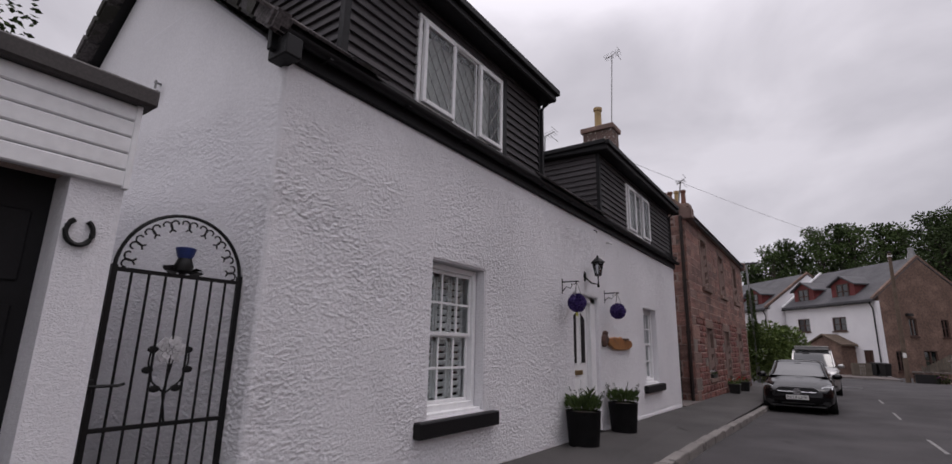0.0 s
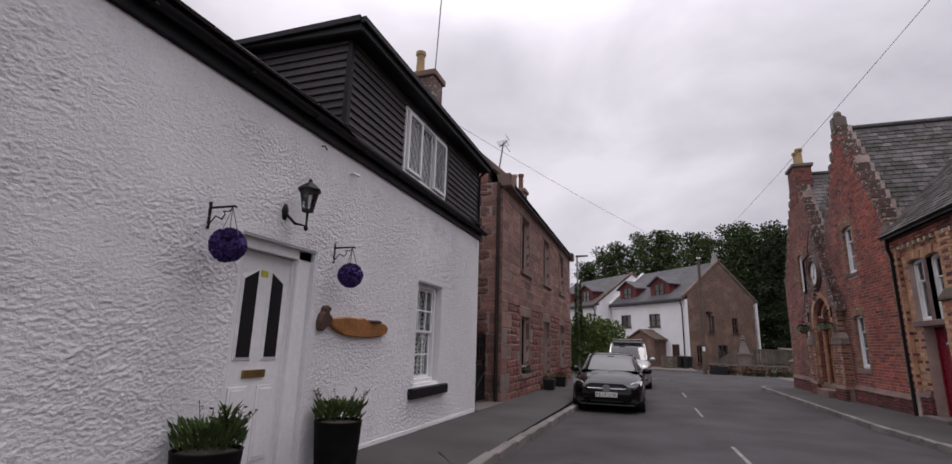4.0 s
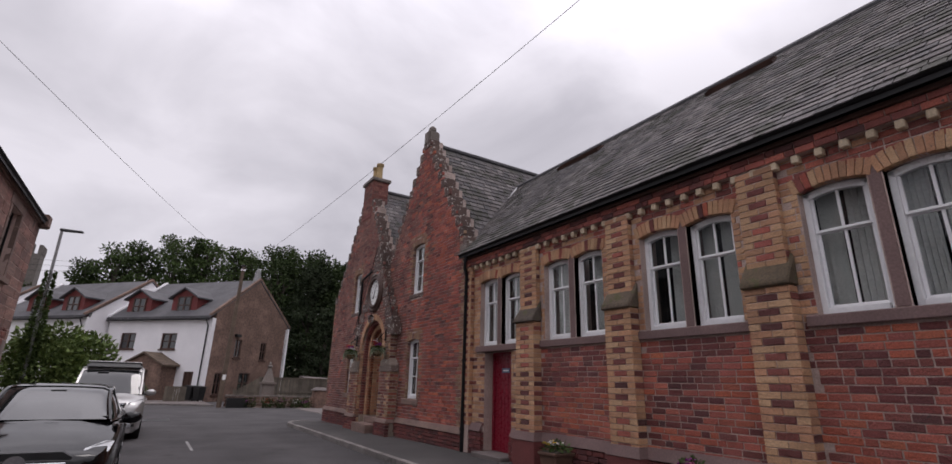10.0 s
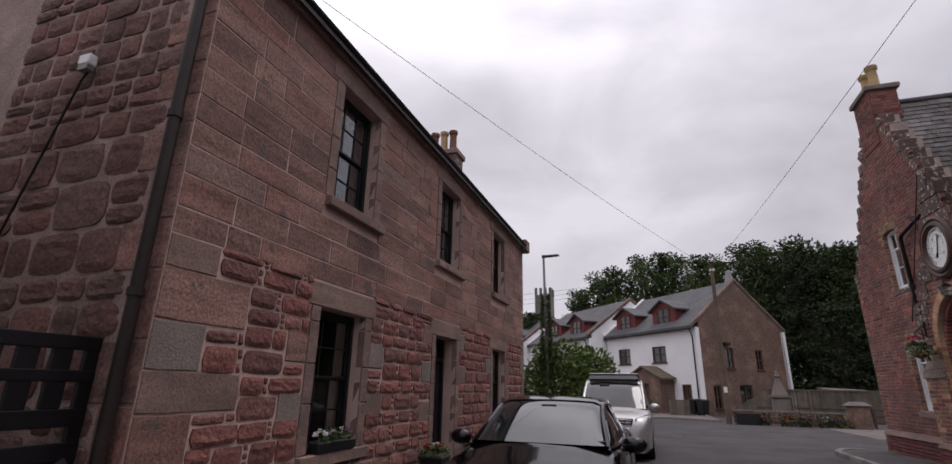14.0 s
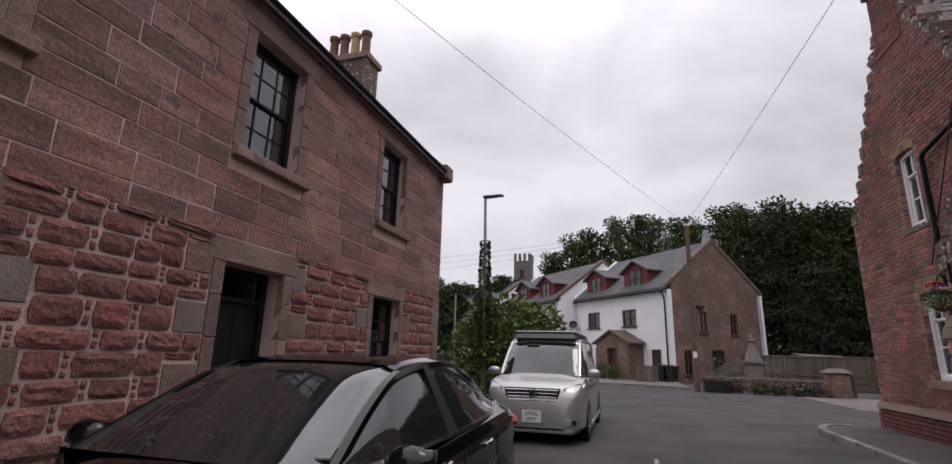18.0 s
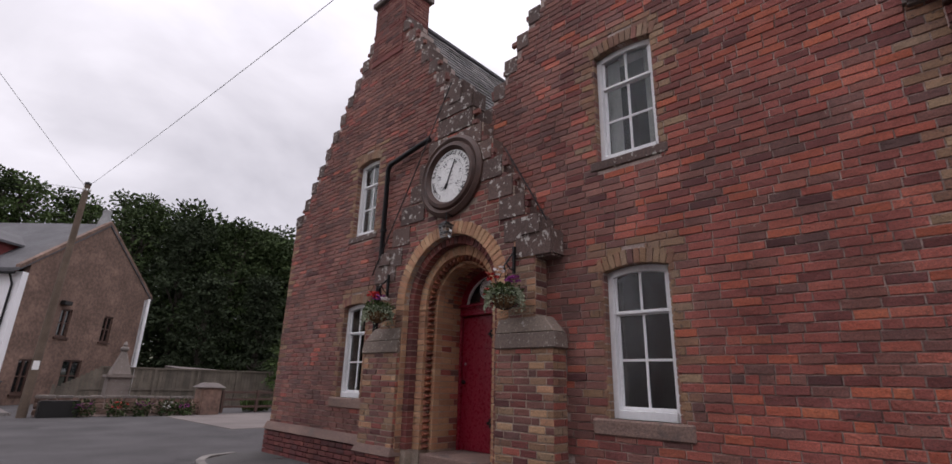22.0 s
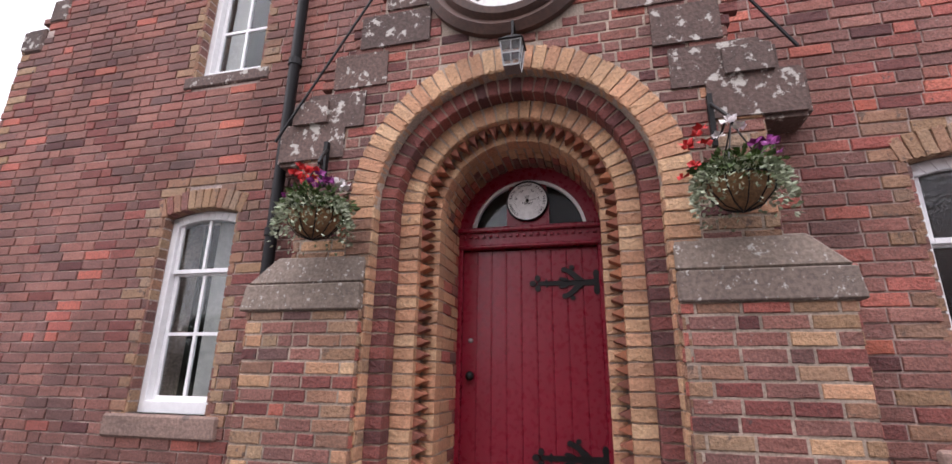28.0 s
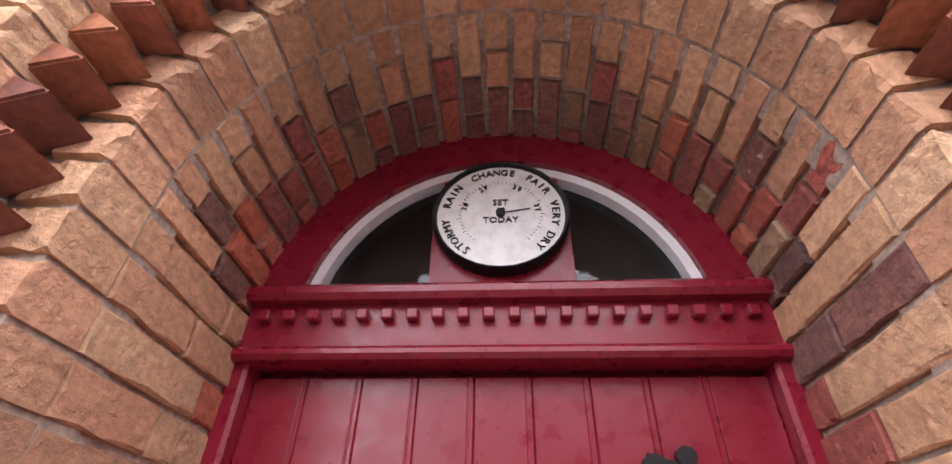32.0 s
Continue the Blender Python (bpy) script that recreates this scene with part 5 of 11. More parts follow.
# dressed margins round the openings, and quoins at the near corner
rs = random.Random(3)
margins, marg_holes = [], []
for h in holes:
    a0, a1, z0, z1 = h
    mw = 0.16
    zb = z0 if h is SD else z0 - 0.12
    marg_holes.append((a0 - mw, a1 + mw, zb, z1 + 0.27))
    margins.append(FS.piece((a0 + a1) / 2, 0.012, z1 + 0.135, a1 - a0 + 2 * mw + 0.2, 0.262, 0.1))
    z = z0
    k = 0
    while z < z1 - 0.02:
        hh = min(rs.uniform(0.3, 0.55), z1 - z)
        for a, s in ((a0 - mw / 2, -1), (a1 + mw / 2, 1)):
            margins.append(FS.piece(a, 0.012, z + hh / 2, mw, hh - 0.008, 0.1))
        z += hh
        k += 1
tails, tail_holes = [], []
for h in SW[3:] + [SD]:
    a0, a1, z0, z1 = h
    z = max(z0, 0.2)
    k = rs.randrange(2)
    while z < z1 - 0.1:
        hh = rs.uniform(0.26, 0.36)
        if k % 2:
            for s in (-1, 1):
                w = rs.uniform(0.26, 0.42)
                c = a0 - 0.16 - w / 2 if s < 0 else a1 + 0.16 + w / 2
                tails.append(FS.piece(c, 0.006, z + hh / 2, w - 0.012, hh - 0.012, 0.1))
                tail_holes.append((c - w / 2, c + w / 2, z, z + hh))
        z += hh
        k += 1
z = -0.1
k = 0
quoin_holes = []
while z < 2.42:
    hh = min(rs.uniform(0.3, 0.48), 2.45 - z)
    for edge, s in ((SA, 1), (SB, -1)):
        w = (0.85 if k % 2 else 0.5) * rs.uniform(0.85, 1.15) * (1 if s > 0 else 0.55)
        c = edge + s * w / 2
        tails.append(FS.piece(c, 0.008, z + hh / 2, w - 0.012, hh - 0.012, 0.1))
        quoin_holes.append((c - w / 2, c + w / 2, z, z + hh))
    z += hh
    k += 1
lay(sw, "margin_stone", margins, ASHLAR_UNITS, DRESSED, (-3, 18, 2), 300)
STUGGED = surface("punched_grey_stone", [(0.2, 0.165, 0.145), (0.24, 0.195, 0.17), (0.17, 0.14, 0.125)], 0.95, 60, 2, 0.35, bump=0.9, bump_scale=55, dist=0.015)
lay(sw, "quoin_stone", tails[::3], ASHLAR_UNITS, STUGGED, (-3, 18, 2), 300)
lay(sw, "quoin_stone", tails[1::3], ASHLAR_UNITS, DRESSED, (-3, 18, 2), 300)
lay(sw, "quoin_stone", tails[2::3], ASHLAR_UNITS, ASHLAR, (-3, 18, 2), 300)
up = coursed(FS, SA, SB, 2.45, 5.36, marg_holes, (0.2, 0.29), (0.42, 0.95), 0.0, 0.08, 0.011, rs)
lay(sw, "ashlar_block", up, ASHLAR_UNITS, ASHLAR, (-3, 18, 2), 300)
# rubble below with small pinning stones between
rub, pins = [], []
z = -0.25
allh = marg_holes + tail_holes + quoin_holes
while z < 2.45:
    h = min(rs.uniform(0.16, 0.25), 2.47 - z)
    for p, q in subtract(SA, SB, z + 0.04, z + h - 0.04, allh):
        a = p + 0.015
        while a < q - 0.05:
            w = rs.uniform(0.24, 0.56)
            if q - a < w + 0.12:
                w = q - a - 0.015
            if w < 0.04:
                break
            hs = h * rs.uniform(0.84, 0.94)
            rub.append(FS.piece(a + w / 2, rs.uniform(0.016, 0.032), z + h / 2, w - 0.014, hs, 0.1, rs.uniform(-0.03, 0.03)))
            a += w
            if q - a > 0.2 and rs.random() < 0.6:
                n = rs.choice((2, 3))
                for i in range(n):
                    pins.append(FS.piece(a + 0.035, rs.uniform(0.006, 0.014), z + h * (i + 0.5) / n, 0.045, h / n * 0.7, 0.06, rs.uniform(-0.2, 0.2)))
                a += 0.075
    z += h
cell = 0.02
taken = np.zeros((int((SB - SA) / cell), int(2.7 / cell)), bool)
for h in allh + [(*(q.translation.y - FS.o.y + e * Vector((q[0][0], q[1][0], 0)).length for e in (-0.5, 0.5)), *(q.translation.z + e * q[2][2] for e in (-0.5, 0.5))) for q in rub + pins]:
    taken[max(0, int((h[0] - SA) / cell)):max(0, int((h[1] - SA) / cell + 1)), max(0, int((h[2] + 0.25) / cell)):max(0, int((h[3] + 0.25) / cell + 1))] = True
for i in range(taken.shape[0]):
    for k in range(taken.shape[1]):
        if taken[i, k]:
            continue
        ni, nk = 1, 1
        while ni < 18 and i + ni < taken.shape[0] and not taken[i + ni, k]:
            ni += 1
        while nk < 10 and k + nk < taken.shape[1] and not taken[i:i + ni, k + nk].any():
            nk += 1
        if ni >= 3 and nk >= 3:
            taken[i:i + ni, k:k + nk] = True
            (rub if ni * nk > 30 else pins).append(FS.piece(SA + (i + ni / 2) * cell, rs.uniform(0.012, 0.02), -0.25 + (k + nk / 2) * cell, ni * cell - 0.016, nk * cell - 0.016, 0.1, rs.uniform(-0.04, 0.04)))
lay(sw, "rubble_stone", rub, RUBBLE_UNITS, RUBBLE, (-3, 18, 1), 300)
lay(sw, "pinning_stone", pins, RUBBLE_UNITS, RUBBLE, (-3, 18, 1), 90)
# near gable: rough rubble of many sizes, with quoins at the street corner
gs, gq = [], []


def rubble_cells(a0, a1, z0, z1, r):
    """Splits a panel into stones of uneven size."""
    w, h = a1 - a0, z1 - z0
    big = z0 < 3.5
    if w < (0.7 if big else 0.55) and h < (0.5 if big else 0.3) and (w * h < (0.2 if big else 0.1) or r.random() < 0.4):
        gs.append(FSG.piece((a0 + a1) / 2, r.uniform(0.008, 0.028), (z0 + z1) / 2, w - r.uniform(0.012, 0.045), h - r.uniform(0.012, 0.045), 0.12, r.uniform(-0.06, 0.06)))
    elif w > h * r.uniform(1.2, 2.2):
        c = a0 + w * r.uniform(0.36, 0.64)
        rubble_cells(a0, c, z0, z1, r)
        rubble_cells(c, a1, z0, z1, r)
    else:
        c = z0 + h * r.uniform(0.36, 0.64)
        rubble_cells(a0, a1, z0, c, r)
        rubble_cells(a0, a1, c, z1, r)


z, k = -0.2, 0
while z < 5.4:
    h = min(rs.uniform(0.4, 0.56) if z < 3.3 else rs.uniform(0.24, 0.34), 5.45 - z)
    w = (0.5 if k % 2 else 0.3) * rs.uniform(0.9, 1.15)
    gq.append(FSG.piece(-3.165 - w / 2, 0.012, z + h / 2, w - 0.014, h - 0.014, 0.12))
    rubble_cells(-5.9, -3.165 - w, z, z + h, rs)
    z += h
    k += 1
zs_ = 5.42
while zs_ < 7.9:
    rubble_cells(-5.9, -3.3 - (zs_ + 0.3 - 5.45) / 0.92, zs_, zs_ + 0.3, rs) if -3.3 - (zs_ - 5.15) / 0.92 > -5.6 else None
    zs_ += 0.3
lay(sg_wall, "quoin_stone", gq, ASHLAR_UNITS, ASHLAR, (-3.2, 15.4, 3), 40)
BROWN_RUBBLE = surface("brown_rubble", [(0.165, 0.078, 0.064), (0.125, 0.066, 0.056), (0.2, 0.09, 0.073), (0.15, 0.09, 0.075), (0.18, 0.1, 0.083)], 0.95, 30, 2, 0.42, bump=0.9, bump_scale=20, dist=0.02)
lay(sg_wall, "rubble_stone", [q for q in gs if q.translation.z < 3.5], BOULDER_UNITS, BROWN_RUBBLE, (-3.2, 15.4, 3), 120)
lay(sg_wall, "rubble_stone", [q for q in gs if q.translation.z >= 3.5], RUBBLE_UNITS, BROWN_RUBBLE, (-3.2, 15.4, 4), 80)
part("gable_bed", M().box(-3.615, -3.17, 15.497, 15.51, -0.4, 5.44), MORTAR_GABLE, sg_wall)
downpipe([(-3.27, 15.4, 5.4), (-3.27, 15.4, -0.05)], 0.05, stone_house, PIPE_BROWN)

# windows and door
for h in SW:
    a0, a1, z0, z1 = h
    w = sash(FS, stone_house, a0, a1, z0, z1, -0.16, 3 if h[2] > 3 else 3, 2, 2, BLACK, fw=0.06, bar=0.02, deep=1.0, stool=0.06, glass=SKY_GLASS if h[2] > 3 else GLASS, curtains=())
    part("window_sill", FS.box(M(), a0 - 0.14, a1 + 0.22, -0.16, 0.09 if h[2] > 3 else 0.06, z0 - 0.13, z0), DRESSED, w, "worn stone sill", bevel=0.012)
door = thing_part("door", stone_house)
a0, a1, z0, z1 = SD
part("door_leaf", FS.box(M(), a0 + 0.08, a1 - 0.08, -0.34, -0.28, z0, z1 - 0.38), BLACK, door, "black panelled front door", bevel=0.006)
m = M()
FS.box(m, a0, a0 + 0.08, -0.36, -0.24, z0, z1)
FS.box(m, a1 - 0.08, a1, -0.36, -0.24, z0, z1)
FS.box(m, a0 + 0.08, a1 - 0.08, -0.36, -0.24, z1 - 0.07, z1)
FS.box(m, a0 + 0.08, a1 - 0.08, -0.36, -0.24, z1 - 0.4, z1 - 0.34)
part("door_frame", m, BLACK, door, bevel=0.006)
part("fanlight", FS.box(M(), a0 + 0.08, a1 - 0.08, -0.3, -0.29, z1 - 0.34, z1 - 0.07), GLASS, door)
for b0, b1, c0, c1 in ((0.16, 0.46, 0.2, 0.85), (0.54, 0.84, 0.2, 0.85), (0.16, 0.46, 1.0, 1.6), (0.54, 0.84, 1.0, 1.6)):
    part("door_panel", FS.box(M(), a0 + b0, a0 + b1, -0.28, -0.27, z0 + c0, z0 + c1), BLACK, door, bevel=0.005)
part("letter_plate", FS.box(M(), a0 + 0.38, a0 + 0.62, -0.28, -0.265, 0.95, 1.01), STEEL, door, "steel letter plate", bevel=0.003)
part("door_handle", M().ball(FS.p(a0 + 0.17, -0.24, 1.05), 0.03, 0.03, 0.03, 8), STEEL, door, smooth=True)
part("step", FS.box(M(), a0 - 0.1, a1 + 0.1, -0.3, 0.12, -0.4, z0), DRESSED, stone_house, "worn stone doorstep", bevel=0.02)
room(FS, a0, a1, z0, z1, -0.37, 0.8, door)

# ---- brick hall ----
def span(h, z):
    """The part of a course that an opening (a0, a1, z0, springing, rise) takes away."""
    a0, a1, z0, zs, rise = h
    if z < z0 or z > zs + rise:
        return None
    if z <= zs:
        return a0, a1
    hw = (a1 - a0) / 2
    R = (hw * hw + rise * rise) / (2 * rise)
    x = math.sqrt(max(0.0, R * R - (z - (zs + rise - R)) ** 2))
    return (a0 + a1) / 2 - x, (a0 + a1) / 2 + x


COURSE = 0.086


def bricks(F, a0, a1, z0, z1, hs, pick, r, d=0.0, top=None, dep=0.06, length=0.235, gap=0.016, keep=None, shift=0.0):
    """Bricks of a wall in courses, sorted by material. pick(a, z, k) names the material or None."""
    out = {}
    n = int(math.ceil((z1 - z0) / COURSE - 0.01))
    for k in range(n):
        zl = z0 + k * COURSE
        h = min(COURSE, z1 - zl)
        if h < 0.02:
            continue
        zc = zl + h / 2
        cut = [s for s in (span(q, zc) for q in hs) if s]
        offs = (k % 2) * length / 2 + r.uniform(-0.025, 0.025) + shift
        edges = [a0]
        a = a0 - length + offs % length
        while a < a1:
            if a > a0 + 0.04:
                edges.append(a)
            a += length * (0.5 if r.random() < 0.17 else 1.0) * r.uniform(0.92, 1.1)
        edges.append(a1)
        for p, q in zip(edges, edges[1:]):
            segs = [(p, q)]
            for c0, c1 in cut:
                segs = [s for x, y in segs for s in ((x, min(y, c0)), (max(x, c1), y)) if s[1] - s[0] > 0.03]
            for x, y in segs:
                if top and top((x + y) / 2) < zl + h - 0.005:
                    continue
                if keep and not keep((x + y) / 2, zc):
                    continue
                mt = pick((x + y) / 2, zc, k)
                if mt:
                    out.setdefault(mt, []).append(F.piece((x + y) / 2, d + r.uniform(-0.003, 0.004), zc, y - x - gap, h - gap, dep, r.uniform(-0.006, 0.006)))
    return out


def voussoirs(F, ac, zc, r0, r1, t0, t1, n, d, dep=0.1, gap=0.01):
    """Radial bricks of an arch from angle t0 to t1."""
    return [F.piece(ac + (r0 + r1) / 2 * math.cos(t), d, zc + (r0 + r1) / 2 * math.sin(t), (r0 + r1) / 2 * abs(t1 - t0) / n - gap, r1 - r0, dep, t - math.pi / 2) for t in (t0 + (t1 - t0) * (i + 0.5) / n for i in range(n))]


BR = {"red": BRICK, "hot": BRICK_HOT, "soot": BRICK_SOOT, "plum": BRICK_PLUM, "worn": BRICK_WORN, "buff": BUFF, "old": BUFF_OLD}
rb = random.Random(11)


def lay_all(parent, sets, near, limit=300):
    for mt in sorted(sets):
        lay(parent, "brick", sets[mt], BRICK_UNITS, BR[mt], near, limit)


def merge(*sets):
    out = {}
    for s in sets:
        for k, v in s.items():
            out.setdefault(k, []).extend(v)
    return out


hall = thing("village_hall", "long red and buff brick hall with paired white windows", "hall", (9.6, 13.7, 0))
FH = Fr((6.5, 0, 0), (0, 1, 0), (-1, 0, 0))
BAYS = [(7.95, 9.53), (10.38, 11.96), (12.82, 14.37), (15.2, 16.75), (17.55, 19.07)]
HZ0, HZS, HRISE = 2.2, 3.67, 0.055
HD = (17.85, 18.85, -0.2, 2.06)
lights = []
for a0, a1 in BAYS:
    mid = (a0 + a1) / 2
    lights += [(a0, mid - 0.075), (mid + 0.075, a1)]
holes_h = [(a0, a1, HZ0, HZS + HRISE) for a0, a1 in lights] + [HD]
hw = part("front_wall", wall(M(), FH, 7.6, 19.75, -0.5, lambda a: 4.36, holes_h, -0.4, -0.008), MORTAR, hall)
br_holes = []
for a0, a1 in lights:
    br_holes.append((a0, a1, HZ0 - 0.12, HZS + 0.02, HRISE + 0.17))
for a0, a1 in BAYS:
    br_holes.append((a0 - 0.12, a1 + 0.12, HZ0 - 0.12, HZ0, 0.0001))
    br_holes.append(((a0 + a1) / 2 - 0.08, (a0 + a1) / 2 + 0.08, HZ0, HZS + 0.16, 0.0001))
br_holes.append((HD[0], HD[1], HD[2], HD[3] + 0.1, 0.0001))
BUTS = [(9.71, 10.25), (12.13, 12.67), (14.48, 15.02), (16.86, 17.42)]


def hall_pick(a, z, k):
    if any(b0 + 0.02 < a < b1 - 0.02 for b0, b1 in BUTS) and z < 4.0:
        return None
    if z > 2.13:
        if z > 3.88:
            return "red" if rb.random() < 0.75 else "buff"
        return "buff" if rb.random() < 0.93 else "red"
    if HD[0] - 0.25 < a < HD[1] + 0.75 and (a > HD[1] or a < HD[0]):
        return "buff" if (k % 2 or rb.random() < 0.4) else "plum"
    if noise.noise((a * 0.9, z * 1.3, 4.0)) + (0.35 if 0.7 < z < 1.4 else -0.12) > 0.05:
        return "hot" if rb.random() < 0.6 else ("red" if rb.random() < 0.7 else "soot")
    return "soot" if rb.random() < 0.42 else ("plum" if rb.random() < 0.25 else "red")


hb = bricks(FH, 7.62, 19.72, 0.5, 4.3, br_holes, hall_pick, rb, gap=0.014)
hb = merge(hb, bricks(FH, 7.62, 19.72, -0.3, 0.42, [(HD[0], HD[1], -0.4, 0.5, 0.001)], lambda a, z, k: "soot", rb, d=0.07, dep=0.1))
# flat brick arches over every light
for a0, a1 in lights:
    h = (a1 - a0) / 2
    R = (h * h + HRISE * HRISE) / (2 * HRISE)
    t = math.asin(h / R)
    for q in voussoirs(FH, (a0 + a1) / 2, HZS + HRISE - R, R + 0.0, R + 0.2, math.pi / 2 - t * 1.12, math.pi / 2 + t * 1.12, 11, 0.012, 0.09):
        hb.setdefault(("buff" if rb.random() < 0.86 else rb.choice(("hot", "plum"))), []).append(q)
for b0, b1 in BUTS + [(19.34, 19.7), (7.62, 7.85)]:
    lo_d, hi_d = (0.2, 0.1) if b1 - b0 > 0.4 else (0.1, 0.1)
    bp = thing_part("buttress", hall)
    core = M()
    FH.box(core, b0 + 0.01, b1 - 0.01, 0, lo_d - 0.01, -0.4, 2.62)
    FH.box(core, b0 + 0.03, b1 - 0.03, 0, hi_d - 0.01, 2.62, 4.12)
    part("core", core, MORTAR, bp)
    for k in range(int(4.1 / COURSE) + 1):
        z = 0.5 + (k + 0.5) * COURSE - 0.0
        if z > 4.1:
            break
        dd = lo_d if z < 2.62 else hi_d
        i0, i1 = (b0, b1) if z < 2.62 else (b0 + 0.02, b1 - 0.02)
        w = i1 - i0
        if k % 2:
            rows = [("buff", 0.0, 0.5), ("buff", 0.5, 1.0)]
        else:
            rows = [("buff", 0.0, 0.27), ("plum" if rb.random() < 0.75 else "red", 0.27, 0.73), ("buff", 0.73, 1.0)]
        for mt, s0, s1 in rows:
            hb.setdefault(mt, []).append(FH.piece(i0 + w * (s0 + s1) / 2, dd + rb.uniform(-0.002, 0.004), z, w * (s1 - s0) - 0.01, COURSE - 0.011, 0.08))
        for a, sg in ((i0, -1), (i1, 1)):
            Fs = Fr((6.5, a, 0), (-1, 0, 0), (0, sg, 0))
            hb.setdefault("buff" if (k % 2 or rb.random() < 0.5) else "plum", []).append(Fs.piece(dd / 2 - 0.005, 0.0, z, dd - 0.02, COURSE - 0.011, 0.05))
    if lo_d > 0.15:
        cap = M()
        p = FH.p
        e = 0.025
        cap.hexa([p(b0 - e, 0, 2.56), p(b1 + e, 0, 2.56), p(b1 + e, lo_d + 0.05, 2.56), p(b0 - e, lo_d + 0.05, 2.56), p(b0 - e, 0, 2.98), p(b1 + e, 0, 2.98), p(b1 + e, lo_d + 0.05, 2.62), p(b0 - e, lo_d + 0.05, 2.62)])
        cap.v[6] = tuple(p(b1 + e, lo_d + 0.05, 2.63))
        part("weathering", cap, MOSSY, bp, "mossy sloping stone offset", bevel=0.02)
        base = M()
        FH.box(base, b0 - 0.05, b1 + 0.05, 0, lo_d + 0.05, -0.5, 0.42)
        part("base", base, BRICK_SOOT, bp, bevel=0.01)
        bs = M()
        bs.hexa([p(b0 - 0.06, 0, 0.4), p(b1 + 0.06, 0, 0.4), p(b1 + 0.06, lo_d + 0.07, 0.4), p(b0 - 0.06, lo_d + 0.07, 0.4), p(b0, 0, 0.56), p(b1, 0, 0.56), p(b1, lo_d, 0.56), p(b0, lo_d, 0.56)])
        part("base_splay", bs, MULLION, bp, bevel=0.008)
lay_all(hw, hb, (6.4, 14, 1.5), 260)
# splayed plinth course, sill bands, corbels, eaves
m = M()
for s0, s1 in ((7.6, HD[0] - 0.05), (HD[1] + 0.05, 19.72)):
    p = FH.p
    m.hexa([p(s0, 0, 0.4), p(s1, 0, 0.4), p(s1, 0.085, 0.4), p(s0, 0.085, 0.4), p(s0, 0, 0.56), p(s1, 0, 0.56), p(s1, 0.012, 0.56), p(s0, 0.012, 0.56)])
part("plinth_course", m, MULLION, hall, "pinkish splayed plinth course")
for a0, a1 in BAYS:
    part("sill_band", FH.box(M(), a0 - 0.12, a1 + 0.12, -0.12, 0.05, HZ0 - 0.13, HZ0), MULLION, hall, "brown stone sill band", bevel=0.012)
    mid = (a0 + a1) / 2
    part("mullion", FH.box(M(), mid - 0.075, mid + 0.075, -0.2, 0.0, HZ0, HZS + 0.12), MULLION, hall, "brown stone mullion", bevel=0.02)
a = 7.95
while a < 19.4:
    part("corbel", FH.box(M(), a - 0.045, a + 0.045, 0, 0.1, 4.03, 4.13), CREAM, hall, bevel=0.012)
    a += 0.262
cc = part("corbel_course", FH.box(M(), 7.62, 19.72, 0, 0.09, 4.13, 4.31), MORTAR, hall)
lay_all(cc, bricks(FH, 7.62, 19.72, 4.132, 4.304, [], lambda a, z, k: "plum" if rb.random() < 0.5 else "red", rb, d=0.112, dep=0.03, gap=0.012), (6.4, 12, 4.2), 40)
part("eaves_board", FH.box(M(), 7.62, 19.72, 0, 0.15, 4.312, 4.37), DARK_WOOD, hall, bevel=0.008)
gutter("gutter", (6.24, 7.62, 4.45), (6.24, 19.7, 4.45), 0.042, BLACK, hall, "black eaves gutter")

# roof
HE, HR = Vector((6.24, 0, 4.45)), Vector((9.6, 0, 7.72))
hs_dir = (HR - HE).normalized()
hs_n = Vector((-hs_dir.z, 0, hs_dir.x))
SL = (HR - HE).length
GSL = 1.52
y_at = lambda z: 22.4 - (8.75 - z) / GSL


def slate_at(c, along, out, side, pos, w, length):
    """A slate whose tail lifts a little off the one below."""
    q = 0.085 + rb.uniform(-0.02, 0.03)
    d = (along * math.cos(q) - out * math.sin(q)).normalized()
    n_ = (out * math.cos(q) + along * math.sin(q)).normalized()
    o = c + side * pos + out * (0.012 + rb.uniform(-0.003, 0.004))
    t = 0.016
    return Matrix(((side.x * w, n_.x * t, d.x * length, o.x), (side.y * w, n_.y * t, d.y * length, o.y), (side.z * w, n_.z * t, d.z * length, o.z), (0, 0, 0, 1)))


roof = M()
for x0, z0 in ((6.24, 4.45), (12.96, 4.45)):
    y0 = 19.72
    y1 = y_at(7.72)
    roof.hexa([(x0, 7.4, z0 - 0.1), (9.6, 7.4, 7.62), (9.6, y1, 7.62), (x0, y0, z0 - 0.1), (x0, 7.4, z0), (9.6, 7.4, 7.72), (9.6, y1, 7.72), (x0, y0, z0)])
hroof = part("roof", roof, SLATE_BED, hall, "weathered grey slate roof")
mats = []
ex = 0.175
for k in range(int(SL / ex) + 1):
    c = HE + hs_dir * (ex * (k + 0.4)) + hs_n * 0.012
    lim = 19.72 + (c.z - 4.45) / GSL if c.z > 4.45 else 19.7
    y = 7.45 + (0.13 if k % 2 else 0)
    while y < lim - 0.05:
        w = rb.uniform(0.17, 0.24)
        mats.append(slate_at(c, hs_dir, hs_n, Vector((0, 1, 0)), y + w / 2, w - 0.008, ex + 0.06))
        y += w
lay(hroof, "slate", mats, SLATE_UNITS, SLATE, (6.2, 12, 4.4), 300)
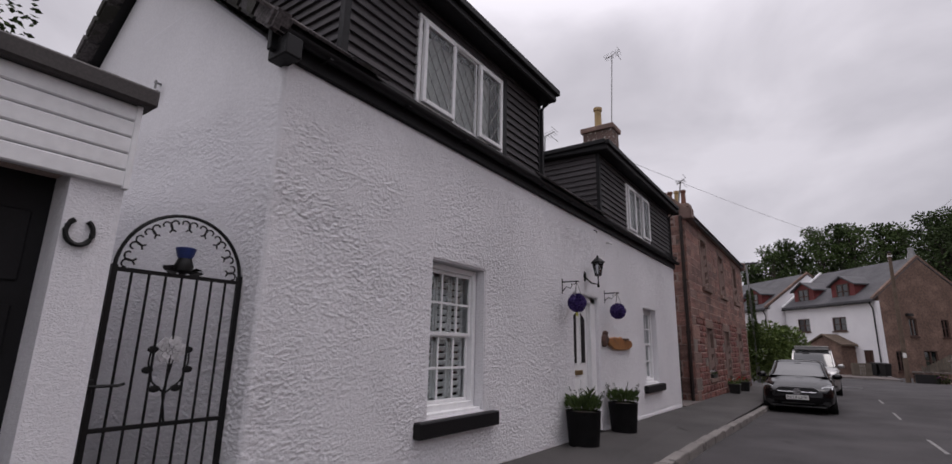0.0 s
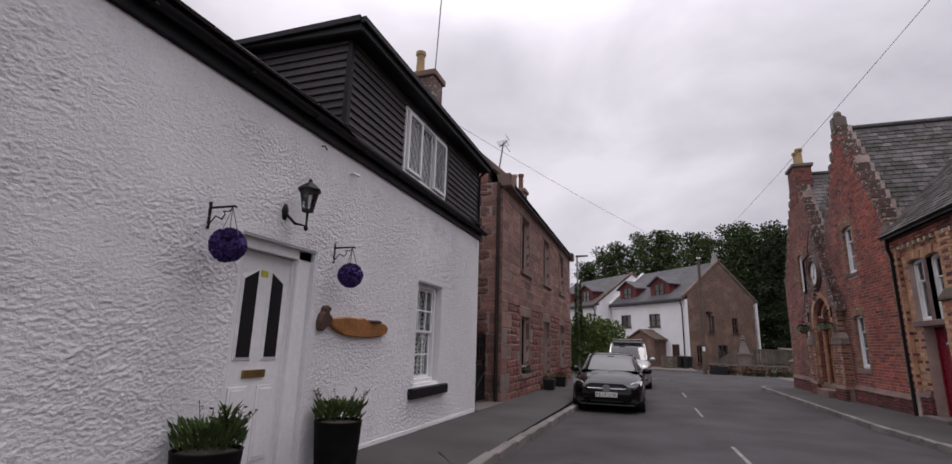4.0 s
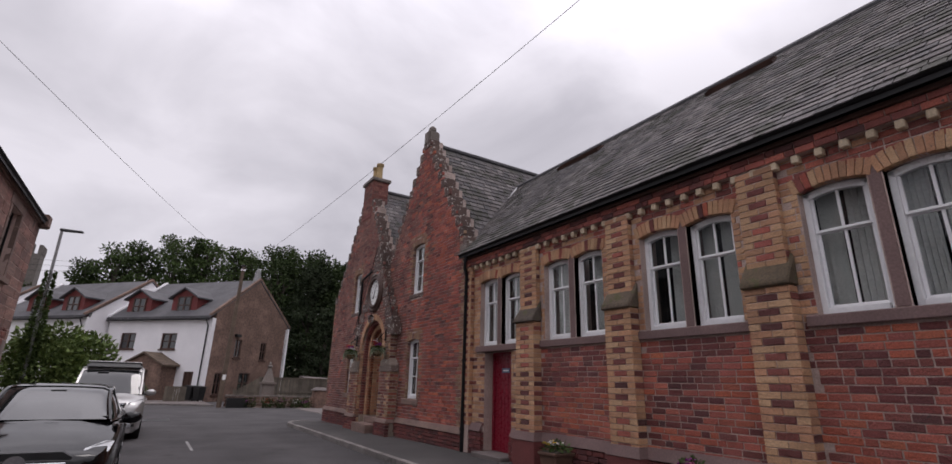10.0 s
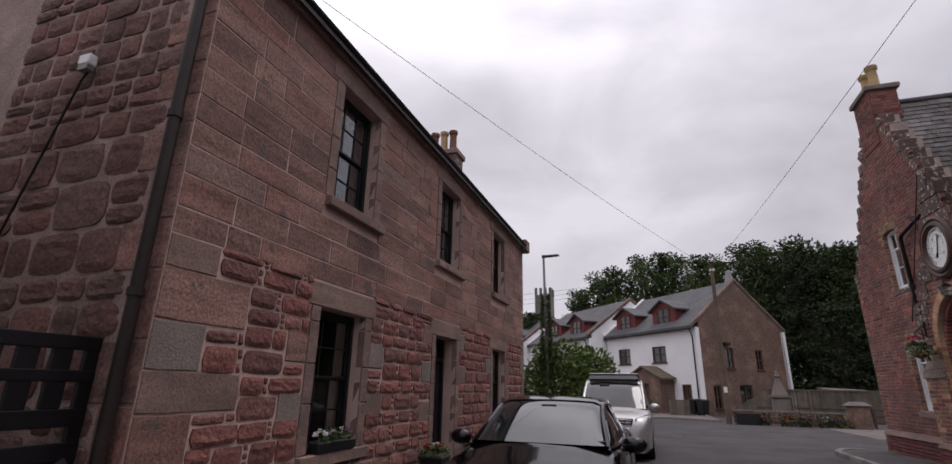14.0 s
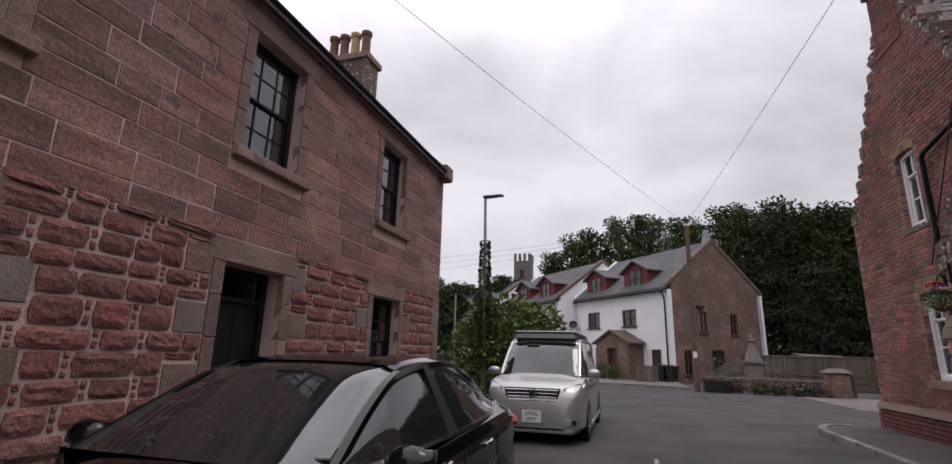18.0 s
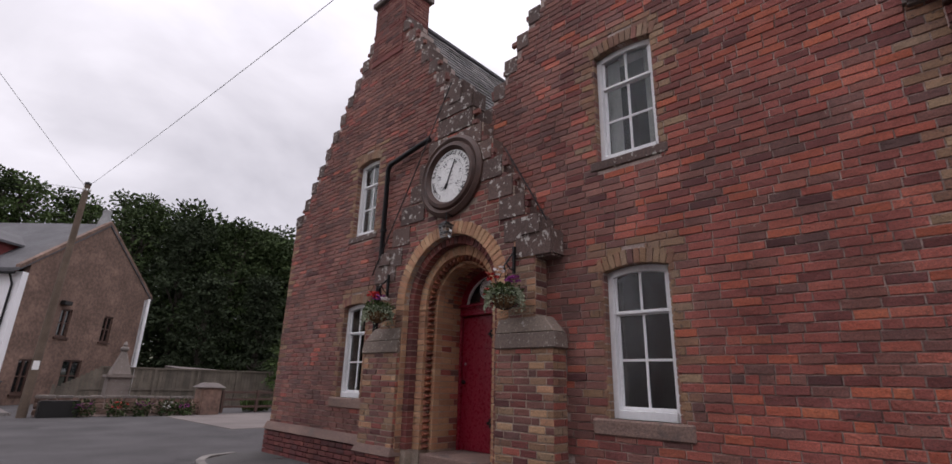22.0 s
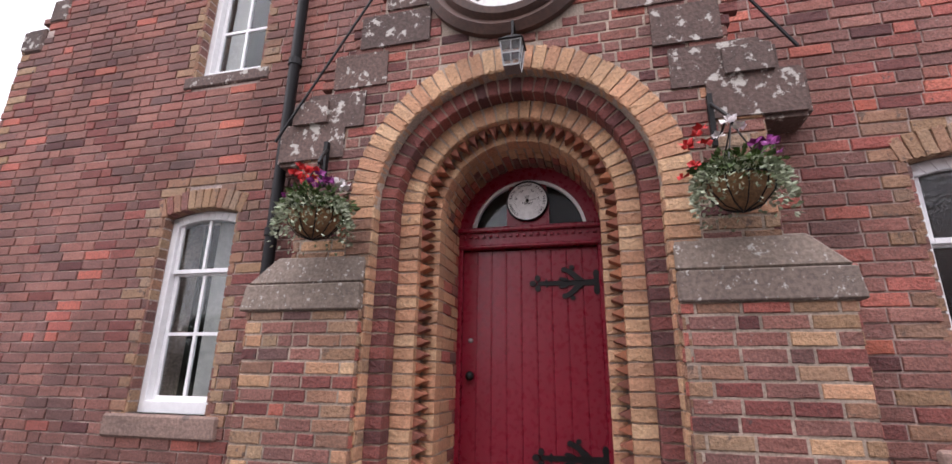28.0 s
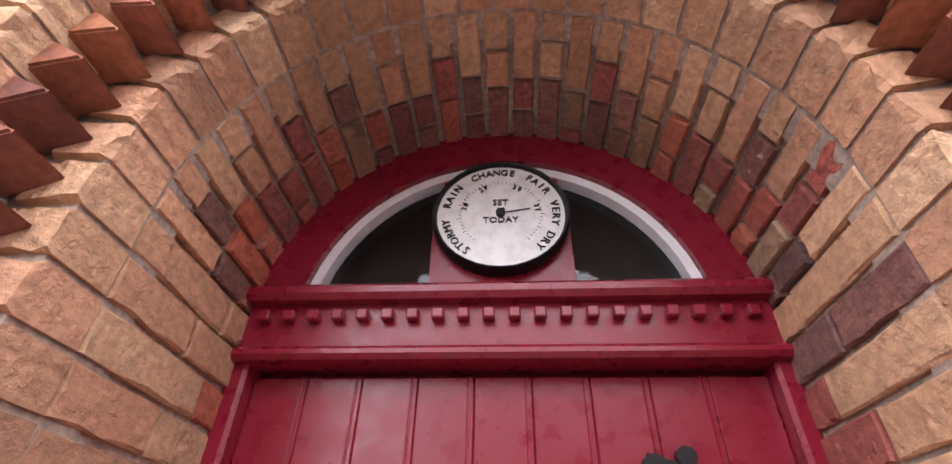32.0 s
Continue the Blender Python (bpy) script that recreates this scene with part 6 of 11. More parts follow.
for k in range(32):
    y = 7.42 + k * 0.45
    if y < y_at(7.72):
        part("ridge_tile", M().tube([(9.6, y, 7.74), (9.6, y + 0.44, 7.74)], 0.09, 8), FAR_SLATE, hroof)
for y0, y1 in ((8.0, 9.3), (13.1, 14.5), (17.6, 19.2)):
    v = M()
    for s in range(3):
        c = HE + hs_dir * (SL - 0.62 + s * 0.1) + hs_n * 0.03
        v.hexa([(c.x, y0, c.z), (c.x, y1, c.z), (c.x + hs_dir.x * 0.09, y1, c.z + hs_dir.z * 0.09), (c.x + hs_dir.x * 0.09, y0, c.z + hs_dir.z * 0.09), (c.x - 0.05, y0, c.z + 0.06), (c.x - 0.05, y1, c.z + 0.06), (c.x + hs_dir.x * 0.09, y1, c.z + hs_dir.z * 0.09 + 0.03), (c.x + hs_dir.x * 0.09, y0, c.z + hs_dir.z * 0.09 + 0.03)])
    part("ridge_vent", v, DARK_WOOD, hroof, "low brown louvred roof vent")
m = M()
p0, p1 = Vector((6.3, 19.74, 4.5)), Vector((9.6, y_at(7.72), 7.78))
m.tube([p0, p1], 0.035, 6)
part("valley_lead", m, LEAD, hroof, "pale lead valley")

# paired windows: tall white frames with one transom bar
for i, (a0, a1) in enumerate(lights):
    bay = i // 2
    cur = [((a0 + 0.06, a0 + 0.24, -0.1),), ((a1 - 0.2, a1 - 0.08),)][i % 2]
    if bay in (1, 2):
        cur = ((a0 + 0.05, a0 + 0.36, 0.05), (a1 - 0.28, a1 - 0.05))[: 2 - (i % 2) * (bay == 2)]
    if bay == 3:
        cur = ((a0 + 0.05, a1 - 0.06, 0.0),) if i % 2 else ((a0 + 0.05, a1 - 0.2),)
    if bay == 4:
        cur = ((a0 + 0.05, a1 - 0.06),)
    sash(FH, hall, a0, a1, HZ0, HZS, -0.12, 2, 1, 1, WHITE, rise=HRISE, fw=0.065, bar=0.03, deep=1.6, meet=0.64, stool=0.085, curtains=cur)

# red side door
door = thing_part("door", hall)
a0, a1, z0, z1 = HD
m = M()
for k in range(7):
    b = a0 + 0.06 + k * (a1 - a0 - 0.12) / 7
    FH.box(m, b + 0.004, b + (a1 - a0 - 0.12) / 7 - 0.004, -0.3, -0.25, z0 + 0.22, z1 - 0.06)
part("door_leaf", m, RED_PAINT, door, "crimson boarded door", bevel=0.004)
m = M()
FH.box(m, a0, a0 + 0.06, -0.34, -0.22, z0 + 0.2, z1)
FH.box(m, a1 - 0.06, a1, -0.34, -0.22, z0 + 0.2, z1)
FH.box(m, a0 + 0.06, a1 - 0.06, -0.34, -0.22, z1 - 0.06, z1)
part("door_frame", m, RED_PAINT, door, bevel=0.006)
sg = part("door_sign", FH.box(M(), a0 + 0.38, a0 + 0.66, -0.25, -0.242, 1.62, 1.72), surface("blue_grey_sign", [(0.12, 0.16, 0.25), (0.14, 0.18, 0.28)], 0.5, spread=False, bump=0), door, "small blue sign with a line of white writing")
part("writing", FH.box(M(), a0 + 0.42, a0 + 0.62, -0.242, -0.24, 1.655, 1.685), PLATE, sg)
part("lintel", FH.box(M(), a0 - 0.1, a1 + 0.1, -0.1, 0.02, z1, z1 + 0.1), MULLION, hall, bevel=0.01)
part("step", FH.box(M(), a0 - 0.05, a1 + 0.05, -0.4, 0.28, -0.4, 0.02), PALE_CONCRETE, hall, "pale stone doorstep", bevel=0.02)
room(FH, a0, a1, z0, z1, -0.4, 0.4, door)
downpipe([(6.27, 19.42, 4.4), (6.3, 19.5, 4.1), (6.38, 19.55, 3.9), (6.38, 19.55, -0.1)], 0.045, hall, BLACK)
downpipe([(6.27, 7.82, 4.4), (6.33, 7.8, 4.2), (6.38, 7.78, 4.0), (6.38, 7.78, 0.0)], 0.05, hall, BLACK)
plq = M()
plq.prism([FH.p(9.97 + 0.145 * math.cos(t), 0.1, 3.39 + 0.21 * math.sin(t) * (1.0 if math.sin(t) < 0.9 else 1.05)) for t in (2 * math.pi * i / 20 for i in range(20))], FH.n * 0.03)
pq = tagged(part("wall_plaque", plq, RED_LEAD, None, bevel=0.006), "red oval iron wall tie plate on the buttress", "wall plate")
x = M()
FH.box(x, 9.965, 9.985, 0.13, 0.142, 3.2, 3.58)
FH.box(x, 9.84, 10.1, 0.13, 0.142, 3.37, 3.39)
part("cross_bar", x, RED_LEAD, pq)

part("rear_wall", M().box(12.6, 12.9, 7.65, 19.7, -0.5, 4.4), BRICK, hall)

# ---- crow-stepped brick house joined to the hall ----
house = thing("brick_house", "crow-stepped red brick house with stone porch and white sash windows", "house", (10, 25.2, 0))
FB = Fr((6.46, 0, 0), (0, 1, 0), (-1, 0, 0))
SH, SWD = 0.35, 0.226


def step_top(c, apex):
    return lambda a: apex - math.ceil(abs(a - c) / SWD - 1e-6) * SH


t_right, t_left = step_top(22.4, 9.15), step_top(27.62, 9.3)
def house_top(a):
    return max(4.75, t_right(a), t_left(a))


H_OPEN = [(22.16, 22.93, 3.90, 5.37, 0.05), (22.18, 22.93, 0.95, 2.52, 0.055), (27.55, 28.25, 3.88, 5.36, 0.05), (27.55, 28.26, 0.97, 2.53, 0.055)]
PC, PZ = 25.28, 2.40
cuts = sorted({19.7 + 0.0001, *[22.4 + k * SWD for k in range(-14, 15)], *[27.62 + k * SWD for k in range(-14, 15)]})
rect = [(a0, a1, z0, zs + rise) for a0, a1, z0, zs, rise in H_OPEN] + [(PC - 1.0, PC + 1.0, -0.4, 3.6)]
bw = part("front_wall", wall(M(), FB, 19.7, 30.62, -0.7, house_top, rect, -0.45, -0.012, cuts=cuts), MORTAR_WORN, house)
part("end_wall", M().box(6.92, 14, 30.17, 30.62, -0.7, 4.75), BRICK, house)
part("end_wall", M().box(6.92, 14, 19.7, 20.1, -0.7, 4.75), BRICK, house)
part("rear_wall", M().box(13.7, 14, 20.1, 30.17, -0.7, 4.75), BRICK, house)


def house_pick(a, z, k):
    for a0, a1, z0, zs, rise in H_OPEN:
        e = 0.2 if k % 2 else 0.1
        if a0 - e < a < a1 + e and z0 - 0.05 < z < zs + rise + 0.3:
            return "old" if rb.random() < 0.86 else "worn"
    if a < 19.7 + (0.34 if k % 2 else 0.2) or a > 30.62 - (0.2 if k % 2 else 0.1):
        return "old" if rb.random() < 0.7 else "worn"
    q = noise.noise((a * 0.7, z * 0.9, 9.0))
    # redder and less weathered towards the hall
    if rb.random() < min(0.85, max(-0.12, (24.2 - a) * 0.3)) + 0.3 * q:
        return "hot" if rb.random() < 0.26 else ("red" if rb.random() < 0.93 else "plum")
    return "plum" if rb.random() < 0.1 - 0.15 * q else ("red" if rb.random() < 0.04 else "worn")


def not_porch(a, z):
    if z < 1.7 and 23.5 < a < 27.05:
        return False
    return not (abs(a - PC) < 1.42 and z < 3.2) and not (abs(a - PC) < 1.5 - (z - 3.0) * 0.52 and z >= 3.0)


op_v = [(a0 - 0.01, a1 + 0.01, z0 - 0.13, zs + 0.03, rise + 0.16) for a0, a1, z0, zs, rise in H_OPEN]
gb = bricks(FB, 19.7, 30.62, 0.38, 9.1, op_v, house_pick, rb, top=house_top, keep=not_porch, gap=0.012, length=0.25)
gb = merge(gb, bricks(FB, 19.68, 30.68, -0.6, 0.3, [(24.2, 26.4, -0.7, 0.6, 0.001)], lambda a, z, k: "plum" if rb.random() < 0.5 else "soot", rb, d=0.06, dep=0.1, keep=lambda a, z: not 23.4 < a < 27.1))
for a0, a1, z0, zs, rise in H_OPEN:
    h = (a1 - a0) / 2
    R = (h * h + rise * rise) / (2 * rise)
    t = math.asin(h / R)
    for q in voussoirs(FB, (a0 + a1) / 2, zs + rise - R, R, R + 0.17, math.pi / 2 - t * 1.12, math.pi / 2 + t * 1.12, 12, 0.006, 0.09):
        gb.setdefault("old" if rb.random() < 0.9 else "worn", []).append(q)
# brick reveals of the windows
for a0, a1, z0, zs, rise in H_OPEN:
    for a, s in ((a0, 1), (a1, -1)):
        Fj = Fr((6.46, a, 0), (1, 0, 0), (0, s, 0))
        for k in range(int((zs - z0) / COURSE)):
            gb.setdefault("old" if rb.random() < 0.7 else "worn", []).append(Fj.piece(0.046, 0.004, z0 + (k + 0.5) * COURSE, 0.085, COURSE - 0.013, 0.05))
lay_all(bw, gb, (6.4, 22.6, 1.6), 220)
for s0, s1 in ((19.66, 23.45), (27.08, 30.7)):
    m = M()
    p = FB.p
    m.hexa([p(s0, 0, 0.28), p(s1, 0, 0.28), p(s1, 0.085, 0.28), p(s0, 0.085, 0.28), p(s0, 0, 0.42), p(s1, 0, 0.42), p(s1, 0.012, 0.42), p(s0, 0.012, 0.42)])
    part("plinth_course", m, DRESSED, house, "splayed stone plinth course")
for a0, a1, z0, zs, rise in H_OPEN:
    if z0 > 3:
        part("sill_stone", FB.box(M(), a0 - 0.1, a1 + 0.1, -0.14, 0.014, z0 - 0.12, z0), CROW, house, "thin weathered stone sill", bevel=0.012)
    else:
        part("sill_stone", FB.box(M(), a0 - 0.13, a1 + 0.2, -0.14, 0.022, z0 - 0.17, z0), DRESSED, house, "worn brown stone sill", bevel=0.018)


def crow_steps(F, top, centre, n0, n1, wd, d0, d1, parent, r, cope=0.05, limit=None):
    """Lichened stones on every step of a gable."""
    for k in range(n0, n1):
        a0 = centre + k * wd
        mid = a0 + wd / 2
        z = top(mid)
        if limit and not limit(mid, z):
            continue
        s = M()
        j = lambda: r.uniform(-0.012, 0.012)
        F.box(s, a0 - 0.008 + j(), a0 + wd + 0.008 + j(), d0, 0.014 + j() * 0.5, z - 0.24, z + cope)
        part("crow_step", s, CROW, parent, bevel=0.018)


crow_steps(FB, t_right, 22.4, -13, 11, SWD, -0.35, 0.03, house, rb, limit=lambda a, z: z >= house_top(a) - 0.01)
crow_steps(FB, t_left, 27.62, -12, 14, SWD, -0.35, 0.03, house, rb, limit=lambda a, z: z >= house_top(a) - 0.01 and abs(a - 27.62) > 0.4)
part("apex_stone", FB.box(M(), 22.22, 22.58, -0.36, 0.04, 8.7, 9.2), GREY_STONE, house, "lichened stone at the gable apex", bevel=0.05)
part("apex_stone", M().ball(FB.p(22.4, -0.16, 9.28), 0.13, 0.15, 0.14, 8), GREY_STONE, house)
part("kneeler", FB.box(M(), 19.6, 19.95, -0.3, 0.08, 4.45, 4.8), GREY_STONE, house, bevel=0.03)
part("kneeler", FB.box(M(), 30.34, 30.64, -0.3, 0.02, 4.52, 4.8), CROW, house, bevel=0.03)
# chimney on the further gable
ch = part("chimney", FB.box(M(), 27.12, 28.12, -0.62, 0.02, 7.6, 9.15), BRICK_PLUM, house, "square brick chimney stack", bevel=0.015)
cb = {}
for Fx, a0, a1 in ((FB, 27.12, 28.12), (Fr((6.46, 27.12, 0), (1, 0, 0), (0, -1, 0)), 0.0, 0.62)):
    cb = merge(cb, bricks(Fx, a0, a1, 7.75, 9.12, [], lambda a, z, k: "worn" if rb.random() < 0.7 else "plum", rb, d=0.03 if Fx is FB else 0.008, dep=0.03))
lay_all(ch, cb, (6.4, 27.6, 8), 40)
part("chimney_cope", FB.box(M(), 27.04, 28.2, -0.7, 0.1, 9.12, 9.26), GREY_STONE, ch, bevel=0.02)
for a, d in ((27.4, -0.3), (27.85, -0.3)):
    part("chimney_pot", M().lathe([(0.15, 9.26), (0.16, 9.34), (0.12, 9.42), (0.11, 9.85), (0.15, 9.9), (0.15, 10.0), (0.1, 10.0), (0.09, 9.4)], FB.p(a, d, 0), 14), POT_CLAY, ch, smooth=True)
# roofs behind the two gables
rfm = M()
for c, zr in ((22.4, 8.75), (27.62, 8.9)):
    for sgn in (-1, 1):
        e = 2.75 if sgn < 0 and c < 25 else (2.62 if c < 25 or sgn < 0 else 3.05)
        ze = zr - GSL * e
        rfm.hexa([(6.6, c + sgn * e, ze - 0.1), (14, c + sgn * e, ze - 0.1), (14, c, zr - 0.1), (6.6, c, zr - 0.1), (6.6, c + sgn * e, ze), (14, c + sgn * e, ze), (14, c, zr), (6.6, c, zr)])
gr = part("roof", rfm, SLATE_BED, house, "weathered grey slate roof")
mats = []
for c, zr, e in ((22.4, 8.75, 2.72), (27.62, 8.9, 2.6)):
    d = Vector((0, 1, GSL)).normalized()
    nn = Vector((0, -GSL, 1)).normalized()
    L = math.hypot(e, e * GSL)
    for k in range(int(L / 0.2)):
        o = Vector((0, c - e, zr - GSL * e)) + d * (0.2 * (k + 0.5)) + nn * 0.012
        x = 6.62 + (0.12 if k % 2 else 0)
        while x < 12.5:
            w = rb.uniform(0.22, 0.27)
            if not (c < 25 and x > 6.6 + (o.z - 4.3) * 1.03 + 0.4):
                mats.append(slate_at(o, d, nn, Vector((1, 0, 0)), x + w / 2, w - 0.008, 0.26))
            x += w
lay(gr, "slate", mats, SLATE_UNITS, SLATE, (6.5, 20, 6), 200)
part("ridge", M().tube([(6.6, 22.4, 8.78), (14, 22.4, 8.78)], 0.08, 8), FAR_SLATE, gr)
part("ridge", M().tube([(7.0, 27.62, 8.93), (14, 27.62, 8.93)], 0.08, 8), FAR_SLATE, gr)

# windows of the house
for i, (a0, a1, z0, zs, rise) in enumerate(H_OPEN):
    up = z0 > 3
    low_right = i == 1
    sash(FB, house, a0, a1, z0, zs, -0.095, 2, 1, 2, WHITE, rise=rise, fw=0.06, bar=0.026, deep=1.2, meet=0.68, stool=0.09, glass=FROST if low_right else GLASS, curtains=((a0 + 0.05, a0 + 0.22), (a1 - 0.22, a1 - 0.05)) if up else (((a0 + 0.06, a1 - 0.3),) if i == 3 else ()))

# porch
FP = Fr((6.235, 0, 0), (0, 1, 0), (-1, 0, 0))
porch = thing_part("porch", house)
PT = lambda a: 5.98 - math.ceil(abs(a - PC + 0.02) / 0.2 - 1e-6) * 0.33
P0, P1 = 23.72, 26.84
def porch_top(a):
    return max(3.1, PT(a)) if P0 <= a <= P1 else 0
pcuts = [PC - 0.02 + k * 0.2 for k in range(-9, 10)]
n = 24
arch = [(PC + 0.95 * math.cos(math.pi * i / n), PZ + 0.95 * math.sin(math.pi * i / n)) for i in range(n + 1)]


def arch_wall(F, a0, a1, zb, top, r, d0, d1, cuts):
    """A wall with a round-headed opening, cut in narrow columns over the arch."""
    m = M()
    xs = sorted({a0, a1, PC - r, PC + r, *[PC + r * math.cos(math.pi * i / 28) for i in range(29)], *[c for c in cuts if a0 < c < a1]})
    for p, q in zip(xs, xs[1:]):
        if q - p < 1e-5:
            continue
        mid = (p + q) / 2
        zt = top(mid)
        if abs(mid - PC) < r:
            f = lambda a: PZ + math.sqrt(max(0, r * r - (a - PC) ** 2))
            F.box(m, p, q, d0, d1, f(p), zt, f(q), zt)
        else:
            F.box(m, p, q, d0, d1, zb, zt)
    return m


pw = part("porch_wall", weld(arch_wall(FP, P0, P1, -0.5, porch_top, 0.95, -0.24, -0.008, pcuts)), MORTAR_GREY, porch)


def porch_pick(a, z, k):
    if (P0 + 0.0 < a < P0 + (0.3 if k % 2 else 0.18) or P1 - (0.3 if k % 2 else 0.18) < a) and z < 3.2:
        return rb.choice(("old", "buff", "old", "worn"))
    if abs(a - PC) < 1.14 + (0.2 if k % 2 else 0.08) and z < 2.4:
        return rb.choice(("old", "old", "buff", "hot"))
    return "worn" if rb.random() < 0.6 else ("plum" if rb.random() < 0.5 else "red")


bh = [(PC - 1.14, PC + 1.14, -1, PZ, 1.14)]
pb = bricks(FP, P0, P1, -0.4, 5.9, bh, porch_pick, rb, top=porch_top, keep=lambda a, z: math.hypot(a - PC, z - 4.28) > 0.68 and z > 1.7)
for s in (-1, 1):
    Fs = Fr((6.235, P0 if s < 0 else P1, 0), (1, 0, 0), (0, s, 0))
    pb = merge(pb, bricks(Fs, 0.0, 0.24, 1.9, 3.1, [], lambda a, z, k: "old" if k % 2 else "plum", rb, d=0.004, dep=0.05))
# jambs of the outer order
for k in range(int((PZ + 0.4) / COURSE)):
    z = PZ - (k + 0.5) * COURSE
    for s in (-1, 1):
        w = 0.19
        pb.setdefault("old" if rb.random() < 0.45 else "buff", []).append(FP.piece(PC + s * (0.95 + w / 2), 0.004, z, w - 0.01, COURSE - 0.011, 0.1))
        Fj = Fr((6.235, PC + s * 0.95, 0), (1, 0, 0), (0, -s, 0))
        pb.setdefault("old" if rb.random() < 0.3 else "buff", []).append(Fj.piece(0.052, 0.007, z, 0.105, COURSE - 0.011, 0.05))
pb["buff"] += voussoirs(FP, PC, PZ, 0.95, 1.145, 0, math.pi, 36, 0.006, 0.12)
# receding orders: plum, buff, toothed, buff, and the deep soffit
ORD = [("plum", 6.33, 0.83, 0.95, 0.13), ("buff", 6.45, 0.685, 0.83, 0.13), ("buff", 6.60, 0.575, 0.67, 0.12)]
back = M()
for mt, x, r0, r1, dep in ORD:
    Fo = Fr((x, 0, 0), (0, 1, 0), (-1, 0, 0))
    na = int(math.pi * (r0 + r1) / 2 / 0.086)
    pb.setdefault(mt, []).extend(voussoirs(Fo, PC, PZ, r0, r1, 0, math.pi, na, 0.0, dep, 0.016))
    for k in range(int((PZ - 0.28) / COURSE)):
        z = PZ - (k + 0.5) * COURSE
        for s in (-1, 1):
            pb[mt].append(Fo.piece(PC + s * (r0 + r1) / 2, rb.uniform(-0.003, 0.003), z, r1 - r0, COURSE - 0.011, dep))
    # mortar bed behind each order
    for i in range(32):
        t0, t1 = math.pi * i / 32, math.pi * (i + 1) / 32
        q = [(PC + rr * math.cos(t), PZ + rr * math.sin(t)) for rr, t in ((r0 + 0.006, t0), (r1 + 0.03, t0), (r1 + 0.03, t1), (r0 + 0.006, t1))]
        back.add([Fo.p(a, d, z) for d in (-0.012, -0.2) for a, z in q], [(0, 1, 2, 3), (7, 6, 5, 4), (0, 4, 5, 1), (1, 5, 6, 2), (2, 6, 7, 3), (3, 7, 4, 0)])
    for s in (-1, 1):
        lo, hi = sorted((PC + s * (r0 + 0.006), PC + s * (r1 + 0.03)))
        Fo.box(back, lo, hi, -0.2, -0.012, -0.3, PZ)
# soffit ring between the last order and the door
Fd = Fr((7.15, 0, 0), (0, 1, 0), (-1, 0, 0))
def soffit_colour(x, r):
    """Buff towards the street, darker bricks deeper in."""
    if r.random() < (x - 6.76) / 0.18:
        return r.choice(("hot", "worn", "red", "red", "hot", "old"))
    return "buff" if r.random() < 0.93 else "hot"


na = 27
for i in range(na):
    t = math.pi * (i + 0.5) / na
    cut = rb.uniform(6.8, 6.84) if i % 2 else rb.uniform(6.9, 6.95)
    nxt = cut + rb.uniform(0.1, 0.13)
    u, v = Vector((0, -math.sin(t), math.cos(t))), Vector((0, -math.cos(t), -math.sin(t)))
    for x0, x1 in ((6.722, cut), (cut, nxt), (nxt, 7.13)):
        w, h = math.pi * 0.605 / na - rb.uniform(0.013, 0.021), (x1 - x0) - rb.uniform(0.012, 0.02)
        c = Vector(((x0 + x1) / 2, PC + (0.607 + rb.uniform(-0.003, 0.003)) * math.cos(t), PZ + 0.607 * math.sin(t)))
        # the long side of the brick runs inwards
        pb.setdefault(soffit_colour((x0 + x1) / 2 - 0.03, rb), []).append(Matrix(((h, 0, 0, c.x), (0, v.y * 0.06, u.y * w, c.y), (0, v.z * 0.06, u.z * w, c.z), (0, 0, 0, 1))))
for k in range(int((PZ - 0.28) / COURSE)):
    z = PZ - (k + 0.5) * COURSE
    for s in (-1, 1):
        cut = 6.94 if k % 2 else 7.03
        for x0, x1 in ((6.722, cut), (cut, 7.13)):
            Fj = Fr((x0, PC + s * 0.577, 0), (1, 0, 0), (0, -s, 0))
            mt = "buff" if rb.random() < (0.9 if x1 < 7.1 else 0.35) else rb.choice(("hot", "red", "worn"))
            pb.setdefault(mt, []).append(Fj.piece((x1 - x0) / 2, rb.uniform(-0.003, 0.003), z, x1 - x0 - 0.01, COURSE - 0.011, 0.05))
for i in range(32):
    t0, t1 = math.pi * i / 32, math.pi * (i + 1) / 32
    q = [(PC + rr * math.cos(t), PZ + rr * math.sin(t)) for rr, t in ((0.594, t0), (0.9, t0), (0.9, t1), (0.594, t1))]
    back.add([Fd.p(a, d, z) for d in (0.42, 0.0) for a, z in q], [(0, 1, 2, 3), (7, 6, 5, 4), (0, 4, 5, 1), (1, 5, 6, 2), (2, 6, 7, 3), (3, 7, 4, 0)])
for s in (-1, 1):
    lo, hi = sorted((PC + s * 0.588, PC + s * 1.0))
    Fd.box(back, lo, hi, 0.0, 0.42, -0.3, PZ)
part("arch_bed", back, MORTAR_GREY, porch, fix=False)
# dog-tooth order: triangular terracotta blocks
tooth = M()
tooth.add([(-0.5, 0, -0.5), (0.5, 0, -0.5), (0, 1, -0.5), (-0.5, 0, 0.5), (0.5, 0, 0.5), (0, 1, 0.5)], [(0, 2, 1), (3, 4, 5), (0, 1, 4, 3), (1, 2, 5, 4), (2, 0, 3, 5)])
tm = mesh_from(tooth, "dog_tooth", 0.05)
tm.materials.append(TERRACOTTA)


def add_tooth(q):
    ob = new("dog_tooth", tm)
    ob.parent = porch
    ob.matrix_basis = q


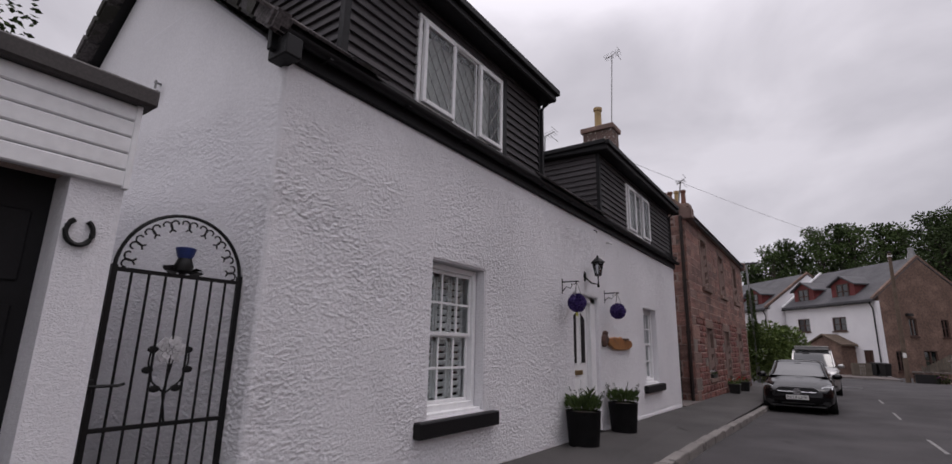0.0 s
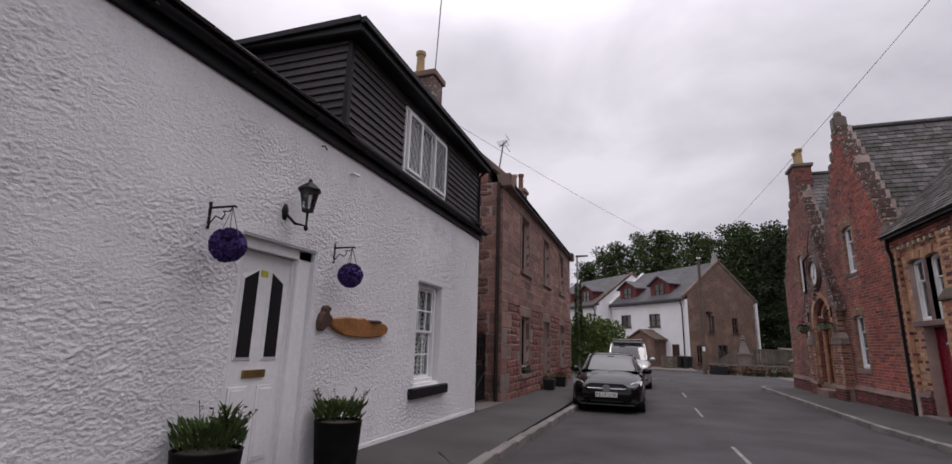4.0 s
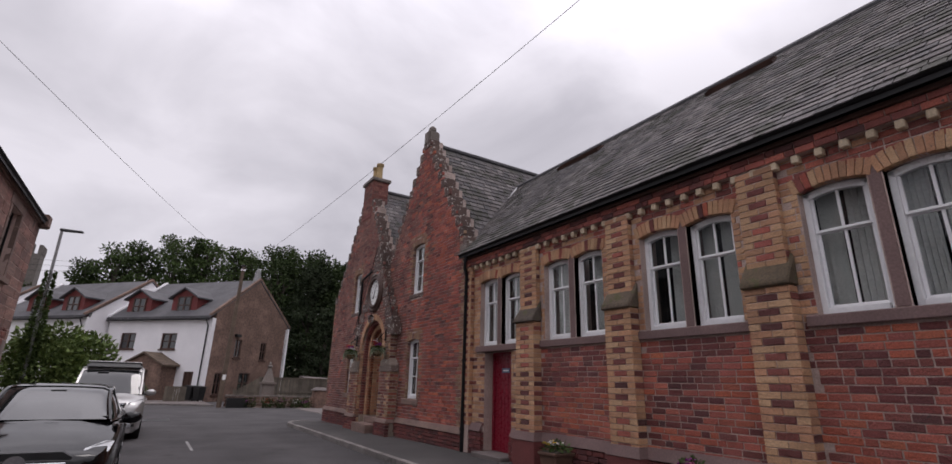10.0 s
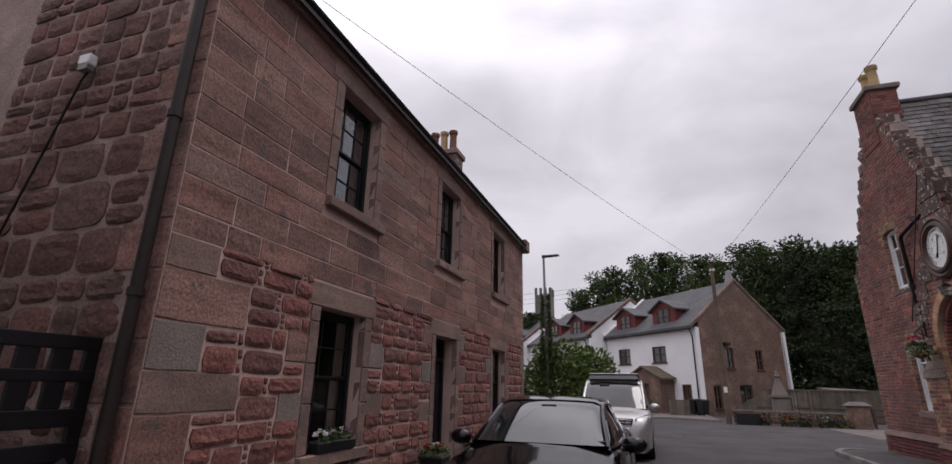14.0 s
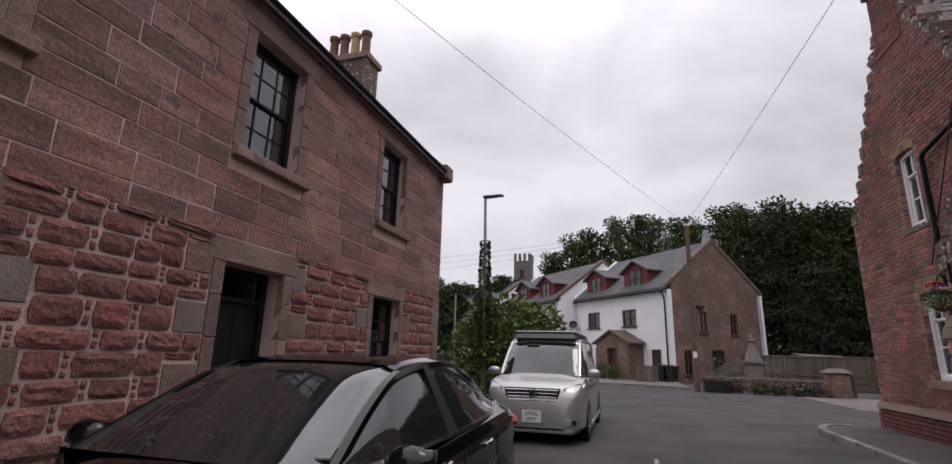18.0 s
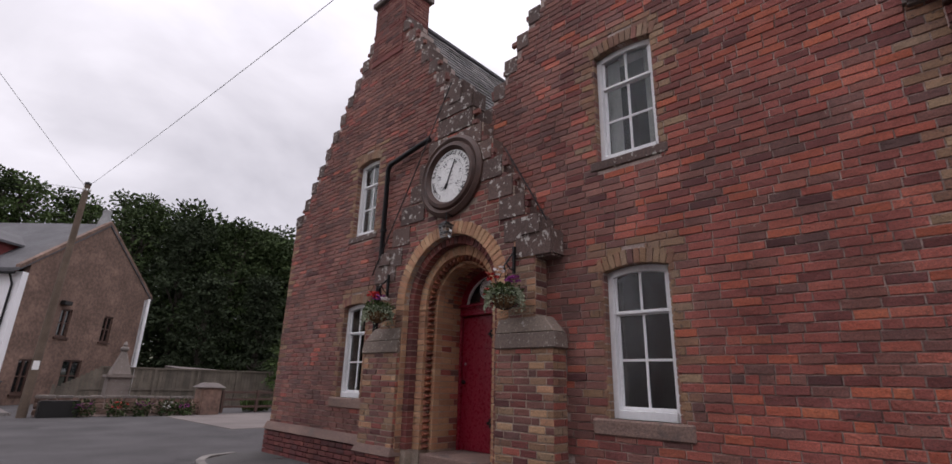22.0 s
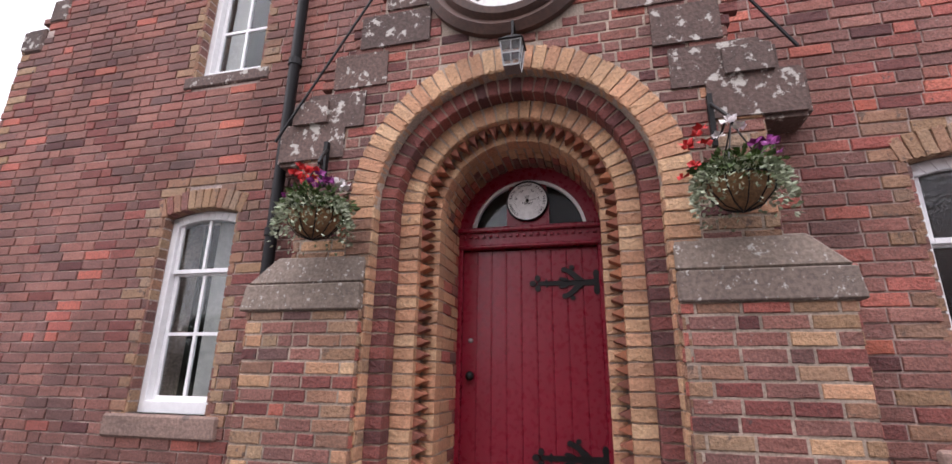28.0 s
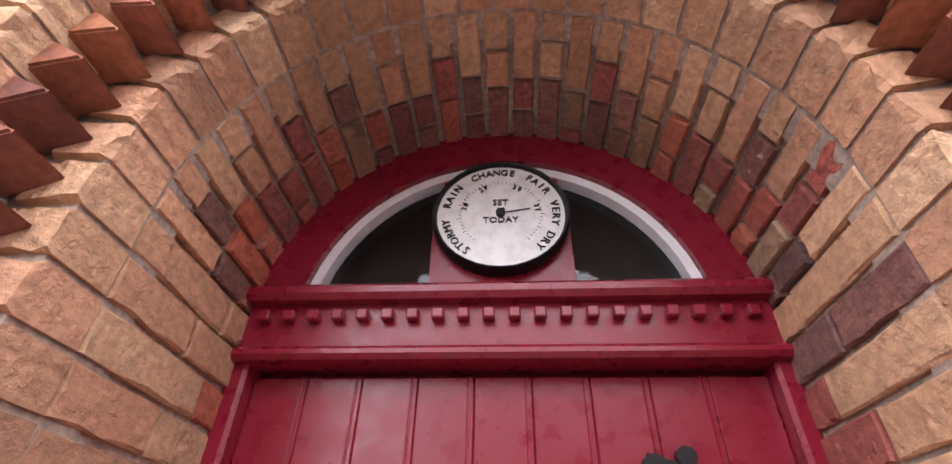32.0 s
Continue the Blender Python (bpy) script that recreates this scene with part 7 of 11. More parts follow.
nt = 25
for i in range(nt):
    t = math.pi * (i + 0.5) / nt
    u, v = Vector((0, -math.sin(t), math.cos(t))), Vector((0, math.cos(t), math.sin(t)))
    c = Vector((6.555, PC, PZ)) + v * 0.69
    add_tooth(Matrix(((0, 0, 0.1, c.x), (u.y * 0.07, -v.y * 0.08, 0, c.y), (u.z * 0.07, -v.z * 0.08, 0, c.z), (0, 0, 0, 1))))
for k in range(int((PZ - 0.3) / 0.086)):
    z = PZ - (k + 0.5) * 0.086
    for s in (-1, 1):
        add_tooth(Matrix(((0, 0, 0.1, 6.555), (0, -s * 0.08, 0, PC + s * 0.69), (0.07, 0, 0, z), (0, 0, 0, 1))))
# outer buttress piers with weathered caps
for a0, a1 in ((23.45, 24.31), (26.25, 27.1)):
    bp = part("porch_pier", FP.box(M(), a0 + 0.01, a1 - 0.01, -0.23, 0.042, -0.6, 1.70), MORTAR_GREY, porch)
    rows = bricks(FP, a0, a1, 0.32, 1.68, [], lambda a, z, k: rb.choice(("old", "buff", "old")) if (min(a - a0, a1 - a) < (0.24 if k % 2 else 0.13) and rb.random() < 0.8) else ("red" if rb.random() < 0.14 else ("worn" if rb.random() < 0.72 else "plum")), rb, d=0.05, dep=0.06)
    for a, s in ((a0, -1), (a1, 1)):
        Fs = Fr((6.185, a, 0), (1, 0, 0), (0, s, 0))
        rows = merge(rows, bricks(Fs, 0.0, 0.27, 0.32, 1.68, [], lambda a, z, k: "old" if k % 2 else "red", rb, d=0.0, dep=0.05))
    rows = merge(rows, bricks(FP, a0 - 0.04, a1 + 0.04, -0.5, 0.25, [], lambda a, z, k: "soot" if rb.random() < 0.5 else "plum", rb, d=0.1, dep=0.12))
    lay_all(bp, rows, FP.p((a0 + a1) / 2, 0, 1.5), 120)
    for z0, z1, d0, d1, e0, e1 in ((1.68, 1.86, 0.075, 0.06, 0.05, 0.03), (1.865, 2.06, 0.055, 0.0, 0.02, -0.16)):
        p = FP.p
        cp = M()
        out = 1 if a0 > PC else -1
        l0, l1 = (a0 + 0.004, a1 + e0) if out > 0 else (a0 - e0, a1 - 0.004)
        u0, u1 = (a0 + 0.004, a1 + e1) if out > 0 else (a0 - e1, a1 - 0.004)
        cp.hexa([p(l0, -0.2, z0), p(l1, -0.2, z0), p(l1, d0, z0), p(l0, d0, z0), p(u0, -0.2, z1), p(u1, -0.2, z1), p(u1, d1, z1), p(u0, d1, z1)])
        part("pier_cap", cp, CAPSTONE, bp, "lichened brown stone pier cap", bevel=0.01)
    p = FP.p
    sp = M()
    sp.hexa([p(a0 - 0.05, -0.2, 0.24), p(a1 + 0.05, -0.2, 0.24), p(a1 + 0.05, 0.12, 0.24), p(a0 - 0.05, 0.12, 0.24), p(a0, -0.2, 0.36), p(a1, -0.2, 0.36), p(a1, 0.055, 0.36), p(a0, 0.055, 0.36)])
    part("base_splay", sp, DRESSED, bp, bevel=0.008)
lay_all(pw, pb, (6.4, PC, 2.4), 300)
# stepped skew of the porch with broad lichened stones
for k in range(-9, 9):
    a0 = PC - 0.02 + k * 0.2
    mid = a0 + 0.1
    z = max(3.1, PT(mid))
    if z < 3.2 and k not in (-9, 8):
        continue
    s = M()
    inner = 1 if k < 0 else -1
    lo, hi = sorted((mid - inner * 0.105, mid + inner * rb.uniform(0.36, 0.56)))
    FP.box(s, lo, hi, -0.3, 0.012 + rb.uniform(0, 0.008), z - 0.325, z + 0.02)
    part("skew_stone", s, CROW, porch, bevel=0.028)
for a0, a1 in ((23.6, 23.94), (26.62, 26.96)):
    part("skew_stone", FP.box(M(), a0, a1, -0.26, 0.045, 3.06, 3.3), CROW, porch, "corbelled stone skew end", bevel=0.03)
part("apex_stone", FP.box(M(), PC - 0.19, PC + 0.15, -0.3, 0.035, 5.5, 5.95), CROW, porch, bevel=0.05)
# big weather dial over the arch
dl = thing_part("barometer", porch)
ry = Matrix.Rotation(radians(-90), 3, "Y")
DC = FP.p(PC + 0.0, 0.0, 4.28)
part("surround", M().lathe([(0.40, 0.0), (0.66, 0.0), (0.66, 0.05), (0.6, 0.09), (0.55, 0.06), (0.52, 0.1), (0.47, 0.11), (0.43, 0.06), (0.40, 0.02)], DC, 40, ry, False), DARK_WOOD, dl, "dark moulded round frame", smooth=True)
part("dial", M().lathe([(0.0, 0.0), (0.44, 0.0), (0.44, 0.045), (0.0, 0.045)], DC, 40, ry), DIAL, dl, "white enamel weather dial")


def write_on(parent, body, size, centre, radius, angle, right=(0, -1, 0), out=(-1, 0, 0), mat=None):
    """Letters set round a dial, each upright on its radius."""
    R, O, U = Vector(right), Vector(out), Vector((0, 0, 1))
    step = size * 0.72 / radius
    for i, chh in enumerate(body):
        if chh == " ":
            continue
        t = angle - (i - (len(body) - 1) / 2) * step
        c = Vector(centre) + (R * math.cos(t) + U * math.sin(t)) * radius
        e, f = R * math.sin(t) - U * math.cos(t), R * math.cos(t) + U * math.sin(t)
        me = text_mesh(chh, size)
        ob = part("letter", me, mat or BLACK, parent)
        ob.matrix_basis = Matrix(((e.x, f.x, O.x, c.x), (e.y, f.y, O.y, c.y), (e.z, f.z, O.z, c.z), (0, 0, 0, 1)))


def dial_words(parent, centre, r, size):
    for body, ang in (("STORMY", 212), ("RAIN", 155), ("CHANGE", 98), ("FAIR", 44), ("VERY DRY", -18)):
        write_on(parent, body, size, centre, r, radians(ang))
    tk = M()
    for i in range(48):
        t = radians(-50 + 280 * i / 47)
        c = Vector(centre) + Vector((0, -math.cos(t), math.sin(t))) * r * 0.72
        q = Vector(centre) + Vector((0, -math.cos(t), math.sin(t))) * r * (0.76 if i % 4 else 0.8)
        tk.tube([c, q], size * 0.03, 4)
    part("tick_marks", tk, BLACK, parent)


dial_words(dl, FP.p(PC, 0.048, 4.28), 0.365, 0.088)
for body, ang in (("26", -42), ("31", 8), ("30", 62), ("29", 120), ("28", 178), ("27", 230)):
    write_on(dl, body, 0.06, FP.p(PC, 0.048, 4.28), 0.225, radians(ang))
m = M()
c = FP.p(PC, 0.055, 4.28)
m.tube([c + Vector((0, -0.1, 0.24)), c + Vector((0, 0.05, -0.12))], 0.008, 6)
m.tube([c + Vector((0, 0.05, -0.12)), c + Vector((0, 0.09, -0.2))], 0.02, 6)
part("needle", m, BLACK, dl)
for i in range(5):
    part("small_print", FP.box(M(), PC - 0.09 + 0.02 * (i % 2), PC + 0.09 - 0.02 * (i % 3), 0.045, 0.047, 4.4 - i * 0.065, 4.405 - i * 0.065), STEEL, dl)

# front door in its deep arch
door = thing_part("front_door", house)
m = M()
hw_ = 0.545
nb = 9
for k in range(nb):
    b0 = PC - hw_ + k * 2 * hw_ / nb
    Fd.box(m, b0 + 0.0004, b0 + 2 * hw_ / nb - 0.0004, -0.04, 0.0, 0.32, 2.27)
leaf = part("door_leaf", m, RED_PAINT, door, "crimson boarded front door", bevel=0.0025)
for k in range(1, nb):
    b0 = PC - hw_ + k * 2 * hw_ / nb
    part("bead", M().tube([Fd.p(b0 + 0.012, -0.0015, 0.32), Fd.p(b0 + 0.012, -0.0015, 2.27)], 0.004, 6), RED_PAINT, leaf)
part("door_backing", Fd.box(M(), PC - 0.62, PC + 0.62, -0.1, -0.045, 0.2, 2.5), RED_PAINT, door)
m = M()
for b0, b1 in ((PC - 0.59, PC - hw_), (PC + hw_, PC + 0.59)):
    part("door_post", Fd.box(M(), b0, b1, -0.03, 0.045, 0.3, PZ), RED_PAINT, door, bevel=0.008)
m = M()
for i in range(28):
    t0, t1 = math.pi * i / 28, math.pi * (i + 1) / 28
    q = [(PC + rr * math.cos(t), PZ + rr * math.sin(t)) for rr, t in ((0.475, t0), (0.59, t0), (0.59, t1), (0.475, t1))]
    m.add([Fd.p(a, d, z) for d in (0.04, -0.04) for a, z in q], [(0, 1, 2, 3), (7, 6, 5, 4), (0, 4, 5, 1), (1, 5, 6, 2), (2, 6, 7, 3), (3, 7, 4, 0)])
part("arched_head", weld(m), RED_PAINT, door)
m = M()
for i in range(28):
    t0, t1 = math.pi * i / 28, math.pi * (i + 1) / 28
    q = [(PC + rr * math.cos(t), PZ + rr * math.sin(t)) for rr, t in ((0.45, t0), (0.476, t0), (0.476, t1), (0.45, t1))]
    m.add([Fd.p(a, d, z) for d in (0.02, -0.02) for a, z in q], [(0, 1, 2, 3), (7, 6, 5, 4), (0, 4, 5, 1), (1, 5, 6, 2), (2, 6, 7, 3), (3, 7, 4, 0)])
part("fanlight_bead", weld(m), WHITE, door)
part("fanlight_pane", M().prism([Fd.p(PC + 0.47 * math.cos(math.pi * i / 24), -0.02, PZ + 0.02 + 0.46 * math.sin(math.pi * i / 24)) for i in range(25)], Fd.n * 0.006), GLASS, door, "dark fanlight glass").visible_shadow = False
part("fanlight_post", Fd.box(M(), PC - 0.175, PC + 0.175, -0.02, 0.022, 2.4, 2.68), RED_PAINT, door)
part("fanlight_post", Fd.box(M(), PC - 0.155, PC + 0.155, -0.02, 0.015, 2.62, PZ + 0.46), RED_PAINT, door)
tr = part("transom", Fd.box(M(), PC - 0.58, PC + 0.58, -0.04, 0.05, 2.29, 2.44), RED_PAINT, door, "moulded crimson transom", bevel=0.006)
part("moulding", Fd.box(M(), PC - 0.585, PC + 0.585, 0.0, 0.09, 2.42, 2.46), RED_PAINT, tr, bevel=0.012)
part("moulding", Fd.box(M(), PC - 0.585, PC + 0.585, 0.0, 0.075, 2.285, 2.315), RED_PAINT, tr, bevel=0.01)
for k in range(20):
    a = PC - 0.53 + k * 1.06 / 19
    part("dentil", Fd.box(M(), a - 0.013, a + 0.013, 0.05, 0.075, 2.375, 2.4), RED_PAINT, tr, bevel=0.003)
bc = Fd.p(PC + 0.0, 0.025, 2.68)
sb = thing_part("small_barometer", door)
part("rim", M().lathe([(0.155, 0.0), (0.176, 0.0), (0.176, 0.028), (0.171, 0.036), (0.166, 0.034), (0.16, 0.01)], bc, 36, ry, False), BLACK, sb, smooth=True)
part("dial", M().lathe([(0.0, 0.0), (0.168, 0.0), (0.168, 0.022), (0.0, 0.022)], bc, 36, ry), DIAL, sb, "white barometer dial")
dial_words(sb, bc + Vector((-0.024, 0, 0)), 0.14, 0.029)
for body, dz in (("SET", 0.035), ("10", 0.008), ("TODAY", -0.022)):
    me = text_mesh(body, 0.026)
    ob = part("writing", me, BLACK, sb)
    c = bc + Vector((-0.024, 0, dz))
    ob.matrix_basis = Matrix(((0, 0, -1, c.x), (-1, 0, 0, c.y), (0, 1, 0, c.z), (0, 0, 0, 1)))
for body, ang in (("28", 165), ("29", 118), ("30", 62), ("31", 10)):
    write_on(sb, body, 0.02, bc + Vector((-0.024, 0, 0)), 0.095, radians(ang))
m = M()
m.tube([bc + Vector((-0.026, 0, 0)), bc + Vector((-0.026, -0.075, 0.012))], 0.002, 5)
m.lathe([(0.012, 0.02), (0.012, 0.032), (0.0, 0.034)], bc, 12, ry)
part("needle", m, BLACK, sb)
# strap hinges, lock and knob
for z in (1.99, 0.72):
    m = M()
    h0 = PC - hw_
    layers = [0]
    def plate(pts):
        layers[0] += 1
        m.prism([Fd.p(h0 + a * 1.08, 0.002 + 0.0003 * layers[0], z + b * 1.25) for a, b in pts], Fd.n * (0.009 + 0.0007 * layers[0]))
    def lobe(a, b, ra, rb_, k=12):
        plate([(a + ra * math.cos(2 * math.pi * i / k), b + rb_ * math.sin(2 * math.pi * i / k)) for i in range(k)])
    plate([(0.0, -0.02), (0.44, -0.012), (0.44, 0.012), (0.0, 0.02)])
    for b in (-0.05, 0.0, 0.05):
        lobe(0.02, b, 0.022, 0.028)
    plate([(0.0, -0.055), (0.03, -0.05), (0.045, 0.0), (0.03, 0.05), (0.0, 0.055)])
    for s in (-1, 1):
        plate([(0.1, s * 0.012), (0.15, s * 0.05), (0.2, s * 0.085), (0.255, s * 0.1), (0.24, s * 0.07), (0.2, s * 0.045), (0.17, s * 0.012)])
        lobe(0.245, s * 0.083, 0.022, 0.016)
        lobe(0.19, s * 0.096, 0.018, 0.014)
        plate([(0.2, s * 0.01), (0.235, s * 0.03), (0.275, s * 0.035), (0.29, s * 0.024), (0.26, s * 0.012)])
        lobe(0.44, s * 0.032, 0.02, 0.02)
        plate([(0.36, s * 0.01), (0.375, s * 0.028), (0.39, s * 0.01)])
    lobe(0.475, 0.0, 0.026, 0.018)
    part("strap_hinge", m, IRON, leaf, "black iron fleur strap hinge")
part("keyhole", M().ball(Fd.p(PC + hw_ - 0.07, 0.0, 1.55), 0.015, 0.022, 0.022, 8), STEEL, leaf, smooth=True)
part("door_knob", M().ball(Fd.p(PC + hw_ - 0.075, 0.04, 1.28), 0.035, 0.035, 0.035, 10), IRON, leaf, smooth=True)
st = M()
st.box(6.0, 7.3, PC - 0.62, PC + 0.62, -0.6, 0.13)
st.box(6.4, 7.3, PC - 0.6, PC + 0.6, 0.13, 0.31)
part("steps", st, DRESSED, porch, "worn stone doorsteps", bevel=0.015)
# solid near-black block in place of the shaded hollow behind the fanlight
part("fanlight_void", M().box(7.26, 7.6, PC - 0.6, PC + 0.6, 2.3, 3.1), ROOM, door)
# black downpipe beside the porch, cable across it
downpipe([(6.36, 26.0, 5.2), (6.36, 26.2, 5.18), (6.36, 27.05, 5.04), (6.37, 27.13, 4.95), (6.375, 27.13, 1.8)], 0.045, house, BLACK)
part("cable", M().tube([(6.4, 27.18, 1.9), (6.43, 27.16, 1.2), (6.36, 27.17, 0.4)], 0.014, 5), BLACK, house)
part("cable", M().tube([(6.2, 25.35, 5.95), (6.17, 26.3, 4.2), (6.17, 27.05, 2.95)], 0.011, 5), BLACK, house)
part("cable", M().tube([(6.2, 24.2, 4.4), (6.17, 23.75, 3.65), (6.17, 23.5, 3.2)], 0.011, 5), BLACK, house)

# ---- near brick gable of the hall ----
near_block = thing("brick_gable", "red brick gable end at the near side of the hall", "house", (9, 4.5, 0))
FN = Fr((6.3, 0, 0), (0, 1, 0), (-1, 0, 0))
tn = step_top(4.9, 9.3)
def near_top(a):
    return max(4.4, tn(a))
nw = part("front_wall", wall(M(), FN, 1.2, 7.62, -0.4, near_top, [], -0.45, -0.008, cuts=[4.9 + k * SWD for k in range(-16, 15)]), MORTAR, near_block)
part("side_wall", M().box(6.75, 13, 1.2, 1.65, -0.4, 4.4), BRICK, near_block)
part("side_wall", M().box(6.75, 13, 7.2, 7.62, -0.4, 4.6), BRICK, near_block)
part("rear_wall", M().box(12.7, 13, 1.65, 7.2, -0.4, 4.4), BRICK, near_block)
nb_ = bricks(FN, 4.4, 7.62, -0.3, 8.2, [], lambda a, z, k: ("buff" if rb.random() < 0.85 else "plum") if a > 7.62 - (0.26 if k % 2 else 0.14) else ("hot" if noise.noise((a * 0.8, z, 2.0)) > 0.42 else ("plum" if rb.random() < 0.4 else "red")), rb, top=near_top)
lay_all(nw, nb_, (6.3, 7.3, 2.0), 170)
for k in range(0, 12):
    a0 = 4.9 + k * SWD
    zt = tn(a0 + 0.1)
    part("skew_stone", FN.box(M(), a0 - rb.uniform(0.1, 0.3), a0 + SWD + 0.01, -0.35, 0.014 + rb.uniform(0, 0.01), zt - 0.345, zt + 0.02), CROW, near_block, bevel=0.025)
part("kneeler", FN.box(M(), 7.36, 7.68, -0.3, 0.03, 4.3, 4.62), GREY_STONE, near_block, bevel=0.03)
part("tie_stone", FN.box(M(), 7.5, 7.74, -0.1, 0.02, 2.66, 2.98), CROW, near_block, bevel=0.02)
rfm = M()
for s in (-1, 1):
    rfm.hexa([(6.4, 4.4 + s * 3.2, 4.4), (13, 4.4 + s * 3.2, 4.4), (13, 4.4, 8.9), (6.4, 4.4, 8.9), (6.4, 4.4 + s * 3.2, 4.5), (13, 4.4 + s * 3.2, 4.5), (13, 4.4, 9.0), (6.4, 4.4, 9.0)])
part("roof", rfm, FAR_SLATE, near_block)

# ---- garage, wrought-iron gate, alley gate ----
garage = thing("garage", "white garage with black door and white boarded fascia", "garage", (-5.5, -1.5, 0.1))
FGA = Fr((-3.2, 0, 0), (0, 1, 0), (1, 0, 0))
part("pier", FGA.box(M(), 0.82, 1.07, -0.3, 0.0, -0.3, 2.3), HARL, garage, "white harled pier")
part("side_wall", M().box(-8.5, -3.5, 0.86, 1.07, -0.3, 2.6), HARL, garage)
part("pier", FGA.box(M(), -3.6, -2.2, -0.3, 0.0, -0.3, 2.3), HARL, garage)
dg = part("garage_door", FGA.box(M(), -2.2, 0.82, -0.3, -0.24, -0.2, 2.28), BLACK, garage, "black panelled garage door")
for r_ in range(4):
    for c_ in range(6):
        a = -2.1 + c_ * 0.49
        z = 0.2 + r_ * 0.5
        part("door_panel", FGA.box(M(), a, a + 0.4, -0.24, -0.225, z, z + 0.38), BLACK, dg, bevel=0.01)
part("lintel", FGA.box(M(), -3.6, 1.065, -0.3, -0.02, 2.28, 2.75), MORTAR, garage)
for k in range(5):
    part("fascia_board", FGA.box(M(), -3.6, 1.06, -0.02, 0.035, 2.25 + k * 0.1, 2.25 + (k + 1) * 0.1 - 0.006), WHITE, garage, bevel=0.008)
part("corner_trim", FGA.box(M(), 1.045, 1.075, -0.02, 0.045, 2.24, 2.75), WHITE, garage, bevel=0.004)
part("roof_edge", FGA.box(M(), -3.7, 1.13, -0.1, 0.1, 2.745, 2.86), surface("brown_roof_edge", [(0.045, 0.038, 0.037), (0.06, 0.052, 0.05)], 0.7, spread=False), garage, "dark brown roof edging", bevel=0.015)
part("flat_roof", M().box(-8.5, -3.25, -3.7, 1.1, 2.72, 2.8), SLATE_BED, garage)
sh = M()
sh.tube([FGA.p(0.9 + 0.06 * math.sin(t) , 0.012, 1.965 - 0.07 * math.cos(t)) for t in (radians(-150 + 300 * i / 16) for i in range(17))], 0.014, 6)
solid("horseshoe", sh, IRON, "rusty black iron horseshoe on the white pier", "horseshoe", smooth=True)

gate = thing("wrought_iron_gate", "black wrought-iron garden gate with thistle and rose", "gate", (-3.35, 1.5, 0.15))
GA0, GA1, GX_ = 1.14, 1.90, -3.35
def gp(a, z, d=0.0):
    return (GX_ + d, a, z)
part("stile", M().box(GX_ - 0.015, GX_ + 0.015, GA0 - 0.015, GA0 + 0.015, 0.18, 1.84), IRON, gate)
part("stile", M().box(GX_ - 0.015, GX_ + 0.015, GA1 - 0.015, GA1 + 0.015, 0.18, 1.86), IRON, gate)
for z in (0.24, 0.925, 1.815):
    part("rail", M().box(GX_ - 0.012, GX_ + 0.012, GA0, GA1, z - 0.012, z + 0.012), IRON, gate)
for i in range(1, 8):
    a = GA0 + (GA1 - GA0) * i / 8
    part("bar", M().tube([gp(a, 0.24), gp(a, 1.815)], 0.0085, 6), IRON, gate)
mid = (GA0 + GA1) / 2
part("arch", M().tube([gp(mid + 0.38 * math.cos(t), 1.82 + 0.385 * math.sin(t)) for t in (math.pi * i / 24 for i in range(25))], 0.012, 6), IRON, gate, smooth=True)
for i in range(9):
    t = math.pi * (i + 0.5) / 9
    for s in (-1, 1):
        pts = []
        for k in range(12):
            q = k / 11
            rr = 0.045 * (1 - q * 0.75)
            ang = t + math.pi + s * (0.3 + q * 4.6)
            c = (mid + 0.325 * math.cos(t + s * 0.1), 1.82 + 0.33 * math.sin(t + s * 0.1))
            pts.append(gp(c[0] + rr * math.cos(ang), c[1] + rr * math.sin(ang)))
        part("scroll", M().tube(pts, 0.006, 5), IRON, gate)
th = part("thistle", M().lathe([(0.02, 0.0), (0.05, 0.02), (0.058, 0.05), (0.045, 0.085), (0.04, 0.1)], gp(mid, 1.83), 12), IRON, gate, smooth=True)
part("thistle_crown", M().lathe([(0.035, 0.09), (0.05, 0.12), (0.062, 0.165), (0.05, 0.17), (0.0, 0.15)], gp(mid, 1.83), 12), BLUE_THISTLE, th, "dark blue thistle flower", smooth=True)
for s in (-1, 1):
    m = M()
    for k in range(4):
        m.leaf(gp(mid + s * 0.02, 1.84), (0.1 * (k - 1.5), s, 0.35 - k * 0.1), 0.11, 0.5)
    part("thistle_leaf", m, IRON, th, fix=False)
ROSE_METAL = surface("pale_painted_metal", [(0.42, 0.41, 0.42), (0.55, 0.54, 0.55)], 0.6, 60, 14, 0.3, spread=False, bump=0.2)
rose = thing_part("rose", gate)
part("stem", M().tube([gp(mid + 0.02, 0.93), gp(mid - 0.01, 1.1), gp(mid + 0.02, 1.3)], 0.007, 6), IRON, rose)
for s in (-1, 1):
    part("stem", M().tube([gp(mid, 1.1), gp(mid + s * 0.08, 1.17), gp(mid + s * 0.115, 1.28), gp(mid + s * 0.11, 1.36)], 0.006, 6), IRON, rose)
    for a, z in ((0.06, 1.13), (0.115, 1.24), (0.1, 1.36)):
        m = M()
        m.ball(gp(mid + s * a, z), 0.006, 0.034, 0.022, 8)
        part("rose_leaf", m, IRON, rose)
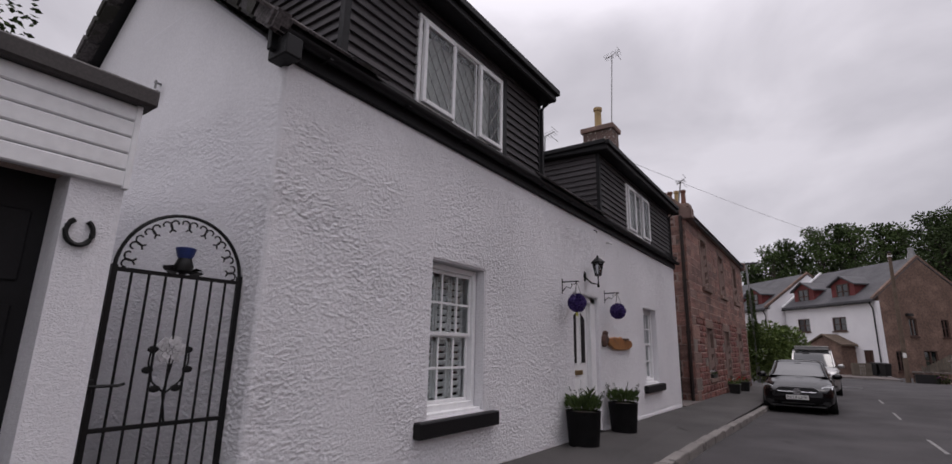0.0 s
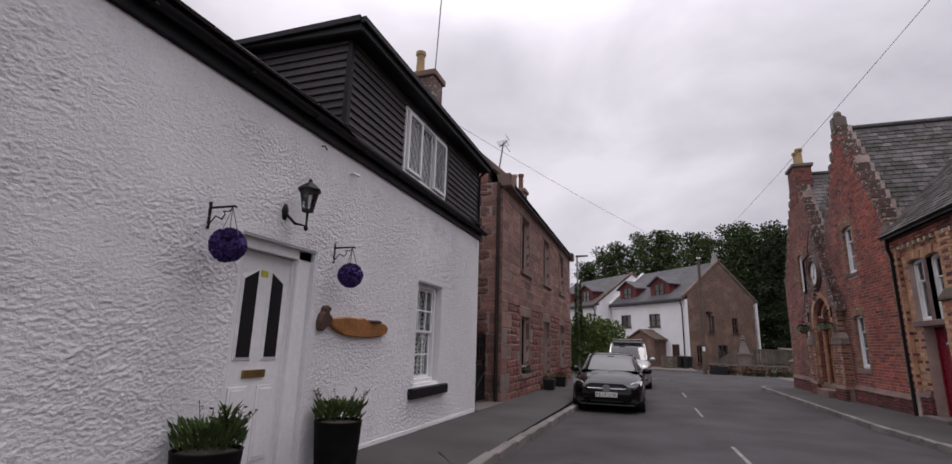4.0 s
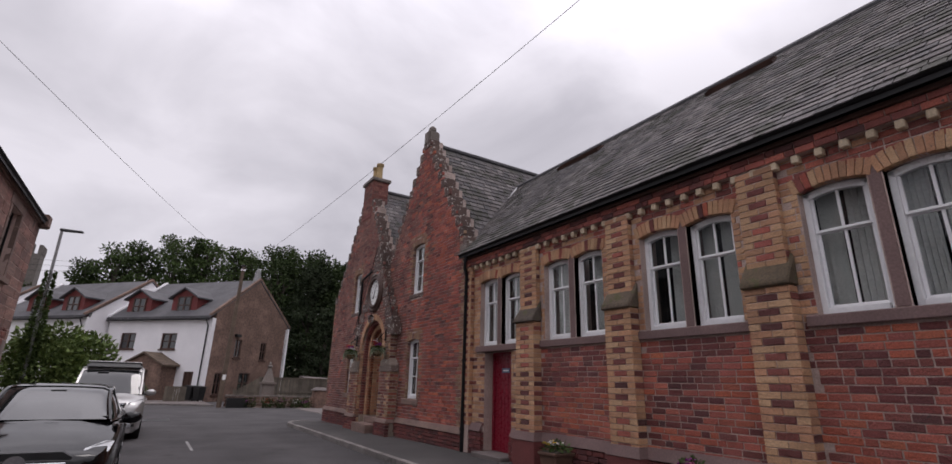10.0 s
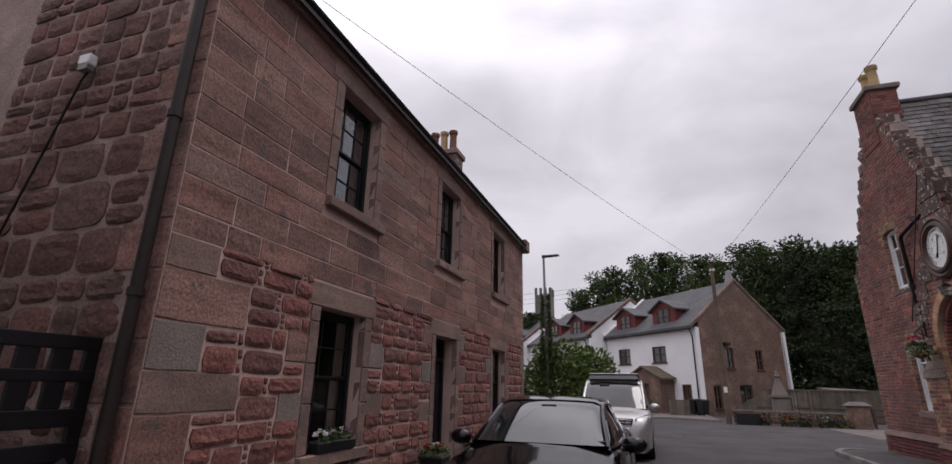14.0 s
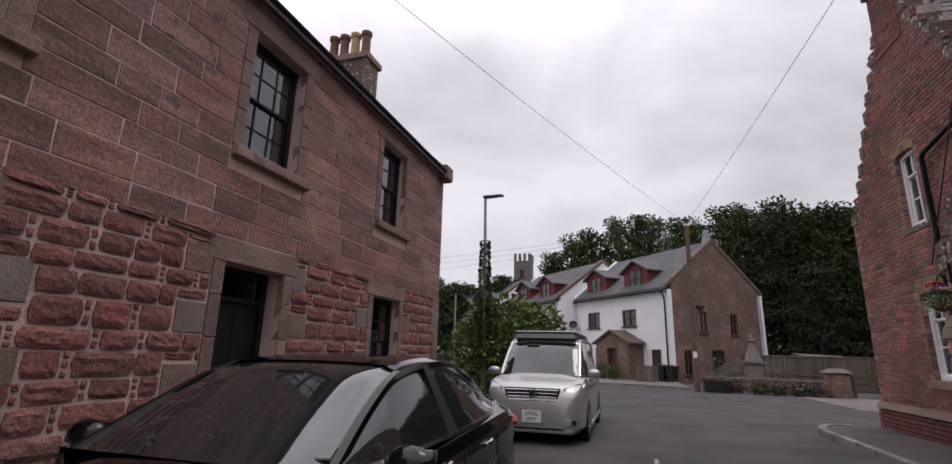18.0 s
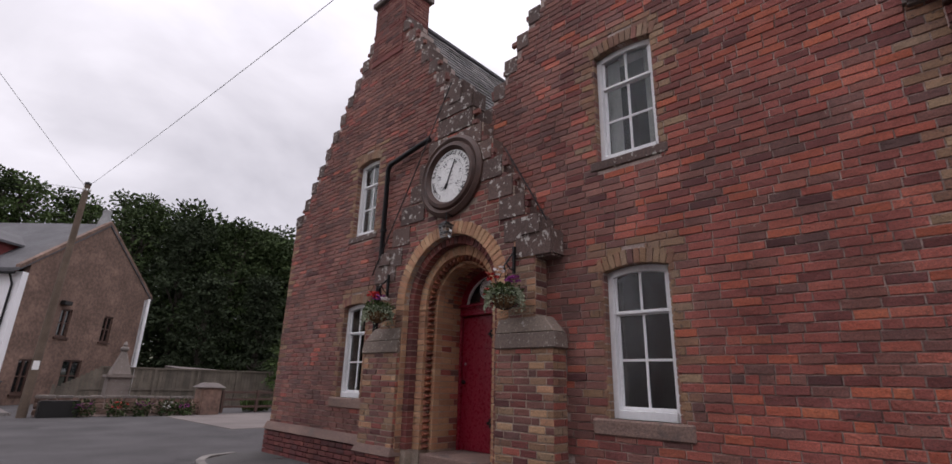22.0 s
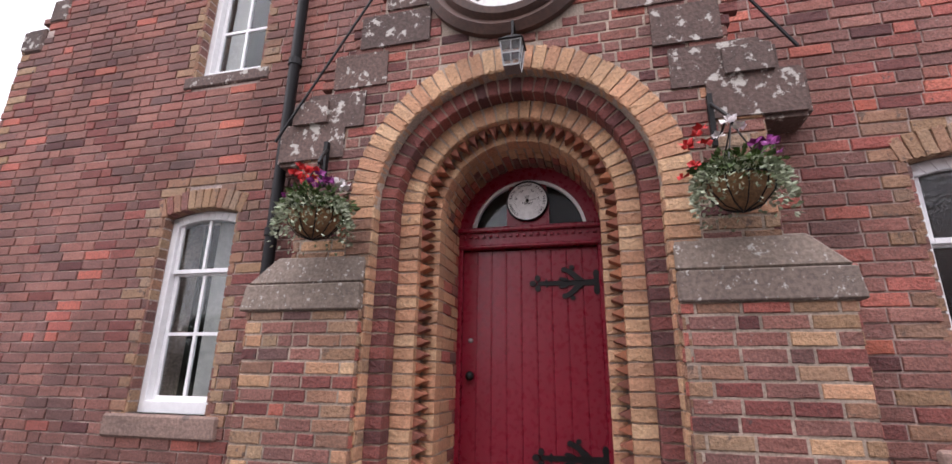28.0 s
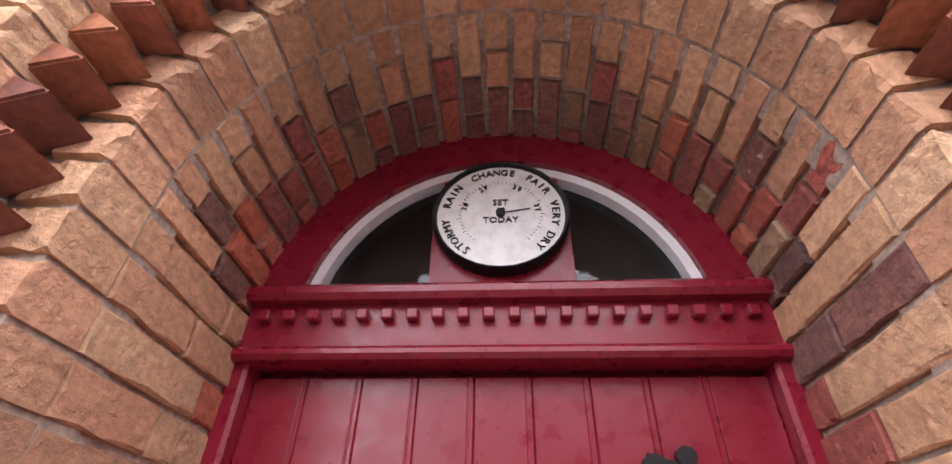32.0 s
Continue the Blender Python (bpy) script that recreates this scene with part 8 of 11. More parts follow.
def petal_poly(t, r0, r1, half, d):
    """A flat notched petal of cast metal."""
    pts = [(r0, -half * 0.5), (r1 * 0.75, -half), (r1, -half * 0.6), (r1 * 0.94, 0.0), (r1, half * 0.6), (r1 * 0.75, half), (r0, half * 0.5)]
    return M().prism([gp(mid + r * math.cos(t + q), 1.36 + r * math.sin(t + q), d) for r, q in pts], (0.005, 0, 0))


for n, r0, r1, half, d in ((5, 0.03, 0.09, 0.62, 0.0), (5, 0.018, 0.066, 0.6, 0.006), (5, 0.004, 0.034, 0.6, 0.012)):
    for k in range(n):
        part("petal", petal_poly(2 * math.pi * k / n + d * 50, r0, r1, half, d), ROSE_METAL, rose, bevel=0.0015)
part("latch", M().tube([gp(GA0 - 0.03, 1.16, 0.02), gp(GA0 + 0.12, 1.16, 0.02), gp(GA0 + 0.15, 1.17, 0.02)], 0.009, 6), IRON, gate)
part("latch_box", M().box(GX_ - 0.02, GX_ + 0.02, GA0 - 0.04, GA0 + 0.0, 1.12, 1.2), IRON, gate, bevel=0.005)
hg = M()
hg.tube([gp(1.9, 1.73), gp(1.965, 1.73)], 0.01, 6)
hg.box(GX_ - 0.01, GX_ + 0.01, 1.95, 1.972, 1.66, 1.84)
part("hinge", hg, IRON, gate)
part("hinge", M().tube([gp(1.9, 0.5), gp(1.965, 0.5)], 0.01, 6), IRON, gate)

alley = thing("alley_gate", "black wooden double gate between the cottage and the stone house", "gate", (-3.55, 14.5, 0))
for a0, a1 in ((13.52, 14.47), (14.49, 15.44)):
    for z0, z1 in ((0.12, 0.3), (0.78, 0.9), (1.0, 1.12), (1.3, 1.38), (1.52, 1.62)):
        part("rail", M().box(-3.6, -3.54, a0, a1, z0, z1), BLACK, alley, bevel=0.006)
    for k in range(5):
        a = a0 + k * (a1 - a0 - 0.1) / 4
        part("stile", M().box(-3.59, -3.545, a, a + (0.1 if k in (0, 4) else 0.13), 0.12 if k in (0, 4) else 1.12, 1.62), BLACK, alley, bevel=0.006)
    part("panel", M().box(-3.585, -3.56, a0, a1, 0.3, 0.8), BLACK, alley)
    part("brace", M().tube([(-3.53, a0 + 0.08, 0.32), (-3.53, a1 - 0.08, 0.78)], 0.03, 4), BLACK, alley)
al = M()
strip(al, [[(-9, y, pl(y) + 0.012), (-3.05, y, pl(y) + 0.006)] for y in (13.5, 15.5)], 0.1)
solid("pavement", al, PALE_CONCRETE, "pale concrete alley floor and threshold", "pavement", kind="structure")
ab = thing("alarm_box", "small white alarm box on the stone gable", "alarm box", (-4.65, 15.46, 4.3))
part("case", M().box(-4.73, -4.58, 15.38, 15.47, 4.24, 4.36), WHITE, ab, bevel=0.012)
part("lamp", M().box(-4.72, -4.59, 15.39, 15.46, 4.19, 4.24), STEEL, ab)
tagged(part("wall_cable", M().tube([(-4.65, 15.45, 4.2), (-4.7, 15.44, 4.1), (-5.0, 15.44, 3.2), (-5.35, 15.44, 2.2)], 0.012, 5), BLACK), "dark cable running down the stone gable", "cable")

# ---- far white houses ----
ANG = radians(130.5)
FU = Vector((math.cos(ANG), math.sin(ANG), 0))
FV = Vector((math.sin(ANG), -math.cos(ANG), 0))
GF = -0.22


def far_house(c, length, width, eave, apex, facade, gable, dormers, holes, gholes, porch_at=None, label="", tail=True):
    """A house with a rendered front along FU and a gable along FV from the corner c."""
    C = Vector((c[0], c[1], 0))
    hs = thing("far_house", label, "house", (c[0], c[1], GF))
    Ff = Fr(C, FU, -FV)
    Fg = Fr(C, FV, -FU)
    part("front_wall", wall(M(), Ff, 0.0, length, GF - 0.3, lambda a: eave, holes, -0.3, 0.0), facade, hs)
    gt = lambda a: eave + 0.3 + (apex - eave - 0.3) * (1 - abs(a - width / 2) / (width / 2))
    part("gable_wall", wall(M(), Fg, 0.3, width, GF - 0.3, gt, gholes, -0.3, 0.0, cuts=(width / 2,)), gable, hs, "brown rubble gable")
    part("gable_wall", wall(M(), Fr(C + FU * length, FV, FU), 0.3, width, GF - 0.3, gt, [], -0.3, 0.0, cuts=(width / 2,)), facade, hs)
    part("rear_wall", Fr(C + FV * width, FU, FV).box(M(), 0, length, -0.3, 0, GF - 0.3, eave), facade, hs)
    r = M()
    for s0 in (-0.3, width + 0.3):
        q = [(-0.05, s0), (length + 0.05, s0), (length + 0.05, width / 2), (-0.05, width / 2)]
        zz = [eave - 0.02, eave - 0.02, apex + 0.02, apex + 0.02]
        r.hexa([C + FU * a + FV * b + Vector((0, 0, z)) for (a, b), z in zip(q, zz)] + [C + FU * a + FV * b + Vector((0, 0, z + 0.15)) for (a, b), z in zip(q, zz)])
    part("roof", r, FAR_SLATE, hs, "grey slate roof")
    for sk in (-0.06, length - 0.16):
        s = M()
        for s0 in (-0.25, width + 0.25):
            q = [(sk, s0), (sk + 0.25, s0), (sk + 0.25, width / 2), (sk, width / 2)]
            zz = [eave + 0.1, eave + 0.1, apex + 0.12, apex + 0.12]
            s.hexa([C + FU * a + FV * b + Vector((0, 0, z)) for (a, b), z in zip(q, zz)] + [C + FU * a + FV * b + Vector((0, 0, z + 0.2)) for (a, b), z in zip(q, zz)])
        part("skew", s, SMOOTH_WHITE if sk > 0 else FAR_STONE, hs)
    gz_ = eave - 0.1
    part("gutter", M().tube([Ff.p(0.1, 0.32, gz_), Ff.p(length, 0.32, gz_)], 0.07, 6), BLACK, hs)
    part("downpipe", M().tube([Ff.p(0.35, 0.3, gz_), Ff.p(0.3, 0.08, gz_ - 0.5), Ff.p(0.3, 0.08, GF)], 0.05, 6), BLACK, hs)
    for F, lst in ((Ff, holes), (Fg, gholes)):
        for a0, a1, z0, z1 in lst:
            dr = z0 < 0.2
            w = thing_part("door" if dr else "window", hs)
            fr = M()
            e = 0.09
            F.box(fr, a0, a0 + e, -0.16, -0.06, z0, z1)
            F.box(fr, a1 - e, a1, -0.16, -0.06, z0, z1)
            F.box(fr, a0 + e, a1 - e, -0.16, -0.06, z0, z0 + e)
            F.box(fr, a0 + e, a1 - e, -0.16, -0.06, z1 - e, z1)
            F.box(fr, (a0 + a1) / 2 - 0.05, (a0 + a1) / 2 + 0.05, -0.16, -0.06, z0 + e, z1 - e)
            if z1 - z0 > 0.9 and not dr:
                F.box(fr, a0 + e, a1 - e, -0.15, -0.07, (z0 + z1) / 2 - 0.03, (z0 + z1) / 2 + 0.03)
            part("frame", fr, DARK_WOOD, w, "dark red-brown frame")
            part("pane", F.box(M(), a0 + e, a1 - e, -0.13, -0.12, z0 + e, z1 - e), DARK_WOOD if dr else CAR_GLASS, w)
            if not dr:
                part("sill", F.box(M(), a0 - 0.08, a1 + 0.08, -0.1, 0.08, z0 - 0.1, z0), DARK_WOOD, w)
    for dc, dw in dormers:
        d = thing_part("dormer", hs)
        zb, zt = eave + 0.15, eave + 1.72
        back = width * 0.44
        b = M()
        Ff.box(b, dc - dw / 2, dc + dw / 2, -back, -0.42, zb, zt)
        b.prism([Ff.p(dc - dw / 2, -0.42, zt), Ff.p(dc + dw / 2, -0.42, zt), Ff.p(dc, -0.42, zt + 0.62)], FV * (back - 0.42))
        part("dormer_cheek", b, FAR_BRICKRED, d, "dark red boarded dormer")
        rr = M()
        for s in (-1, 1):
            q = [(dc + s * (dw / 2 + 0.25), zt - 0.16), (dc, zt + 0.66)]
            rr.hexa([Ff.p(q[0][0], -0.15, q[0][1]), Ff.p(q[1][0], -0.15, q[1][1]), Ff.p(q[1][0], -back - 0.9, q[1][1]), Ff.p(q[0][0], -back - 0.4, q[0][1]), Ff.p(q[0][0], -0.15, q[0][1] + 0.12), Ff.p(q[1][0], -0.15, q[1][1] + 0.12), Ff.p(q[1][0], -back - 0.9, q[1][1] + 0.12), Ff.p(q[0][0], -back - 0.4, q[0][1] + 0.12)])
        part("dormer_roof", rr, FAR_SLATE, d)
        fr = M()
        for k in range(3):
            a = dc - 0.62 + k * 0.62
            Ff.box(fr, a - 0.05, a + 0.05, -0.42, -0.36, zb + 0.3, zt + 0.05)
        for z in (zb + 0.3, (zb + zt) / 2 + 0.15, zt):
            Ff.box(fr, dc - 0.67, dc + 0.67, -0.42, -0.365, z - 0.04, z + 0.04)
        w = part("window_frame", fr, DARK_WOOD, d)
        part("pane", Ff.box(M(), dc - 0.62, dc + 0.62, -0.42, -0.4, zb + 0.2, zt), CAR_GLASS, w)
    if porch_at:
        a0, a1 = porch_at
        pc = thing_part("porch", hs)
        pm = (a0 + a1) / 2
        body = wall(M(), Fr(C - FV * 1.3, FU, -FV), a0 + 0.3, a1 - 0.3, GF - 0.2, lambda a: 2.2 + 0.75 * (1 - abs(a - pm) / ((a1 - a0) / 2)), [(pm - 0.55, pm + 0.55, GF - 0.2, 1.85)], -0.25, 0.0, cuts=(pm,))
        Ff.box(body, a0 + 0.3, a0 + 0.55, 0, 1.05, GF - 0.2, 2.2)
        Ff.box(body, a1 - 0.55, a1 - 0.3, 0, 1.05, GF - 0.2, 2.2)
        part("porch_wall", body, FAR_STONE, pc, "rubble stone porch")
        part("porch_door", Ff.box(M(), pm - 0.55, pm + 0.55, 0.95, 1.02, GF, 1.85), DARK_WOOD, pc)
        rr = M()
        for s in (-1, 1):
            q = [(pm + s * (a1 - a0) / 2, 2.12), (pm, 3.02)]
            rr.hexa([Ff.p(q[0][0], 0.0, q[0][1]), Ff.p(q[1][0], 0.0, q[1][1]), Ff.p(q[1][0], 1.5, q[1][1]), Ff.p(q[0][0], 1.5, q[0][1]), Ff.p(q[0][0], 0.0, q[0][1] + 0.13), Ff.p(q[1][0], 0.0, q[1][1] + 0.13), Ff.p(q[1][0], 1.5, q[1][1] + 0.13), Ff.p(q[0][0], 1.5, q[0][1] + 0.13)])
        part("porch_roof", rr, POLE_WOOD, pc, "brown tiled porch roof")
    return hs, Ff, Fg, C


FC0 = (3.5, 51.5)
h1, Ff1, Fg1, C1 = far_house(FC0, 10.4, 8.7, 5.72, 9.3, SMOOTH_WHITE, FAR_STONE, ((3.5, 2.5), (8.15, 2.5)),
    [(7.3, 8.85, 3.4, 4.65), (3.15, 4.65, 3.4, 4.6), (0.95, 1.85, GF, 1.8), (6.5, 8.0, GF + 0.05, 1.9)],
    [(2.6, 3.3, 2.95, 4.37), (5.5, 6.17, 2.9, 4.35), (1.05, 1.75, 0.2, 1.78), (3.5, 4.7, 0.25, 1.85)], (2.3, 6.4), "white rendered house with red dormers and a rubble gable")
ck = M()
ck.lathe([(0.34, 9.0), (0.33, 9.5), (0.2, 10.0), (0.24, 10.25), (0.16, 10.3)], Fg1.p(4.35, -0.4, 0), 10)
part("chimney_cowl", ck, STEEL, h1, "grey metal chimney cowl", smooth=True)
part("security_light", Fg1.box(M(), 2.4, 2.95, 0.0, 0.25, 4.55, 4.75), PLASTIC, h1, bevel=0.03)
part("white_downpipe", M().tube([Fg1.p(8.62, 0.1, 5.8), Fg1.p(8.62, 0.1, 0.0)], 0.1, 8), WHITE, h1)
c2 = (FC0[0] + FU.x * 10.5 - FV.x * 1.8, FC0[1] + FU.y * 10.5 - FV.y * 1.8)
far_house(c2, 11.3, 9.6, 5.7, 9.35, SMOOTH_WHITE, SMOOTH_WHITE, ((2.5, 2.4), (6.6, 2.4)), [(2.0, 3.3, 2.9, 4.1), (6.5, 7.8, 2.9, 4.1), (4.2, 5.2, GF, 1.8)], [], None, "white rendered terraced house with red dormers")
c3 = (c2[0] + FU.x * 11.4 - FV.x * 1.5, c2[1] + FU.y * 11.4 - FV.y * 1.5)
far_house(c3, 12.0, 9.0, 5.3, 8.9, SMOOTH_WHITE, SMOOTH_WHITE, ((2.4, 2.2), (6.4, 2.2)), [(3.0, 4.3, 2.4, 3.6)], [], None, "white rendered terraced house at the row's end")
dish = thing("satellite_dish", "small dark satellite dish on the white wall", "satellite dish", (C1 + FU * 10.1 + Vector((0, 0, 3.4))))
part("bowl", M().lathe([(0.0, 0.0), (0.2, 0.03), (0.34, 0.12), (0.33, 0.14), (0.2, 0.06)], Ff1.p(10.2, 0.5, 3.75), 14, Matrix.Rotation(radians(70), 3, "X")), PLASTIC, dish, smooth=True)
part("arm", M().tube([Ff1.p(10.1, 0.0, 3.5), Ff1.p(10.2, 0.45, 3.65)], 0.03, 6), STEEL, dish)

# church tower on the rise far behind
tower = thing("church_tower", "distant square church tower with battlements", "tower", (-27, 150, 10))
part("shaft", M().box(-29.3, -24.7, 150, 154.6, 5, 26.6), TOWER, tower)
for k in range(4):
    part("merlon", M().box(-29.3 + k * 1.33, -28.6 + k * 1.33, 149.9, 150.4, 26.6, 28.6), TOWER, tower)
    part("merlon", M().box(-25.2, -24.6, 150 + k * 1.33, 150.7 + k * 1.33, 26.6, 28.6), TOWER, tower)
part("belfry_opening", M().box(-27.6, -26.4, 149.9, 150.02, 20.5, 24), SLATE_BED, tower)

# telegraph pole, wires
pole = thing("telegraph_pole", "leaning brown wooden telegraph pole", "pole", (4.0, 43.75, -0.28))
part("post", M().tube([(4.0, 43.75, -0.35), (4.05, 43.75, 4), (4.1, 43.75, 8.3)], 0.15, 12, 0.1), POLE_WOOD, pole, smooth=True)
part("cap", M().lathe([(0.12, 8.28), (0.11, 8.36), (0.0, 8.42)], (4.1, 43.75, 0), 10), BLACK, pole)
part("marker_plate", M().box(3.92, 4.1, 43.57, 43.6, 1.3, 1.6), PLATE, pole)
for k in range(3):
    part("insulator", M().lathe([(0.03, 0), (0.05, 0.06), (0.03, 0.12)], (4.0 + 0.1 * k, 43.68, 8.0), 8), PLATE, pole)


def wire(p, q, sag, label):
    pts = [Vector(p).lerp(Vector(q), i / 16) - Vector((0, 0, sag * 4 * (i / 16) * (1 - i / 16))) for i in range(17)]
    return tagged(part("overhead_wire", M().tube(pts, 0.0065, 5), BLACK), label, "wire", "overhead wires")


wire((4.07, 43.75, 8.15), (6.2, 4.4, 8.6), 0.45, "thin black overhead wire above the hall side")
wire((4.07, 43.75, 8.15), (-6.4, 15.8, 8.62), 0.3, "thin black overhead wire towards the stone house")
for k in range(3):
    wire((4.07, 43.75, 8.1 - 0.15 * k), (-34, 58, 9.2 - 0.8 * k), 0.6, "thin overhead wire beyond the lamp post")

# street lamp
lamp = thing("street_lamp", "tall grey steel street lamp wrapped in ivy", "street lamp", (-3.3, 31.6, -0.1))
part("base", M().tube([(-3.3, 31.6, -0.2), (-3.3, 31.6, 1.3)], 0.09, 10), STEEL, lamp, smooth=True)
part("post", M().tube([(-3.3, 31.6, 1.3), (-3.36, 31.6, 6.3)], 0.055, 10, 0.045), STEEL, lamp, smooth=True)
part("lamp_head", M().hexa([(-3.42, 31.5, 6.26), (-2.72, 31.5, 6.3), (-2.72, 31.7, 6.3), (-3.42, 31.7, 6.26), (-3.42, 31.52, 6.36), (-2.76, 31.52, 6.36), (-2.76, 31.68, 6.36), (-3.42, 31.68, 6.36)]), PLASTIC, lamp, "flat black lamp head", bevel=0.02)
lamp2 = thing("street_lamp", "far slim grey street lamp", "street lamp", (-11.5, 52, -0.2))
part("post", M().tube([(-11.5, 52, -0.3), (-11.5, 52, 5.6)], 0.06, 8), STEEL, lamp2)
part("lamp_head", M().box(-11.6, -10.9, 51.9, 52.1, 5.58, 5.66), PLASTIC, lamp2)

# low wall, obelisk, pier, fence, gate
low = thing("garden_wall", "low rubble garden wall with coping", "wall", (6.7, 43.5, -0.28))
FW = Fr((4.25, 43.9, 0), (4.95, -0.85, 0), (-0.85, -4.95, 0))
core = part("core", FW.box(M(), 0.05, 5.0, -0.35, -0.03, -0.5, 0.3), MORTAR, low)
rw = random.Random(5)
st_ = []
for k in range(3):
    a = 0.0
    while a < 5.0:
        w = rw.uniform(0.22, 0.48)
        st_.append(FW.piece(a + w / 2, rw.uniform(-0.01, 0.02), -0.22 + k * 0.2 + 0.1, w - 0.03, 0.18, 0.12, rw.uniform(-0.05, 0.05)))
        a += w
lay(core, "stone", st_, STONE_UNITS, FAR_STONE, (5, 43, 0), 120)
a = 0.0
while a < 4.95:
    w = rw.uniform(0.35, 0.6)
    part("coping_stone", FW.box(M(), a, min(5.0, a + w) - 0.015, -0.38, 0.03, 0.33, 0.42 + rw.uniform(0, 0.03)), GREY_STONE, low, bevel=0.03)
    a += w
obel = thing("stone_obelisk", "small carved stone obelisk with a ball finial", "obelisk", (6.76, 44.7, -0.28))
part("pedestal", M().box(6.38, 7.14, 44.4, 45.1, -0.35, 1.08), GREY_STONE, obel, bevel=0.03)
part("cornice", M().box(6.28, 7.24, 44.3, 45.2, 1.08, 1.2), GREY_STONE, obel, bevel=0.03)
m = M()
m.hexa([(6.42, 44.4, 1.2), (7.1, 44.4, 1.2), (7.1, 45.08, 1.2), (6.42, 45.08, 1.2), (6.67, 44.65, 2.1), (6.85, 44.65, 2.1), (6.85, 44.83, 2.1), (6.67, 44.83, 2.1)])
part("spire", m, GREY_STONE, obel, bevel=0.02)
part("ball", M().ball((6.76, 44.74, 2.2), 0.16, 0.16, 0.12, 12), GREY_STONE, obel, smooth=True)
part("tip", M().lathe([(0.06, 2.28), (0.09, 2.36), (0.05, 2.46), (0.0, 2.52)], (6.76, 44.74, 0), 10), GREY_STONE, obel, smooth=True)
pier = thing("gate_pier", "squat rubble gate pier with a pale pyramid cap", "gate pier", (9.75, 43.2, -0.28))
part("shaft", M().box(9.35, 10.15, 42.9, 43.7, -0.4, 0.78), FAR_STONE, pier, bevel=0.05)
m = M()
m.hexa([(9.22, 42.77, 0.78), (10.28, 42.77, 0.78), (10.28, 43.83, 0.78), (9.22, 43.83, 0.78), (9.5, 43.05, 0.98), (10.0, 43.05, 0.98), (10.0, 43.55, 0.98), (9.5, 43.55, 0.98)])
part("cap", m, PALE_CONCRETE, pier, "pale stone cap", bevel=0.03)
fence = thing("timber_fence", "weathered close-boarded timber fence", "fence", (14, 48.5, -0.28))
FF = Fr((5.4, 49.6, 0), (1, -0.12, 0), (-0.12, -1, 0))
nb2 = 150
for k in range(nb2):
    a = k * 0.155
    zt = 1.5 if a > 1.5 else 0.55 + a * 0.63
    part("board", FF.box(M(), a, a + 0.145, 0.0, 0.02, -0.3, zt + rw.uniform(-0.02, 0.02)), FENCE_WOOD, fence)
for k in range(13):
    part("post", FF.box(M(), k * 1.9, k * 1.9 + 0.12, 0.02, 0.12, -0.3, 1.55 if k else 0.7), FENCE_WOOD, fence)
part("rail", FF.box(M(), 1.6, 23.2, 0.02, 0.07, 1.48, 1.56), FENCE_WOOD, fence)
part("rail", FF.box(M(), 1.0, 23.2, 0.02, 0.07, 0.5, 0.58), FENCE_WOOD, fence)
fg = thing("field_gate", "dark wooden barred gate beside the pier", "gate", (11.8, 43.5, -0.28))
for z in (-0.05, 0.25, 0.55):
    part("bar", M().box(10.4, 13.4, 43.5, 43.56, z, z + 0.09), DARK_WOOD, fg)
for x in (10.4, 11.9, 13.3):
    part("stile", M().box(x, x + 0.1, 43.47, 43.59, -0.25, 0.68), DARK_WOOD, fg)
solid("shed_roof", M().hexa([(10.5, 50.6, 1.5), (13.2, 50.4, 1.35), (13.4, 53, 1.5), (10.7, 53.2, 1.6), (10.5, 50.6, 1.6), (13.2, 50.4, 1.45), (13.4, 53, 1.62), (10.7, 53.2, 1.75)]), PALE_CONCRETE, "pale low shed roof behind the fence", "roof")
solid("shed_wall", M().box(10.8, 13.1, 50.8, 52.9, -0.4, 1.5), DARK_WOOD, "dark shed behind the fence", "shed")
solid("stone_trough", M().box(4.35, 5.5, 43.35, 43.8, -0.3, 0.28), PLASTIC, "dark planting trough beside the pole", "trough", bevel=0.03)
bx = thing("timber_screen", "small weathered timber bin screen", "screen", (1.9, 50.6, -0.22))
for k in range(9):
    part("board", M().box(1.25 + k * 0.145, 1.385 + k * 0.145, 50.5, 50.53, -0.22, 0.78), FENCE_WOOD, bx)


def wheelie(at, turn, mat, label, group=""):
    b = thing("wheelie_bin", label, "wheelie bin", at, group)
    q = Matrix.Translation(at) @ Matrix.Rotation(turn, 4, "Z")
    def put(m):
        m.v = [tuple(q @ Vector(p)) for p in m.v]
        return m
    part("body", put(M().hexa([(-0.22, -0.26, 0.06), (0.22, -0.26, 0.06), (0.22, 0.24, 0.06), (-0.22, 0.24, 0.06), (-0.29, -0.33, 0.95), (0.29, -0.33, 0.95), (0.29, 0.33, 0.95), (-0.29, 0.33, 0.95)])), mat, b, bevel=0.03)
    part("lid", put(M().hexa([(-0.31, -0.37, 0.95), (0.31, -0.37, 0.95), (0.31, 0.36, 0.95), (-0.31, 0.36, 0.95), (-0.29, -0.33, 1.0), (0.29, -0.33, 1.0), (0.29, 0.34, 1.06), (-0.29, 0.34, 1.06)])), mat, b, bevel=0.02)
    part("handle", put(M().tube([(-0.25, 0.4, 0.98), (0.25, 0.4, 0.98)], 0.018, 6)), mat, b)
    for s in (-0.25, 0.25):
        part("wheel", put(M().lathe([(0.1, -0.03), (0.1, 0.03)], (s, 0.26, 0.1), 12, Matrix.Rotation(radians(90), 3, "Y"))), RUBBER, b)


wheelie((2.9, 51.6, -0.2), 0.7, PLASTIC, "black wheelie bin by the white house", "bins by the white house")
